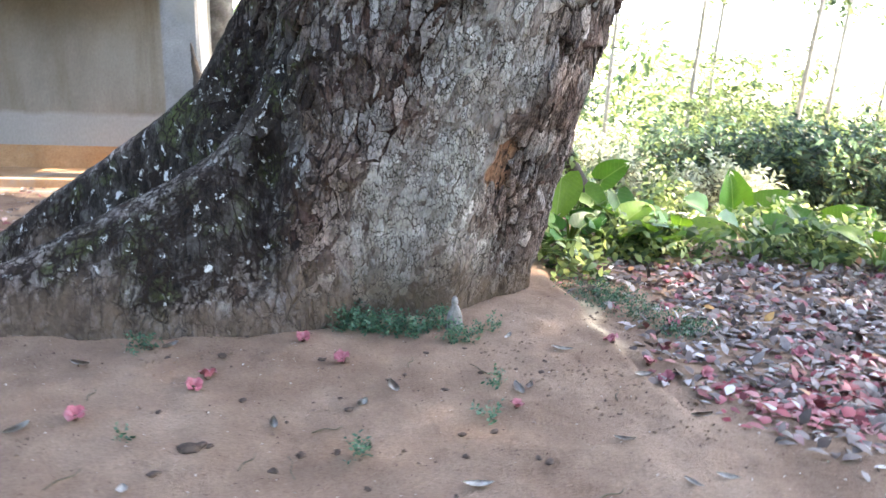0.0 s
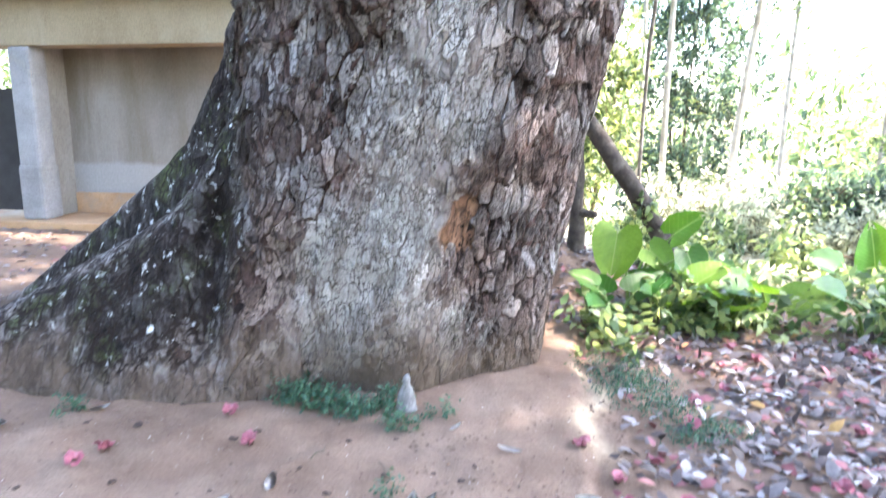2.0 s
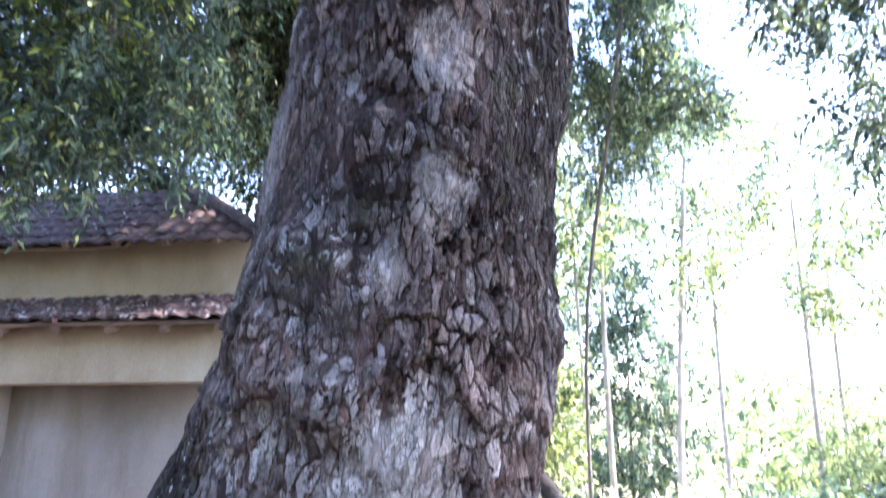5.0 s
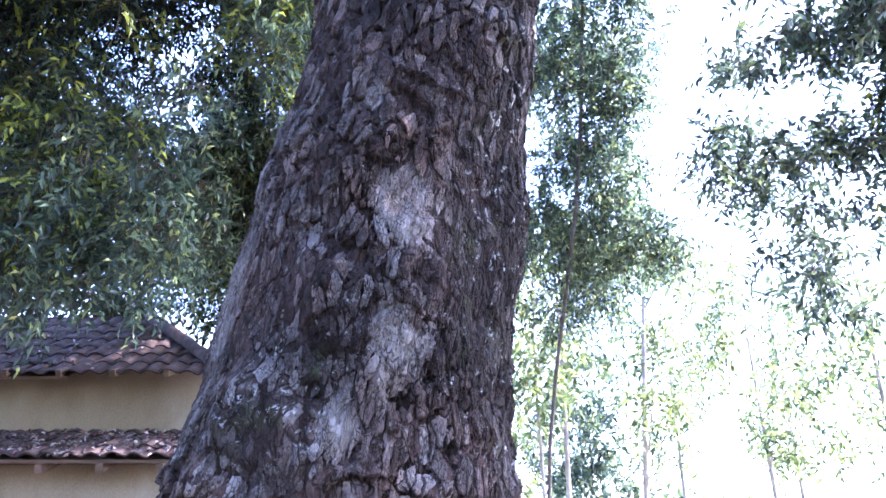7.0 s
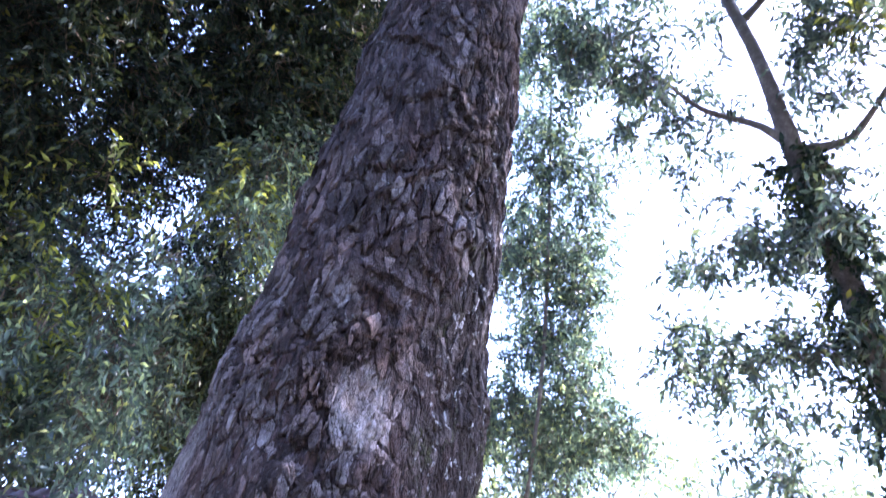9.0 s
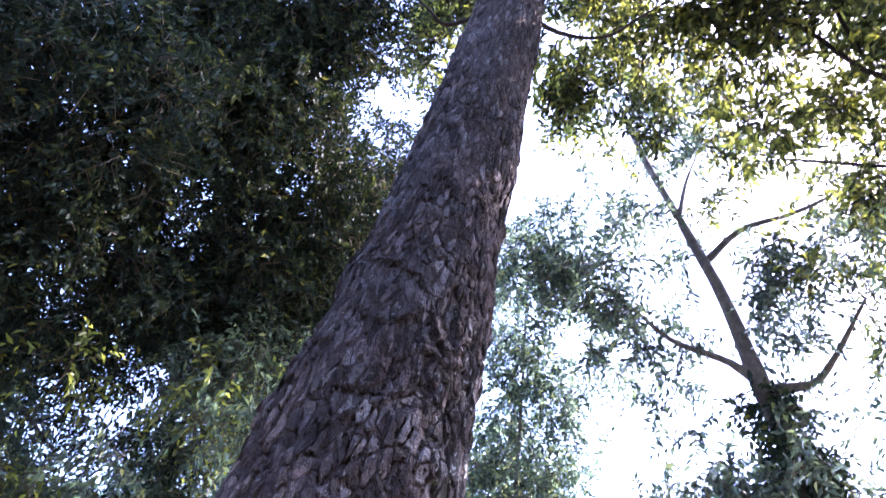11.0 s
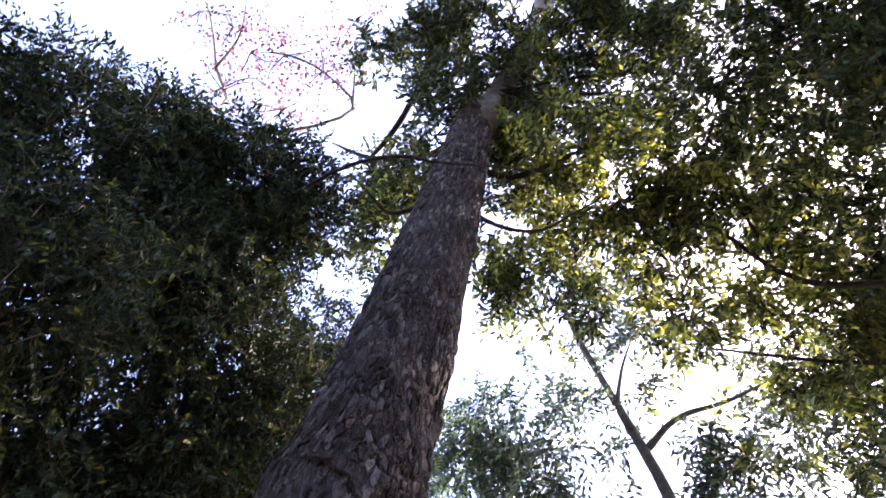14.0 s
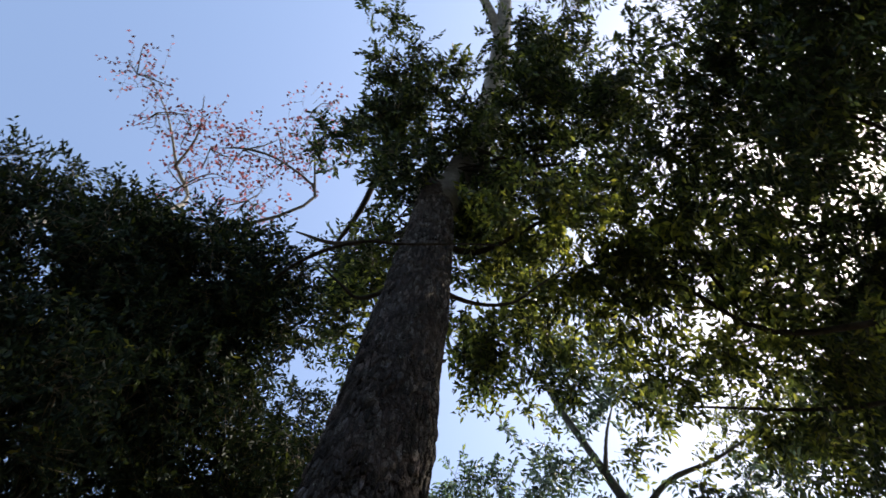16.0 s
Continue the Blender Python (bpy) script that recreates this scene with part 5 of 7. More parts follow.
for pts in ([(-0.75, -4.15, 10.55, 0.09), (-1.2, -4.3, 10.9, 0.06), (-1.9, -4.3, 11.3, 0.045), (-2.4, -4.5, 11.7, 0.03), (-3.0, -4.6, 12.6, 0.01)],
            [(-0.75, -4.15, 10.5, 0.09), (-0.2, -4.4, 10.4, 0.06), (0.1, -4.7, 10.6, 0.05), (0.6, -5.4, 11.2, 0.02)],
            [(-1.2, -5.0, 12.6, 0.07), (-0.6, -5.4, 13.0, 0.05), (0.2, -5.8, 13.0, 0.035), (1.0, -6.2, 13.2, 0.012)],
            [(-1.5, -5.3, 13.5, 0.05), (-1.2, -5.6, 14.4, 0.03), (-0.8, -6.0, 15.2, 0.012)]):
    limb("limb", pts, LIMB, forked, 18, 8)
FORK = ball([(5.0, 7.6, 8.2), (4.5, 8.7, 6.9), (5.7, 8.3, 6.8), (5.3, 9.5, 6.0), (6.2, 7.6, 8.4), (6.1, 5.5, 10.2), (4.1, 6.1, 12.6), (2.9, 6.6, 11.9), (4.1, 7.2, 10.5), (3.4, 6.4, 10.9), (5.0, 4.6, 13.6)], 0.95)
crown(forked, clumps(FORK, 17, 0.19, 5, 0.2, 1.6), 1500, 10, 0.155, 0.34, 0.42, 0.4, BLUE_GREEN, TWIG, 106, spread=1.0, hollow=0.1)

V, F, SV, SF = foliage([(5.7, 7.05, 9.0, 0.35, 0.35, 0.5), (6.0, 7.5, 8.4, 0.4, 0.4, 0.6), (6.35, 8.1, 7.4, 0.5, 0.5, 0.7), (6.7, 8.7, 6.3, 0.5, 0.5, 0.8), (7.0, 9.3, 5.0, 0.5, 0.5, 0.8), (7.3, 9.7, 3.6, 0.5, 0.5, 0.9)], 900, 8, 0.13, 0.5, 0.35, 0.6, np.random.default_rng(116), hollow=0.3)
put("creeper", raw_mesh("creeper", V - np.array(forked.location), F), SHADED_GREEN, forked, "dark leafy creeper wrapping the trunk")

side = thing("overhanging_tree", "broad tree whose sunlit yellow-green boughs hang overhead", "tree", (9.5, 1.0, 0))
limb("trunk", [(0, 0, -0.3, 0.34), (-0.2, 0.1, 4, 0.28), (-0.8, 0.4, 7.5, 0.22), (-1.6, 0.8, 9.0, 0.16)], LIMB, side, 16, 12)
for pts in ([(-1.6, 0.8, 9.0, 0.09), (-3.3, 1.4, 9.8, 0.06), (-4.1, 1.1, 10.8, 0.045), (-4.9, 0.7, 11.6, 0.03), (-6.1, 0.1, 12.2, 0.02)],
            [(-3.6, 1.3, 10.2, 0.05), (-4.0, 0.6, 11.0, 0.035), (-4.4, -0.4, 12.0, 0.012)], [(-0.8, 0.4, 7.5, 0.12), (-2.2, 2.2, 9.4, 0.055), (-3.6, 3.2, 11.6, 0.03)],
            [(-0.8, 0.4, 7.5, 0.12), (-2.0, -1.0, 9.6, 0.05), (-3.2, -1.9, 11.6, 0.03)]):
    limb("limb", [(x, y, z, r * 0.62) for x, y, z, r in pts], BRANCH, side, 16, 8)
AIRY = ball([(3.7, 1.5, 12.1), (4.7, 2.4, 11.6), (5.4, 1.3, 11.0), (6.2, 2.6, 10.3), (4.0, 3.7, 13.1), (5.8, 4.2, 12.2), (6.9, 4.2, 10.4), (6.9, 2.3, 12.0), (7.3, 2.6, 10.1)], 1.2)
AIRY += ball([(3.2, 1.1, 11.6), (4.1, 0.8, 11.4), (5.0, 1.5, 11.5), (4.2, 2.2, 11.8), (5.2, 2.9, 11.4), (3.3, 2.5, 12.4)], 0.75)
# high blobs added to block the sun from the yard
AIRY += ball([(10.3, 7.2, 16.8), (11.4, 7.8, 16.8), (11.8, 6.6, 17.4)], 1.3)
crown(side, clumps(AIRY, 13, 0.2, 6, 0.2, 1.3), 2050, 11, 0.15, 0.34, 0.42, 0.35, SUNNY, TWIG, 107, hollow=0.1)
# blobs past x = 9 are added out of view to block the sun
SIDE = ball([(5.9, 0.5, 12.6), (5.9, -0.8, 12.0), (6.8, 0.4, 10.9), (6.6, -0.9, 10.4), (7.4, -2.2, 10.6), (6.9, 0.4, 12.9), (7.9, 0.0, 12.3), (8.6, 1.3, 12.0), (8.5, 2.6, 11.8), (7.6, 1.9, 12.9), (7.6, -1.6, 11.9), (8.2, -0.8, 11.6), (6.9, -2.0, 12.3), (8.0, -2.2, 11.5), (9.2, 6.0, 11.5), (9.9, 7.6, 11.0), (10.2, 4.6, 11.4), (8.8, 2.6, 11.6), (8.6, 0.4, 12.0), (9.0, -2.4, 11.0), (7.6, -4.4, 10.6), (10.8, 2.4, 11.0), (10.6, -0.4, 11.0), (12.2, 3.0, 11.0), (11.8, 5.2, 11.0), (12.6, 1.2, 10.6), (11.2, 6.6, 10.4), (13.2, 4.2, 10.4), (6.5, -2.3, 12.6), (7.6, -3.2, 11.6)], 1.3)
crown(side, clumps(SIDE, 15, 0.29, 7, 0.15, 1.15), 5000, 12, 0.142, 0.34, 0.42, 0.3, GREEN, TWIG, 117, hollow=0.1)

# unseen foliage added to keep the sun off the foreground earth
SUN_SCREEN = [(8.7 + 0.85 * i, 1.7 + 0.8 * j, 11.2 + 0.25 * ((i * 7 + j * 5) % 4), 0.75, 0.75, 0.6) for i in range(5) for j in range(5)]
crown(side, SUN_SCREEN, 1500, 10, 0.17, 0.38, 0.55, 0.35, GREEN, TWIG, 127)

red = thing("red_flowered_tree", "nearly leafless tall tree with sparse red blossoms on bare branches", "tree", (-9.0, 1.0, 0))
RX, RY = 9.0 - 4.2, -1.0 + 5.4
limb("trunk", [(0, 0, -0.3, 0.26), (1.2, 0.2, 6, 0.22), (3.2, 0.6, 13, 0.16), (5.1, 0.9, 18.2, 0.06), (4.9, -0.1, 18.9, 0.045), (4.6, -1.3, 19.4, 0.025), (4.2, -2.2, 19.4, 0.012)], PALE_LIMB, red, 30, 8)
for pts in ([(0.1, -4.4, 18.8, 0.06), (0.5, -5.2, 19.5, 0.04), (0.6, -6.2, 19.9, 0.012)], [(-0.4, -3.7, 14.4, 0.08), (2.0, -3.4, 15.6, 0.06), (3.7, -3.9, 16.9, 0.05), (2.9, -4.6, 17.9, 0.04), (2.0, -4.9, 18.2, 0.04), (1.2, -4.9, 18.5, 0.012)], [(3.7, -3.9, 16.9, 0.05), (3.6, -4.6, 17.9, 0.035), (3.5, -5.5, 19.0, 0.012)], [(2.9, -4.6, 17.9, 0.03), (2.6, -5.4, 18.8, 0.012)], [(0.2, -3.9, 18.4, 0.04), (1.1, -4.3, 18.2, 0.02), (1.8, -4.1, 17.8, 0.008)]):
    limb("limb", [(x + RX, y + RY, z, r * 0.7) for x, y, z, r in pts], DARK_LIMB, red, 18, 7)
RED = ball([(-4.4, -0.3, 19.2), (-3.7, 0.0, 19.5), (-4.8, -1.2, 19.2), (-1.3, 0.8, 17.9), (-2.2, 0.5, 18.3), (-3.0, 0.5, 18.5), (-0.6, 0.4, 18.2), (-0.7, -0.4, 19.0), (-3.6, 1.4, 18.3), (-2.0, 1.6, 17.6)], 0.75)
g = np.random.default_rng(133)
for x, y, z, r, _, _ in RED:
    hub = np.array([x + 9.0, y - 1.0, z - 0.55])
    for _ in range(5):
        tip = hub + np.array([0, 0, 0.5]) + unit(g.normal(size=3) + np.array([0, 0, 0.4])) * r * (0.7 + 0.6 * g.random())
        limb("branch", [(*hub, 0.018), (*((hub + tip) / 2 + g.normal(size=3) * 0.12), 0.012), (*tip, 0.004)], DARK_LIMB, red, 10, 5)
crown(red, RED, 330, 4, 0.10, 0.6, 0.5, 0.0, RED_LEAF, TWIG, 108, hollow=0.1)

# ---- the wood beyond the bank ----
def slender(at, height, lean, r, seed, group="slender trees beyond the bank", leafy=True):
    g = np.random.default_rng(seed)
    z0 = height_at(*at)
    t = thing("slender_tree", "tall thin straight tree with a pale bare trunk", "tree", (at[0], at[1], z0 - 0.1), group)
    lx, ly = lean
    limb("trunk", [(0, 0, -0.2, r), (lx * 0.3 + g.normal() * 0.08, ly * 0.3, height * 0.33, r * 0.85), (lx * 0.66 + g.normal() * 0.1, ly * 0.66, height * 0.66, r * 0.65), (lx, ly, height, r * 0.25)], PALE_LIMB, t, 18, 8, seed=seed)
    blobs = []
    for k in range(5 if leafy else 3):
        f = 0.55 + 0.1 * k
        a = g.random() * 6.28
        d = 0.5 + 0.7 * g.random()
        blobs.append((at[0] + lx * f + d * math.cos(a), at[1] + ly * f + d * math.sin(a), z0 + height * f, 0.9, 0.9, 0.8))
        limb("limb", [(lx * (f - 0.05), ly * (f - 0.05), height * (f - 0.06), r * 0.35), (lx * f + d * 0.6 * math.cos(a), ly * f + d * 0.6 * math.sin(a), height * f, r * 0.2), (lx * f + d * 1.2 * math.cos(a), ly * f + d * 1.2 * math.sin(a), height * f + 0.3, 0.008)], PALE_LIMB, t, 8, 5)
    crown(t, blobs, 260 if leafy else 130, 8, 0.22, 0.36, 0.6, 0.3, FRESH, TWIG, seed + 1, hollow=0.1)
    return t


for k, (x, y, h, lean, r) in enumerate([(1.25, 15.6, 11, (0.1, 0), 0.08), (1.8, 16.0, 12, (0.0, 0), 0.11), (3.2, 17.0, 12, (1.2, 0), 0.13), (8.6, 16.4, 12, (0.6, 0), 0.11), (7.2, 20.0, 13, (0.4, 0), 0.11), (10.5, 18.5, 12, (0.6, 0), 0.10), (12.5, 19.5, 12, (0.5, 0), 0.09), (14.5, 20.5, 11, (0.5, 0), 0.09), (9.4, 24.0, 14, (0.3, 0), 0.12), (5.6, 23.0, 14, (0.2, 0), 0.12)]):
    slender((x, y), h, lean, r * 0.68, 300 + 7 * k, leafy=k % 2 == 0)


def leafy_mass(name, label, category, at, blobs, twigs, per, leaf, width, material, seed, reach=0.45, droop=0.15, group="", stem=True):
    z0 = height_at(at[0], at[1])
    t = thing(name, label, category, (at[0], at[1], z0), group)
    if stem:
        top = max(b[2] for b in blobs)
        for k in range(3):
            a = 2.1 * k + seed
            limb("stem", [(0.05 * math.cos(a), 0.05 * math.sin(a), -0.2, 0.05), (0.3 * math.cos(a), 0.3 * math.sin(a), top * 0.45, 0.035), (0.6 * math.cos(a), 0.6 * math.sin(a), top * 0.85, 0.012)], TWIG, t, 8, 6)
    B = [(at[0] + x, at[1] + y, z0 + z, rx, ry, rz) for x, y, z, rx, ry, rz in blobs]
    crown(t, B, twigs, per, leaf, width, reach, droop, material, TWIG, seed)
    return t


dark = leafy_mass("dark_tree", "dark bluish-green dense tree among pale slender trunks", "tree", (2.4, 20.0), [(0, 0, 3, 1.6, 1.6, 1.6), (0.3, 0, 5, 1.7, 1.6, 1.6), (-0.3, 0, 7, 1.3, 1.3, 1.4), (0, 0, 1.4, 1.5, 1.5, 1.2), (0.2, 0, 8.6, 0.8, 0.8, 1.2)], 1300, 9, 0.22, 0.3, HAZE_GREEN, 401)
for k, (x, y, w, h) in enumerate([(3.9, 10.3, 0.9, 0.95), (5.0, 9.7, 1.0, 1.05), (6.1, 9.0, 1.1, 1.1), (7.4, 9.4, 1.3, 1.2), (9.2, 10.4, 1.5, 1.4)]):
    leafy_mass("bush", "rounded dark green bush on the slope below the bank", "bush", (x, y), [(0, 0, h * 0.5, w, w * 0.8, h * 0.55), (w * 0.6, 0.1, h * 0.4, w * 0.7, w * 0.7, h * 0.45)], 620, 9, 0.13, 0.4, HAZE_GREEN, 420 + k, 0.35, group="bushes below the bank")
# near-white leaves: the glare of sunlight on these bushes is painted in
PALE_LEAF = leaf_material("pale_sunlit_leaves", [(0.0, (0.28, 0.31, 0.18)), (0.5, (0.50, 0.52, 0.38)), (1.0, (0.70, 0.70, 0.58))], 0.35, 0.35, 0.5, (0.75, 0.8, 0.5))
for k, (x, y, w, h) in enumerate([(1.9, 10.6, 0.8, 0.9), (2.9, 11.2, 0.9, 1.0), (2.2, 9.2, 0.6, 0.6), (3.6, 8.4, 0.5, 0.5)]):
    leafy_mass("pale_bush", "pale green bush in the open, sunlight put into its leaf colour", "bush", (x, y), [(0, 0, h * 0.5, w, w * 0.8, h * 0.5), (w * 0.6, 0.1, h * 0.35, w * 0.6, w * 0.6, h * 0.4)], 260, 8, 0.10, 0.45, PALE_LEAF, 470 + k, 0.3, group="pale bushes on the slope")
for k, (x, y, w, h) in enumerate([(0.3, 13.5, 0.7, 5.0), (-0.4, 13.0, 1.2, 4.0), (7.6, 18.0, 1.3, 3.6), (10.2, 19.5, 1.3, 4.4), (12.6, 18.5, 1.5, 3.8), (15.4, 19.5, 1.6, 4.2), (9.4, 22.6, 1.6, 5.0), (17.5, 20.0, 2.0, 4.6), (-1.6, 15.5, 1.6, 5.0)]):
    leafy_mass("sapling", "sunlit yellow-green young tree in the open wood", "tree", (x, y), [(0, 0, h * 0.75, w * 0.8, w * 0.8, h * 0.28), (0.3 * w, 0, h * 0.5, w, w, h * 0.28), (-0.4 * w, 0, h * 0.35, w * 0.9, w * 0.9, h * 0.3)], 420, 8, 0.17, 0.38, FRESH, 440 + k, group="young trees in the wood")

# far belt of trees that closes the view
belt_blobs = []
for k in range(70):
    a = radians(-75 + 150 * rng.random())
    d = 30 + 22 * rng.random()
    x, y = d * math.sin(a), d * math.cos(a)
    z0 = height_at(x, y)
    hh = 1.5 + 3.5 * rng.random()
    belt_blobs.append((x, y, z0 + hh * 0.8, 2.2 + rng.random() * 2, 2.2, hh))
# unseen trees added behind the camera to hold back skylight on the trunk
for k in range(110):
    a = radians(78 + 204 * rng.random())
    d = 13 + 6 * rng.random()
    x, y = d * math.sin(a), d * math.cos(a)
    belt_blobs.append((x, y, 0.5 + 10.5 * rng.random(), 2.6, 2.6, 2.2))
V, F, SV, SF = foliage(belt_blobs, 9500, 9, 0.46, 0.4, 1.1, 0.2, np.random.default_rng(500), shape=far_leaves)
tagged(put("far_woods", raw_mesh("far_woods", V, F), FRESH), "belt of sunlit green trees and scrub, with unseen trees added behind the camera", "woods", kind="stuff")

# ---- the gatehouse ----
house = thing("gatehouse", "cream plastered gatehouse with two tiers of mossy clay tile roof", "building", (-5.73, 6.97, 0))
house.rotation_euler = (0, 0, radians(7))
part("plinth", box(bmesh.new(), -3.0, 3.35, -0.3, 3.0, -0.3, 0.1, 0.015), PLINTH, house, "orange-washed low masonry plinth")
# added dark block where a band of shadow lies below the plinth
part("step", box(bmesh.new(), -3.0, 3.45, -0.62, -0.3, -0.3, 0.0, 0.015), STONE, house, "dark grey stone step put in for the shadow band below the plinth")
part("wall_skirting", box(bmesh.new(), -0.05, 3.1, 0.585, 0.6, 0.1, 0.36, 0.004), PLINTH, house, "orange-washed skirting along the foot of the wall")
part("back_wall", box(bmesh.new(), -0.05, 3.1, 0.6, 0.8, 0.1, 2.4), STAINED, house, "stained grey limewashed wall")
part("side_wall", box(bmesh.new(), -0.2, -0.05, 0.2, 0.8, 0.1, 2.4), WALL, house)
part("beam", box(bmesh.new(), -3.0, 3.15, -0.12, 0.22, 2.1, 2.74, 0.01), PLASTER, house, "cream plastered lintel beam")
part("ceiling_slab", box(bmesh.new(), -3.0, 3.15, 0.22, 1.3, 2.3, 2.42), WALL, house)
part("upper_wall", box(bmesh.new(), -0.75, 3.1, 0.35, 0.6, 2.6, 3.95, 0.01), PLASTER, house, "cream plastered upper wall band")
part("side_upper_wall", box(bmesh.new(), 2.9, 3.1, 0.6, 2.6, 2.42, 3.95), PLASTER, house)
for u, half in ((-0.06, 0.14), (3.0, 0.2)):
    bm = bmesh.new()
    box(bm, u - half, u + half, -half, half, 0.1, 2.1, 0.045)
    box(bm, u - half - 0.015, u + half + 0.015, -half - 0.015, half + 0.015, 0.1, 0.75, 0.045)
    part("pillar", bm, PILLAR, house, "whitewashed square pillar with chamfered edges")
part("gate", box(bmesh.new(), -1.6, -0.3, 0.3, 0.34, 0.15, 1.65), IRON, house, "dark sheet-metal gate leaf")
for u in np.arange(-2.6, 3.2, 0.62):
    bm = bmesh.new()
    box(bm, u - 0.035, u + 0.035, -0.52, 0.3, -0.045, 0.045)
    ob = part("rafter", bm, WOOD, house)
    ob.matrix_basis = pose(0, 0, 2.84, 22, 0, 0)
for u in np.arange(-0.4, 3.2, 0.62):
    bm = bmesh.new()
    box(bm, u - 0.03, u + 0.03, -0.1, 0.5, -0.04, 0.04)
    ob = part("rafter", bm, WOOD, house)
    ob.matrix_basis = pose(0, 0, 3.78, 24, 0, 0)


def tile_mesh():
    """One curved clay tile, 24 cm wide and 36 cm long, lying along +y, with a thick front lip."""
    bm = bmesh.new()
    prof = [(-0.12, 0.0), (-0.08, 0.03), (-0.03, 0.042), (0.02, 0.03), (0.06, 0.004), (0.10, -0.004), (0.125, 0.006)]
    rows = []
    for y, lift in ((0.0, 0.022), (0.36, 0.0)):
        top = [bm.verts.new((x, y, z + lift)) for x, z in prof]
        bot = [bm.verts.new((x, y, z + lift - 0.016)) for x, z in prof]
        rows.append((top, bot))
    (t0, b0), (t1, b1) = rows
    for a in range(len(prof) - 1):
        bm.faces.new((t0[a], t0[a + 1], t1[a + 1], t1[a]))
        bm.faces.new((b0[a + 1], b0[a], b1[a], b1[a + 1]))
        bm.faces.new((t0[a + 1], t0[a], b0[a], b0[a + 1]))
    me = bpy.data.meshes.new("tile")
    bm.to_mesh(me)
    bm.free()
    me.materials.append(TILE)
    return me


TILE_ME = tile_mesh()


def tiled_roof(name, u0, u1, v0, z0, pitch, rows, hip=False, seed=0):
    g = np.random.default_rng(seed)
    bm = bmesh.new()
    box(bm, u0, u1 - (0.25 * rows if hip else 0), 0.02, rows * 0.28 + 0.06, -0.05, -0.015)
    roof = part(name, bm, WOOD, house, "clay tile roof strewn with fallen leaves and red petals")
    roof.matrix_basis = pose(0, v0, z0, pitch, 0, 0)
    for r in range(rows):
        end = u1 - (0.26 * r if hip else 0)
        for u in np.arange(u0 + 0.12, end, 0.225):
            ob = new("tile", TILE_ME)
            ob.parent = roof
            ob.matrix_basis = pose(u + g.normal() * 0.006, r * 0.28 + g.normal() * 0.008, 0.012 + g.normal() * 0.004, g.normal() * 1.0, g.normal() * 1.2, g.normal() * 1.6)
    return roof


tiled_roof("lower_roof", -3.0, 3.3, -0.5, 2.74, 24, 4, seed=5)
tiled_roof("upper_roof", -3.0, 3.3, -0.05, 3.72, 37, 7, hip=True, seed=6)
bm = bmesh.new()
box(bm, -3.0, 1.6, 1.54, 3.4, 4.93, 5.0)
part("ridge", bm, TILE, house)
V, F, caps = tube([(3.3, -0.05, 3.8, 0.07), (2.45, 0.75, 4.42, 0.08), (1.6, 1.55, 5.0, 0.08)], 12, 8, 0.08)
put("hip_ridge", raw_mesh("hip_ridge", V, [F, caps]), TILE, house)


def strewn(name, n, frame_m, u0, u1, v0, v1, lift, leaf, seed, label):
    """Fallen leaves on a sloping roof."""
    g = np.random.default_rng(seed)
    p = np.stack([u0 + (u1 - u0) * g.random(n), v0 + (v1 - v0) * g.random(n), lift + 0.02 * g.random(n)], -1)
    w = g.normal(size=(n, 3)) * np.array([1, 1, 0.25])
    up = np.array([0, 0, 1.0]) + g.normal(size=(n, 3)) * 0.35
    V, F = leaf_arrays(p, w, up, leaf * (0.6 + 0.8 * g.random(n)), 0.45, 0.5)
    M = np.array(frame_m)
    V = V @ M[:3, :3].T + M[:3, 3]
    tagged(put(name, raw_mesh(name, V, F), LITTER), label, "leaves", kind="stuff")


HM = Matrix.Translation((-5.73, 6.97, 0)) @ pose(0, 0, 0, 0, 0, 7)
strewn("roof_leaves", 2600, HM @ pose(0, -0.5, 2.74, 24, 0, 0), -3.0, 3.3, 0.0, 1.0, 0.045, 0.065, 61, "dry grey and red leaves lying on the lower roof")
strewn("roof_leaves", 420, HM @ pose(0, -0.05, 3.72, 37, 0, 0), -3.0, 2.2, 0.0, 1.8, 0.045, 0.06, 62, "dry leaves lying on the upper roof")

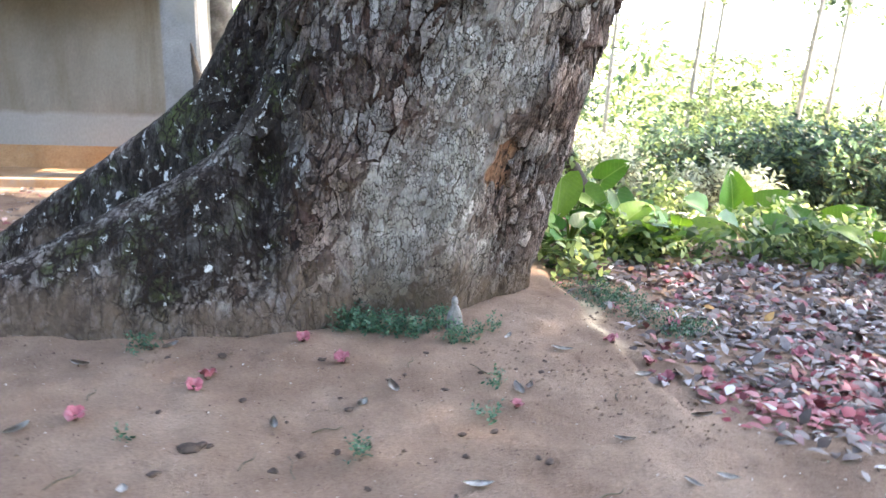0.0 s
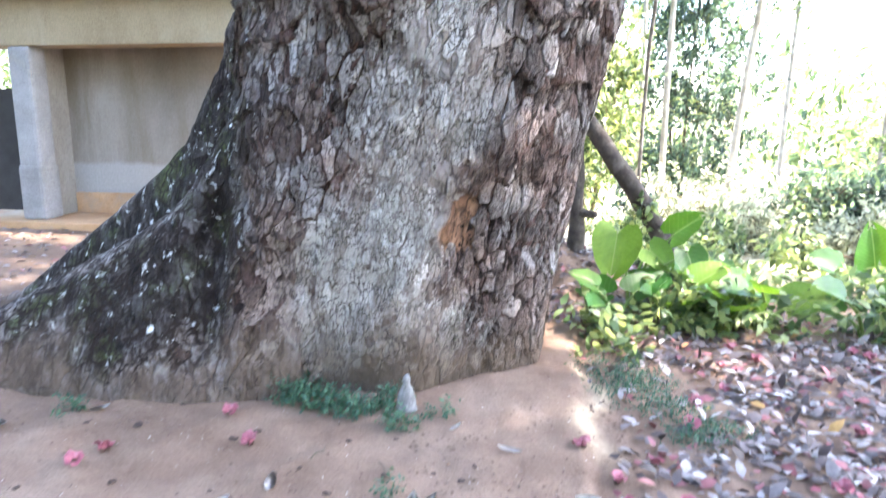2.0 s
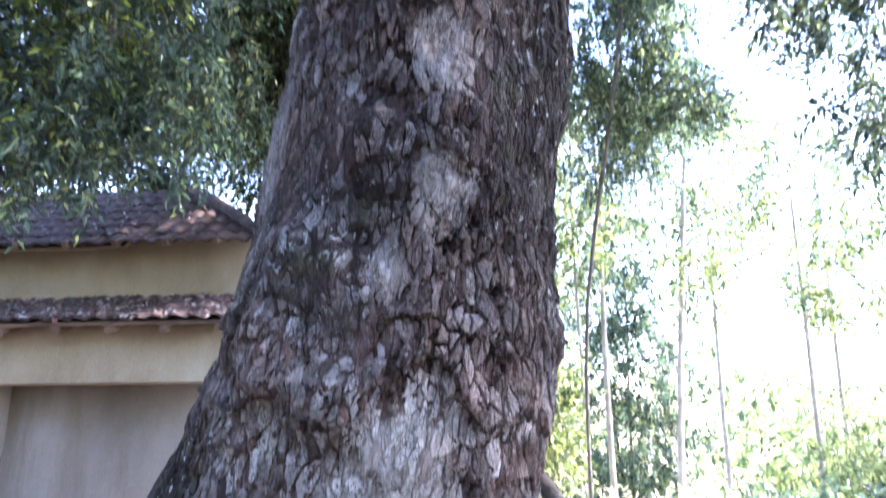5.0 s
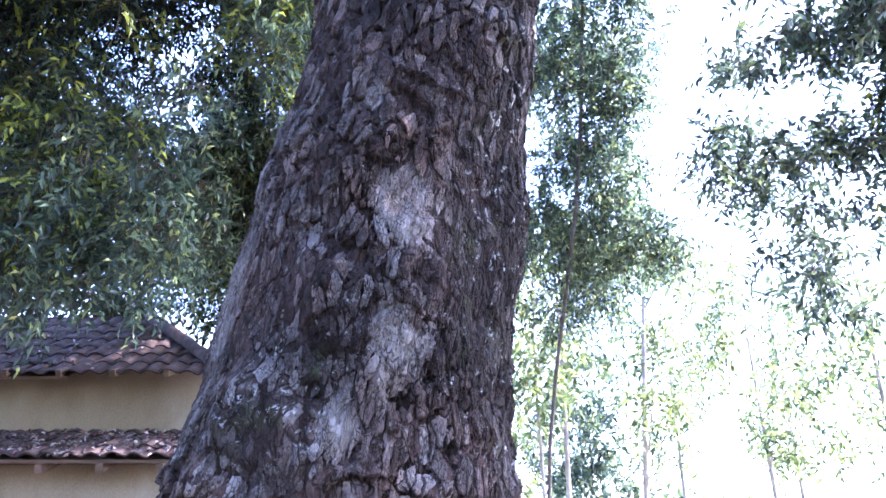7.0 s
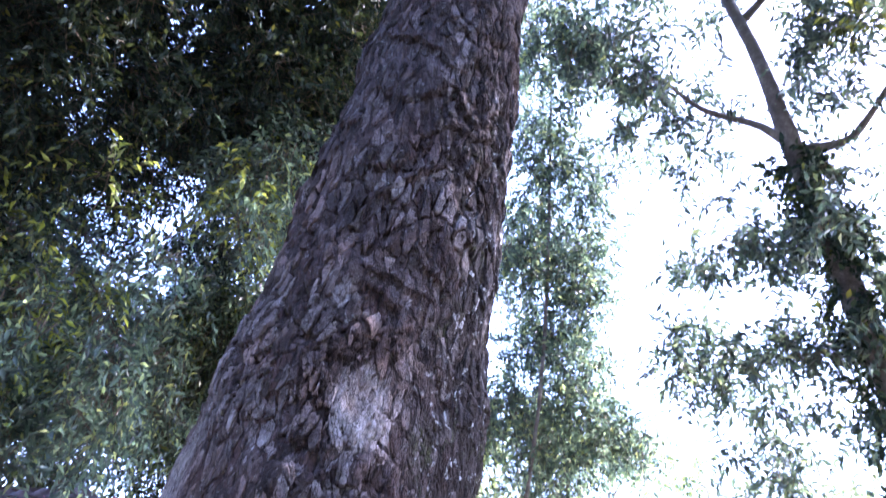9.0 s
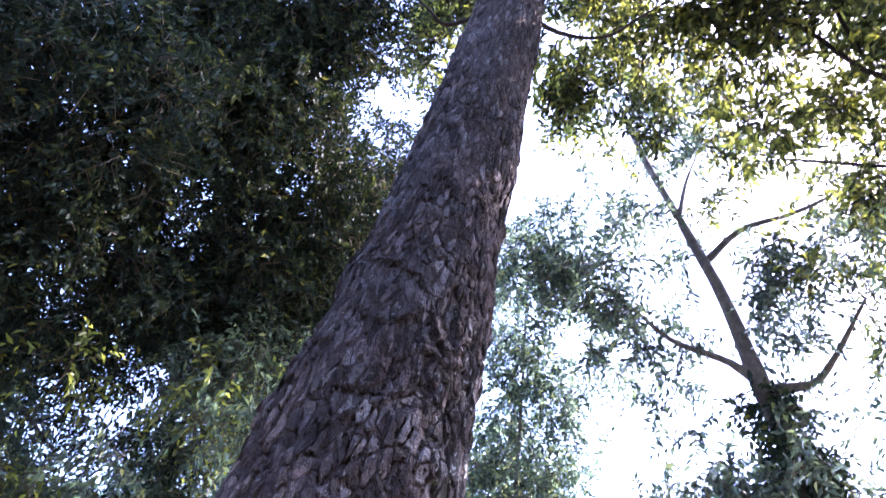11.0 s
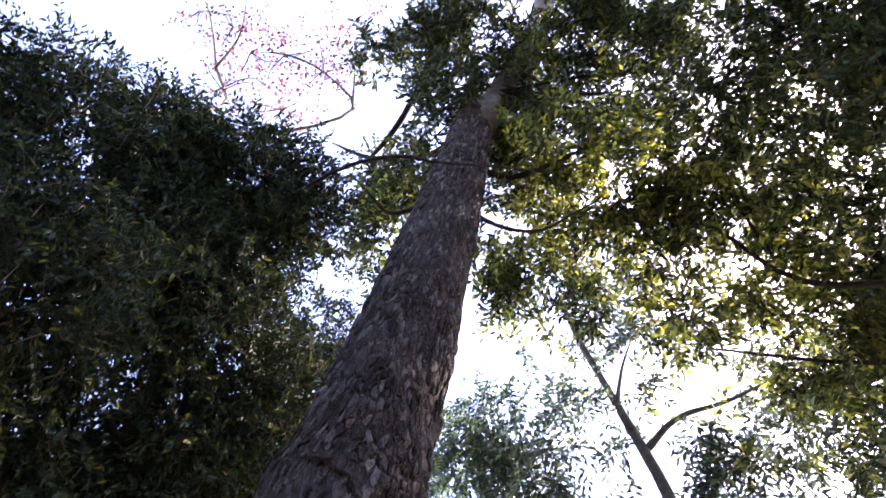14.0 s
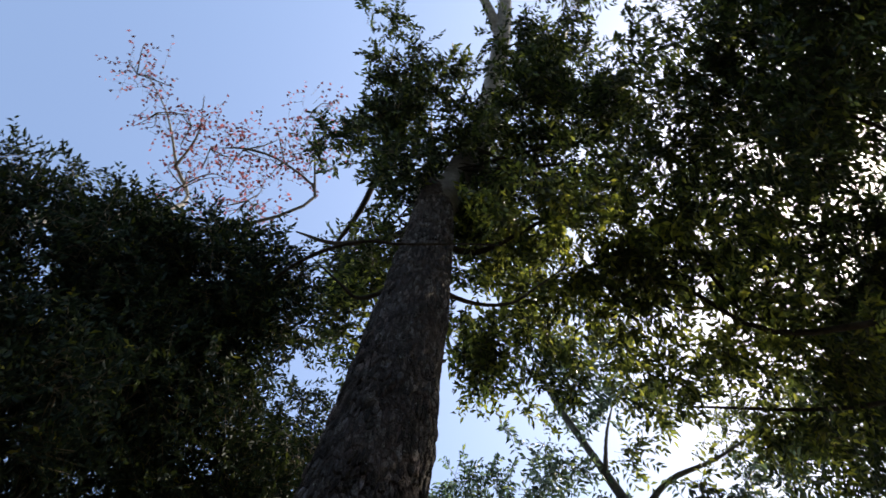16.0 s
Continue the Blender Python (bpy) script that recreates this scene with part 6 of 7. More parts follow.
# ---- undergrowth and plants ----
def heart_leaf(L, W, curl=0.12):
    """A broad arrow-shaped leaf blade with lobes at the stalk, a few millimetres thick, from its stalk joint along +y."""
    bm = bmesh.new()
    outline = [(0.0, 0.0), (0.18, -0.20), (0.40, -0.22), (0.52, -0.05), (0.56, 0.18), (0.50, 0.42), (0.38, 0.65), (0.20, 0.86), (0.0, 1.0)]
    mid = [bm.verts.new((0, y * L, curl * L * (0.25 - (y - 0.35) ** 2))) for y in np.linspace(0.0, 1.0, 9)]
    for s in (1, -1):
        edge = [bm.verts.new((s * x * W, y * L, curl * L * (0.25 - (y - 0.35) ** 2) + 0.34 * x * W + 0.035 * L * math.sin(13 * y + 2 * s))) for x, y in outline[1:-1]]
        half = [bm.verts.new((s * x * W * 0.5, y * L * 0.8 + 0.1 * L, curl * L * (0.25 - (y * 0.8 + 0.1 - 0.35) ** 2) + 0.17 * x * W)) for x, y in outline[1:-1]]
        m = len(edge)
        for a in range(m - 1):
            f1 = (half[a], half[a + 1], edge[a + 1], edge[a])
            f2 = (mid[a + 1], mid[a + 2], half[a + 1], half[a]) if a + 2 < 9 else None
            for f in (f1, f2):
                if f:
                    bm.faces.new(f if s > 0 else f[::-1])
        for f in ((mid[0], mid[1], half[0]), (mid[0], half[0], edge[0]), (mid[8], edge[-1], half[-1])):
            bm.faces.new(f if s > 0 else f[::-1])
    return bm


def broad_material():
    """Large blades with a pale midrib and slanting side veins."""
    k = Nodes("broad_leaf")
    tc, sep, info = k.n("ShaderNodeTexCoord"), k.n("ShaderNodeSeparateXYZ"), k.n("ShaderNodeObjectInfo")
    k.l(tc.outputs["Object"], sep.inputs[0])
    ax = k.math("ABSOLUTE", sep.outputs[0])
    slant = k.math("SUBTRACT", sep.outputs[1], k.math("MULTIPLY", ax, 0.7))
    vein = k.ramp(k.math("ABSOLUTE", k.math("SINE", k.math("MULTIPLY", slant, 85.0))), [(0.0, (1, 1, 1)), (0.16, (0, 0, 0))])
    rib = k.ramp(ax, [(0.002, (1, 1, 1)), (0.006, (0, 0, 0))])
    own = k.ramp(info.outputs["Random"], [(0.0, (0.010, 0.062, 0.008)), (0.5, (0.022, 0.10, 0.012)), (0.8, (0.045, 0.14, 0.018)), (1.0, (0.14, 0.23, 0.03))])
    col = k.mix(1.0, own, k.ramp(k.noise(14, 5, 0.65, k.coords()), [(0.3, (0.65, 0.68, 0.65)), (0.7, (1.3, 1.25, 1.2))]), "MULTIPLY")
    mark = k.math("MAXIMUM", k.math("MULTIPLY", vein, 0.35), k.math("MULTIPLY", rib, 0.7))
    col = k.mix(mark, col, (0.22, 0.30, 0.10))
    k.bump(k.math("SUBTRACT", k.noise(60, 4, 0.6, k.coords()), k.math("MULTIPLY", mark, 1.5)), 0.35, 0.004)
    k.done(col, 0.42, 0.28)
    tr = k.n("ShaderNodeBsdfTranslucent")
    k.l(k.mix(0.4, col, (0.26, 0.46, 0.03)), tr.inputs[0])
    mx = k.n("ShaderNodeMixShader")
    mx.inputs[0].default_value = 0.32
    k.l(k.b.outputs[0], mx.inputs[1])
    k.l(tr.outputs[0], mx.inputs[2])
    k.l(mx.outputs[0], k.out.inputs[0])
    return k.m


BROAD = broad_material()
STALK = surface("green_stalk", [(0.3, (0.10, 0.18, 0.04)), (0.7, (0.2, 0.28, 0.08))], 8, 60, 0.5, 0.1)


def arum(at, leaves, seed, label="broad-leaved arum plant with large glossy green leaves"):
    """leaves: joint's reach x, y and height, blade length, the way its tip points, the way its upper side faces."""
    g = np.random.default_rng(seed)
    z0 = height_at(*at)
    t = thing("arum_plant", label, "plant", (at[0], at[1], z0), "arum plants along the bank")
    for x, y, h, L, tip, face in leaves:
        limb("stalk", [(0, 0, -0.03, 0.013), (x * 0.35, y * 0.35, h * 0.6, 0.011), (x, y, h, 0.007)], STALK, t, 10, 6, 0)
        ob = part("leaf", heart_leaf(L, L * (0.8 + 0.15 * g.random())), BROAD, t, smooth=True)
        d, n = Vector(tip).normalized(), Vector(face).normalized()
        r = d.cross(n).normalized()
        n = r.cross(d)
        ob.matrix_basis = Matrix.Translation((x, y, h)) @ Matrix((r, d, n)).transposed().to_4x4()
    return t


arum((1.05, 5.15), [(-0.1, 0.0, 0.52, 0.34, (-0.1, -0.3, -0.9), (0.1, -0.9, 0.35)), (0.12, 0.1, 0.40, 0.22, (0.5, -0.3, -0.4), (0.1, -0.8, 0.6)), (0.28, 0.2, 0.50, 0.26, (0.6, -0.2, 0.5), (-0.3, -0.8, 0.5)), (0.36, 0.05, 0.40, 0.22, (0.3, -0.3, -0.8), (0.3, -0.9, 0.3))], 1)
arum((0.80, 4.8), [(-0.05, 0.0, 0.24, 0.15, (0.7, -0.2, -0.4), (0.1, -0.6, 0.8)), (0.1, 0.0, 0.2, 0.14, (-0.5, -0.4, -0.3), (0, -0.5, 0.9))], 2)
arum((3.1, 6.9), [(-0.05, -0.15, 0.16, 0.44, (-0.15, 0.0, 0.8), (0.1, -0.9, 0.3)), (0.2, -0.15, 0.10, 0.46, (0.75, -0.1, 0.5), (-0.35, -0.7, 0.6)), (-0.3, -0.05, 0.12, 0.34, (-0.7, -0.3, 0.3), (0.2, -0.6, 0.7)), (0.05, -0.3, 0.05, 0.30, (0.3, -0.8, 0.1), (0, -0.4, 0.9))], 3)
arum((3.65, 6.1), [(0.0, -0.1, 0.10, 0.34, (0.6, -0.2, 0.55), (-0.45, -0.6, 0.6)), (0.16, 0.0, 0.12, 0.34, (0.85, 0.0, 0.45), (-0.4, -0.6, 0.7)), (-0.18, -0.05, 0.10, 0.28, (-0.7, -0.4, 0.2), (0, -0.5, 0.8)), (0.1, -0.15, 0.06, 0.26, (0.6, -0.7, 0.0), (0, -0.4, 0.9))], 4)
g = np.random.default_rng(140)
for k, (x, y) in enumerate([(0.98, 4.75), (1.35, 4.95), (1.65, 4.9), (1.9, 5.05), (2.45, 5.0), (3.3, 4.75), (3.75, 4.85), (4.3, 4.7), (3.05, 5.2), (1.5, 5.4)]):
    leaves = []
    for q in range(4 + k % 2):
        a = 6.28 * (q + g.random()) / 4.5
        leaves.append((0.16 * math.cos(a), 0.14 * math.sin(a), 0.13 + 0.16 * g.random(), 0.17 + 0.12 * g.random(), (math.cos(a), math.sin(a) - 0.2, 0.15 + 0.5 * g.random()), (-0.3 * math.cos(a), -0.45 - 0.3 * math.sin(a), 0.8)))
    arum((x, y), leaves, 20 + k)

under = []
g = np.random.default_rng(77)
for k in range(115):
    x = 1.15 + 5.6 * g.random() ** 1.1
    y = 4.95 + 0.05 * (x - 2) + 1.5 * g.random() ** 1.5 - 0.35 * smoothstep(2, 4, np.array(x))
    h = 0.06 + 0.13 * g.random()
    under.append((x, y, height_at(x, y) + h * 0.6, 0.18, 0.18, h))
for k in range(55):
    x, y = 0.6 + 8.0 * g.random(), 6.2 + 7.0 * g.random()
    h = 0.08 + 0.2 * g.random()
    under.append((x, y, height_at(x, y) + h * 0.6, 0.3, 0.3, h))
for k in range(10):
    x, y = 0.74 + 0.4 * g.random(), 4.2 + 0.65 * g.random()
    under.append((x, y, height_at(x, y) + 0.06, 0.12, 0.12, 0.08))
V, F, SV, SF = foliage(under, 3600, 6, 0.095, 0.46, 0.17, 0.05, np.random.default_rng(78), hollow=0.1)
tagged(put("undergrowth", raw_mesh("undergrowth", V, F), FRESH), "low tangle of bright green weeds along the bank", "weeds", kind="stuff")

# ground creeping weeds by the ledge and along the foot of the trunk
def weeds(name, spots, n, leaf, seed, label):
    g = np.random.default_rng(seed)
    B = [(x, y, height_at(x, y) + 0.02, r, r * 0.7, 0.035 + 0.3 * r * tall) for x, y, r, tall in spots]
    V, F, SV, SF = foliage(B, n, 6, leaf, 0.5, 0.05, -0.3, g, hollow=0.0)
    tagged(put(name, raw_mesh(name, V, F), WEED), label, "weeds", kind="stuff")


WEED = leaf_material("small_weed", [(0.0, (0.022, 0.07, 0.045)), (0.6, (0.045, 0.115, 0.072)), (1.0, (0.09, 0.17, 0.10))], 0.22, 0.5, 0.35, (0.1, 0.25, 0.1))
weeds("foot_weeds", [(-0.42, 3.14, 0.13, 0.9), (-0.27, 3.12, 0.12, 0.7), (-0.12, 3.10, 0.10, 0.6), (0.02, 3.18, 0.06, 1.0), (-0.66, 3.18, 0.07, 0.6), (-0.8, 3.16, 0.06, 0.6), (0.12, 3.0, 0.07, 0.1), (0.28, 3.12, 0.05, 0.2), (-0.93, 3.25, 0.04, 2.0), (-0.22, 1.93, 0.03, 0.05), (0.27, 2.48, 0.02, 0.1), (-1.03, 1.98, 0.02, 0.1), (0.2, 2.2, 0.03, 0.1), (-1.3, 2.75, 0.04, 0.1)], 800, 0.020, 79, "small green weeds growing at the foot of the trunk")
weeds("creeping_weeds", [(1.0, 3.75, 0.22, 0.05), (1.2, 3.55, 0.22, 0.05), (1.42, 3.4, 0.16, 0.05), (0.95, 4.0, 0.2, 0.1), (1.3, 3.3, 0.12, 0.03), (1.1, 3.85, 0.2, 0.05)], 800, 0.014, 80, "creeping fine green weeds over the earth")

# ---- fallen leaves, flowers, the leaning dead trunk ----
def litter(name, n, inside, leaf, seed, label, flat=0.18, wide=0.45, material=None):
    g = np.random.default_rng(seed)
    p = []
    while len(p) < n:
        x, y = -0.5 + 6.5 * g.random(), 1.2 + 5.2 * g.random()
        edge = min(1.0, max(0.0, (y - 1.2 + 0.3 * math.sin(3.1 * x)) / 0.9)) * min(1.0, max(0.0, (6.0 - x + 0.3 * math.sin(4 * y)) / 0.9))
        if g.random() < inside(x, y) * edge:
            p.append((x, y))
    p = np.array(p)
    z = ground_height(p[:, 0], p[:, 1]) + 0.006 + 0.018 * g.random(n)
    w = g.normal(size=(n, 3)) * np.array([1, 1, flat])
    up = np.array([0, 0, 1.0]) + g.normal(size=(n, 3)) * 0.24
    V, F = leaf_arrays(np.column_stack([p, z]), w, up, leaf * (0.5 + 0.9 * g.random(n)), wide, 0.22)
    tagged(put(name, raw_mesh(name, V, F), material or LITTER), label, "leaves", kind="stuff")


def in_drift(x, y):
    line = float(np.interp(y, [1.7, 1.9, 2.03, 2.2, 2.6, 3.1, 3.5, 4.2], [2.1, 1.5, 1.34, 1.19, 1.09, 1.02, 1.0, 0.85])) + 0.06 * math.sin(y * 9)
    d = x - line
    if y > 4.75 + 0.1 * (x - 2):
        return 0.15
    bare = 0.45 + 0.55 * (math.sin(x * 5.1 + 2 * y) * math.sin(y * 6.3 - x) > -0.45)
    return 0.0 if d < -0.05 else min(1.0, 0.25 + d * 1.3) * (0.4 if 3.2 < y < 4.1 and x < 1.5 else 1.0) * bare


litter("leaf_drift", 15500, in_drift, 0.070, 81, "thick drift of dry grey and reddish fallen leaves", 0.42, 0.48)
def yard_litter(n, seed):
    g = np.random.default_rng(seed)
    p = np.stack([-8.0 + 5.6 * g.random(n), 3.6 + 3.2 * g.random(n)], -1)
    z = ground_height(p[:, 0], p[:, 1]) + 0.006 + 0.01 * g.random(n)
    w = g.normal(size=(n, 3)) * np.array([1, 1, 0.2])
    V, F = leaf_arrays(np.column_stack([p, z]), w, np.array([0, 0, 1.0]) + g.normal(size=(n, 3)) * 0.25, 0.075 * (0.5 + 0.9 * g.random(n)), 0.45, 0.25)
    tagged(put("yard_litter", raw_mesh("yard_litter", V, F), LITTER), "dry leaves scattered over the yard before the gatehouse", "leaves", kind="stuff")


yard_litter(1500, 83)
def in_petals(x, y):
    d = min(math.hypot((x - 1.55) / 0.45, (y - 2.45) / 0.40), math.hypot((x - 2.0) / 0.45, (y - 2.75) / 0.35), math.hypot((x - 1.9) / 0.35, (y - 2.0) / 0.5))
    return max(0.0, 1.1 - d) * (0.35 + 0.65 * (math.sin(x * 9 + 1) * math.sin(y * 11) > -0.2))


PETAL = leaf_material("fallen_petal", [(0.0, (0.13, 0.03, 0.035)), (0.4, (0.30, 0.055, 0.075)), (0.75, (0.42, 0.15, 0.17)), (1.0, (0.48, 0.33, 0.33))], 0.2, 0.6, 0.3, (0.5, 0.12, 0.14))
litter("petal_drift", 640, in_petals, 0.056, 84, "fallen pinkish-red petals strewn over the dry leaves", 0.3, 0.7, PETAL)
litter("behind_litter", 1500, lambda x, y: 1.0 if -0.2 < x < 1.35 and y > 4.75 else 0.0, 0.075, 82, "dry leaves heaped behind the trunk")


def petal_flower():
    t = thing("fallen_flower", "crumpled fallen red flower lying on the earth", "flower", (0, 0, 0), "fallen red flowers")
    bm = bmesh.new()
    g = np.random.default_rng(12)
    for k in range(5):
        a = 2 * math.pi * k / 5
        rows = []
        for s, w, z in ((0.0, 0.008, 0.010), (0.35, 0.017, 0.030), (0.75, 0.020, 0.040), (1.0, 0.012, 0.030)):
            r = 0.006 + 0.030 * s
            rows.append([bm.verts.new((r * math.cos(a) - o * w * math.sin(a) + g.normal() * 0.003, r * math.sin(a) + o * w * math.cos(a) + g.normal() * 0.003, z + abs(o) * 0.006 + g.normal() * 0.004)) for o in (-1, 0, 1)])
        for q in range(3):
            for o in range(2):
                bm.faces.new((rows[q][o], rows[q][o + 1], rows[q + 1][o + 1], rows[q + 1][o]))
    part("petals", bm, FLOWER, t, smooth=True)
    bm = bmesh.new()
    bmesh.ops.create_uvsphere(bm, u_segments=8, v_segments=6, radius=0.013)
    for v in bm.verts:
        v.co.z = v.co.z * 0.8 + 0.012
    part("calyx", bm, CALYX, t, smooth=True)
    return t


first = petal_flower()
FLOWERS = [(-0.93, 2.51), (-0.95, 2.40), (-0.40, 2.72), (0.88, 3.03), (1.14, 3.05), (0.32, 2.30), (1.61, 4.16), (1.22, 2.78), (1.05, 2.70), (-0.62, 2.92), (-1.25, 2.1), (1.5, 3.9), (1.35, 3.72), (1.0, 2.86), (1.62, 4.5)]
g = np.random.default_rng(91)
for k in range(24):
    x, y = 1.1 + 2.2 * g.random(), 2.0 + 2.6 * g.random()
    FLOWERS.append((x, y))
for k, (x, y) in enumerate(FLOWERS):
    s = 0.68 + 0.4 * g.random()
    m = pose(x, y, height_at(x, y) + (0.012 if k > 14 else 0.0), g.normal() * 20, g.normal() * 20, 360 * g.random())
    if k == 0:
        first.matrix_basis = m
    else:
        copy_thing(first, m).scale = (s, s, s)

log = thing("leaning_dead_trunk", "bare dead trunk leaning into the undergrowth with creepers on it", "log", (1.45, 6.2, height_at(1.45, 6.2)))
limb("bole", [(0.1, 0.05, -0.25, 0.075), (-0.15, -0.1, 0.38, 0.075), (-0.45, -0.3, 0.86, 0.07), (-0.75, -0.4, 1.28, 0.065), (-1.05, -0.5, 1.62, 0.05)], DARK_LIMB, log, 24, 12, 0.14)
V, F, SV, SF = foliage([(1.38, 6.12, 0.25, 0.16, 0.12, 0.2), (1.55, 6.15, 0.05, 0.2, 0.14, 0.16), (1.15, 5.95, 0.62, 0.09, 0.08, 0.1)], 90, 6, 0.07, 0.6, 0.12, 0.2, np.random.default_rng(118), hollow=0.2)
put("creeper", raw_mesh("creeper", V - np.array(log.location), F), FRESH, log, "small green creeper on the dead wood")
stump = thing("dead_stump", "short broken dead stump behind the great trunk", "stump", (0.62, 5.85, height_at(0.62, 5.85)))
limb("bole", [(0, 0, -0.1, 0.085), (0.01, 0, 0.2, 0.07), (0.0, 0, 0.5, 0.06), (-0.02, 0, 1.0, 0.05)], DARK_LIMB, stump, 12, 10, 0.14)

limb("knob", [(-0.02, 0, 0.28, 0.05), (0.06, -0.02, 0.30, 0.045), (0.13, -0.03, 0.29, 0.035), (0.17, -0.03, 0.30, 0.02)], DARK_LIMB, stump, 8, 8, 0.2)

broken = thing("broken_stump", "dark splintered stump between the great root and the gatehouse pillar", "stump", (-2.33, 6.5, height_at(-2.33, 6.5)))
limb("bole", [(0.08, 0, -0.1, 0.10), (0.06, 0, 0.5, 0.085), (0.03, 0, 0.95, 0.07), (-0.02, 0, 1.25, 0.04), (-0.06, 0, 1.5, 0.006)], DARK_LIMB, broken, 18, 9, 0.16)

# small pale statuette leaning on the foot of the trunk
prof = [(0.0, 0.045), (0.015, 0.058), (0.03, 0.05), (0.07, 0.045), (0.095, 0.036), (0.115, 0.026), (0.128, 0.016), (0.138, 0.019), (0.152, 0.02), (0.164, 0.014), (0.172, 0.004)]
bm = bmesh.new()
rings = []
for z, r in prof:
    rings.append([bm.verts.new((r * math.cos(a) * 1.05, r * math.sin(a) * 0.8 - 0.1 * (z > 0.03) * 0.04, z)) for a in np.linspace(0, 2 * math.pi, 14, endpoint=False)])
for a, b in zip(rings, rings[1:]):
    for q in range(14):
        bm.faces.new((a[q], a[(q + 1) % 14], b[(q + 1) % 14], b[q]))
bm.faces.new(rings[-1])
bm.faces.new(rings[0][::-1])
statue = part("statuette", bm, STONE, smooth=True)
statue.matrix_basis = pose(0.10, 3.16, height_at(0.10, 3.16) - 0.005, -8, 0, 12) @ Matrix.Diagonal((0.85, 0.85, 1.0, 1))
tagged(statue, "small worn whitish stone statuette at the foot of the trunk", "statue")


# ---- litter of the bare earth: single leaves, twigs, clods ----
DRY = surface("silvery_dry_leaf", [(0.3, (0.28, 0.26, 0.24)), (0.7, (0.48, 0.46, 0.44))], 20, 90, 0.6, 0.2, 0.003)


def dry_leaf():
    """A curled dead leaf with a midrib, about 9 cm long."""
    bm = bmesh.new()
    L = 0.085
    rows = []
    for s in np.linspace(0, 1, 7):
        w = 0.017 * math.sin(math.pi * min(1, s * 0.96 + 0.03)) ** 0.8
        z = 0.006 + 0.012 * (s - 0.5) ** 2 * 4
        rows.append([bm.verts.new((o * w, (s - 0.5) * L, z + abs(o) * w * 0.45)) for o in (-1, 0, 1)])
    for a, b in zip(rows, rows[1:]):
        for o in range(2):
            bm.faces.new((a[o], a[o + 1], b[o + 1], b[o]))
    bmesh.ops.solidify(bm, geom=bm.faces[:], thickness=0.0012)
    return bm


leaf_one = tagged(part("fallen_leaf", dry_leaf(), DRY, smooth=True), "pale silvery dry leaf lying on bare earth", "leaf", "single fallen leaves")
spots = [(-0.27, 2.3), (-0.16, 2.44), (0.35, 2.47), (0.36, 3.02), (-0.57, 2.15), (-1.4, 2.01), (0.68, 2.08), (0.91, 2.64), (1.05, 2.33), (-1.47, 2.55), (0.40, 2.51), (0.82, 1.81), (0.95, 1.86), (0.6, 2.9), (-1.2, 2.8), (0.15, 1.8), (-0.9, 1.7), (-1.9, 2.0)]
g = np.random.default_rng(93)
for k, (x, y) in enumerate(spots):
    m = pose(x, y, height_at(x, y) + 0.001, g.normal() * 6, g.normal() * 10, 360 * g.random())
    if k == 0:
        leaf_one.matrix_basis = m
    else:
        copy_thing(leaf_one, m).scale = [0.75 + 0.5 * g.random()] * 3

for k, (x, y, ln, a) in enumerate([(-0.37, 2.13, 0.11, 20), (-0.59, 1.9, 0.10, 70), (-1.29, 2.29, 0.09, 95), (-0.44, 1.88, 0.14, 110), (0.55, 1.75, 0.12, 30), (-0.1, 2.7, 0.10, 80), (0.2, 2.62, 0.12, 130), (-1.1, 1.75, 0.12, 60), (0.75, 2.45, 0.1, 75)]):
    t = new("twig")
    t.matrix_basis = pose(x, y, height_at(x, y) + 0.004, 0, 0, a)
    tagged(t, "thin dry brown twig lying on the earth", "twig", "twigs on the earth")
    limb("stem", [(-ln / 2, 0, 0.0, 0.003), (-ln * 0.1, 0.008, 0.004, 0.0028), (ln * 0.25, -0.004, 0.002, 0.0024), (ln / 2, 0.006, 0.006, 0.0012)], TWIG, t, 10, 6, 0.1, seed=k)

CLOD = surface("dark_clod", [(0.3, (0.035, 0.024, 0.02)), (0.7, (0.10, 0.07, 0.055))], 25, 90, 0.95, 0.5, 0.004)


def clod_mesh(seed, r):
    bm = bmesh.new()
    bmesh.ops.create_icosphere(bm, subdivisions=3, radius=r)
    P = np.array([v.co[:] for v in bm.verts])
    f = 1 + 0.35 * fbm(P / r * 1.3, 3, seed)
    for v, k in zip(bm.verts, f):
        v.co = Vector((v.co.x * k * 1.4, v.co.y * k, v.co.z * k * 0.55))
    return bm


for k, (x, y, r) in enumerate([(-0.8, 1.95, 0.028), (-0.77, 1.97, 0.018), (-0.43, 1.96, 0.014), (-0.94, 2.73, 0.018), (0.05, 2.45, 0.011), (0.11, 2.11, 0.011), (-0.74, 2.35, 0.012), (-0.12, 2.58, 0.009), (-1.28, 3.0, 0.02), (-0.5, 2.75, 0.014), (0.3, 1.7, 0.012), (-1.0, 2.2, 0.009), (0.5, 2.75, 0.009)] + [(-1.7 + 2.3 * g.random(), 1.75 + 1.3 * g.random(), 0.006 + 0.009 * g.random()) for _ in range(26)]):
    c = part("earth_clod", clod_mesh(30 + k, r), CLOD, smooth=True)
    c.matrix_basis = pose(x, y, height_at(x, y) + r * 0.2, 0, 0, 40 * k)
    tagged(c, "small dark crumbly clod on the bare earth", "clod", "clods on the earth")

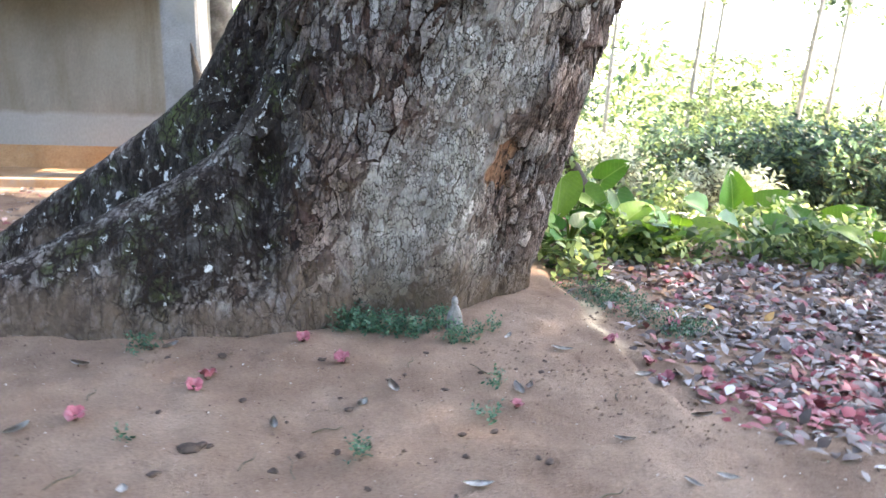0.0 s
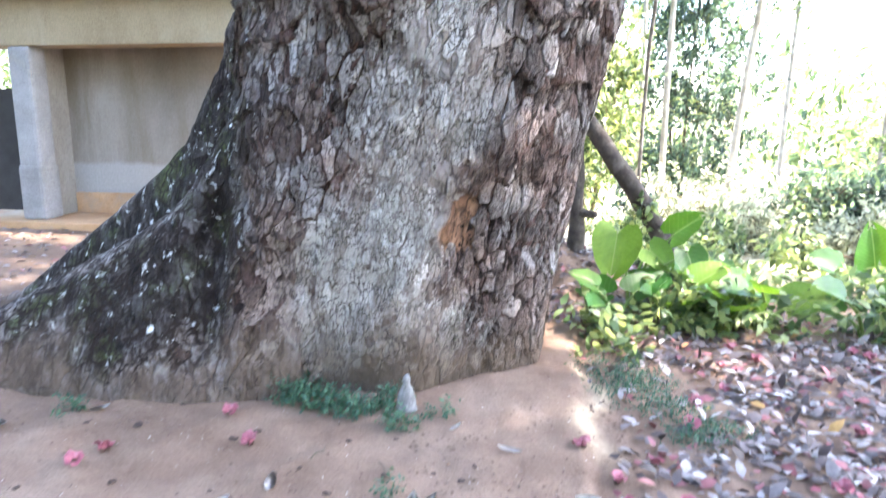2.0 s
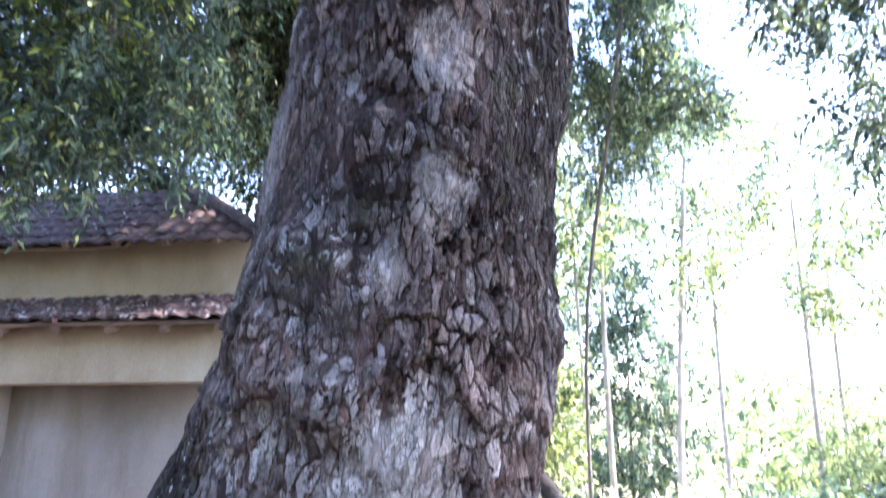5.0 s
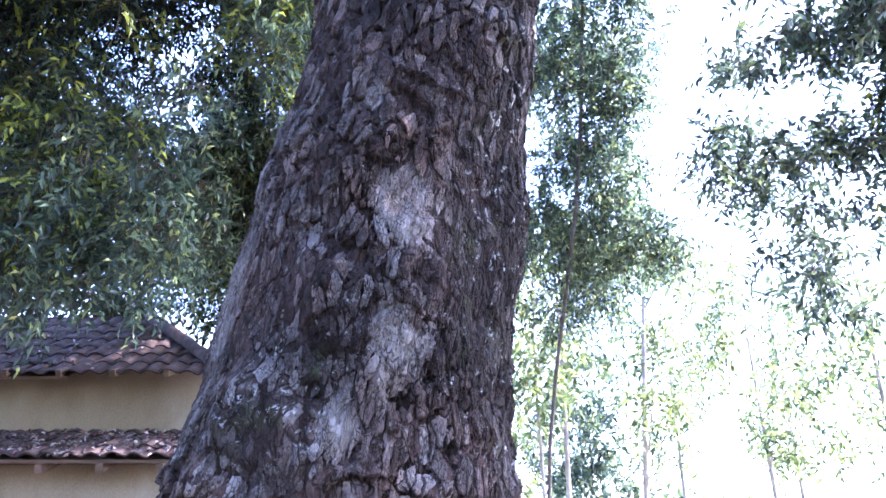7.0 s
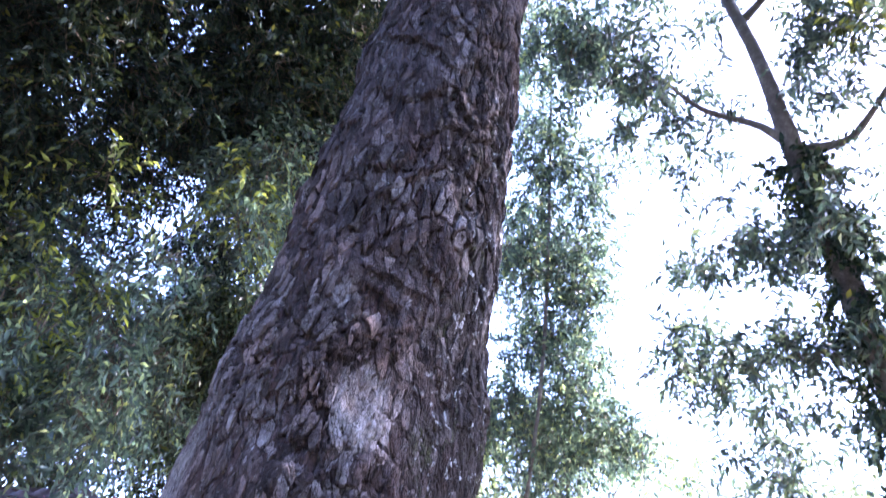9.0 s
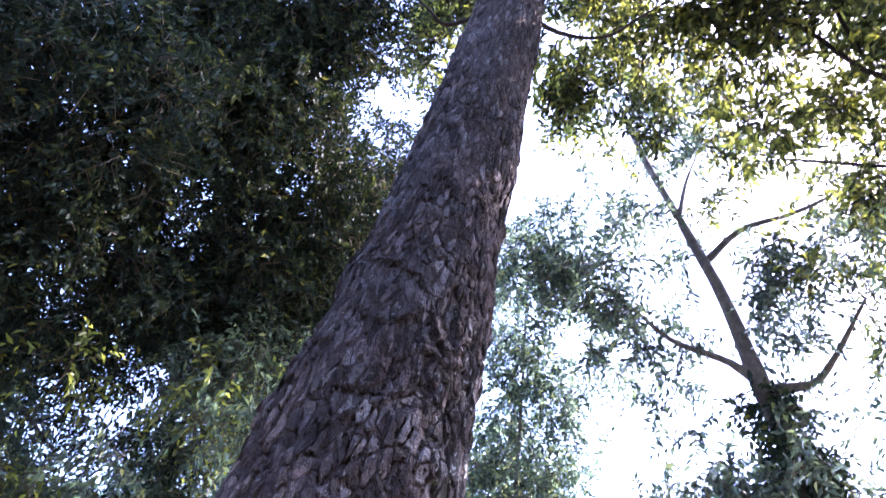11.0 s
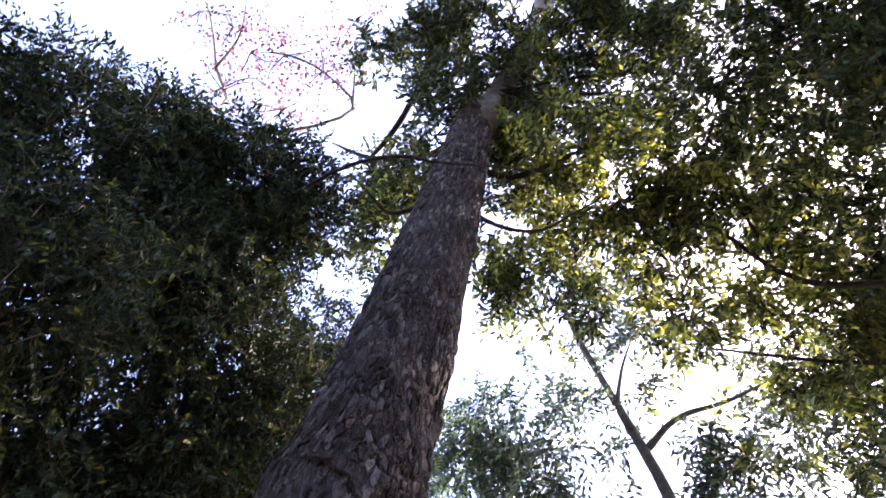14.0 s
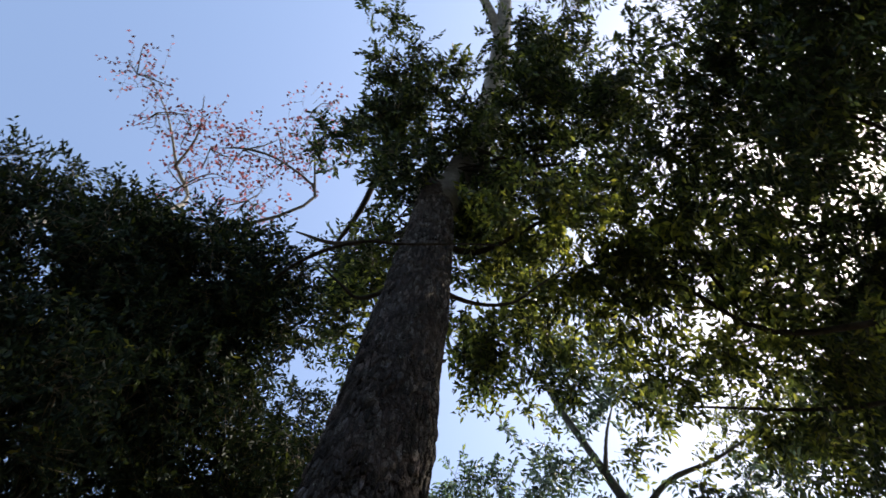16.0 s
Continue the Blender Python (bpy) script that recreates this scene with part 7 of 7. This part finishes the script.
# grit: tiny crumbs, far too many to count
g = np.random.default_rng(95)
n = 5200
p = np.stack([-2.4 + 3.9 * g.random(n), 1.1 + 2.6 * g.random(n)], -1)
r = 0.0018 + 0.004 * g.random(n) ** 3
z = ground_height(p[:, 0], p[:, 1]) + r * 0.3
corner = np.array([[1, 0, 0], [-0.5, 0.9, 0], [-0.6, -0.8, 0], [0.1, 0.05, 0.9]])
V = (np.column_stack([p, z])[:, None] + r[:, None, None] * (corner[None] + g.normal(size=(n, 4, 3)) * 0.35)).reshape(-1, 3)
b = np.arange(n)[:, None] * 4
F = np.concatenate([b + np.array([[0, 1, 3]]), b + np.array([[1, 2, 3]]), b + np.array([[2, 0, 3]])])
kk = Nodes("grit")
gg = kk.n("ShaderNodeNewGeometry")
GRIT = kk.done(kk.ramp(gg.outputs["Random Per Island"], [(0.0, (0.05, 0.035, 0.03)), (0.5, (0.16, 0.10, 0.08)), (0.85, (0.30, 0.22, 0.18)), (1.0, (0.55, 0.52, 0.48))]), 0.9, 0.2)
tagged(put("grit", raw_mesh("grit", V, F), GRIT, smooth=False), "fine dark and pale grit strewn over the earth", "grit", kind="stuff")

# crumbs of earth lying in patches
g = np.random.default_rng(96)
q = np.stack([-2.4 + 3.9 * g.random(16000), 1.1 + 2.5 * g.random(16000)], -1)
patchy = vnoise(np.column_stack([q * 3.1, np.zeros(len(q))]), 7) + 0.5 * vnoise(np.column_stack([q * 9.0, np.ones(len(q))]), 8)
q = q[patchy > 0.38 + 0.5 * g.random(len(q))][:1700]
n = len(q)
r = 0.002 + 0.009 * g.random(n) ** 4
z = ground_height(q[:, 0], q[:, 1]) + r * 0.15
corner = np.array([[1, 0, 0], [-0.5, 0.9, 0], [-0.6, -0.8, 0], [0.1, 0.05, 0.8], [0.4, 0.5, 0.55], [-0.4, -0.1, 0.6]])
V = (np.column_stack([q, z])[:, None] + r[:, None, None] * (corner[None] + g.normal(size=(n, 6, 3)) * 0.22)).reshape(-1, 3)
b = np.arange(n)[:, None] * 6
F = np.concatenate([b + np.array([[i, j, k]]) for i, j, k in ((0, 4, 3), (0, 1, 4), (1, 5, 4), (4, 5, 3), (1, 2, 5), (2, 3, 5), (2, 0, 3))])
CRUMB = surface("earth_crumb", [(0.3, (0.11, 0.074, 0.056)), (0.7, (0.22, 0.155, 0.115))], 30, 90, 0.95, 0.4, 0.003)
tagged(put("earth_crumbs", raw_mesh("earth_crumbs", V, F), CRUMB, smooth=False), "crumbs of reddish earth lying in loose patches", "crumbs", kind="stuff")
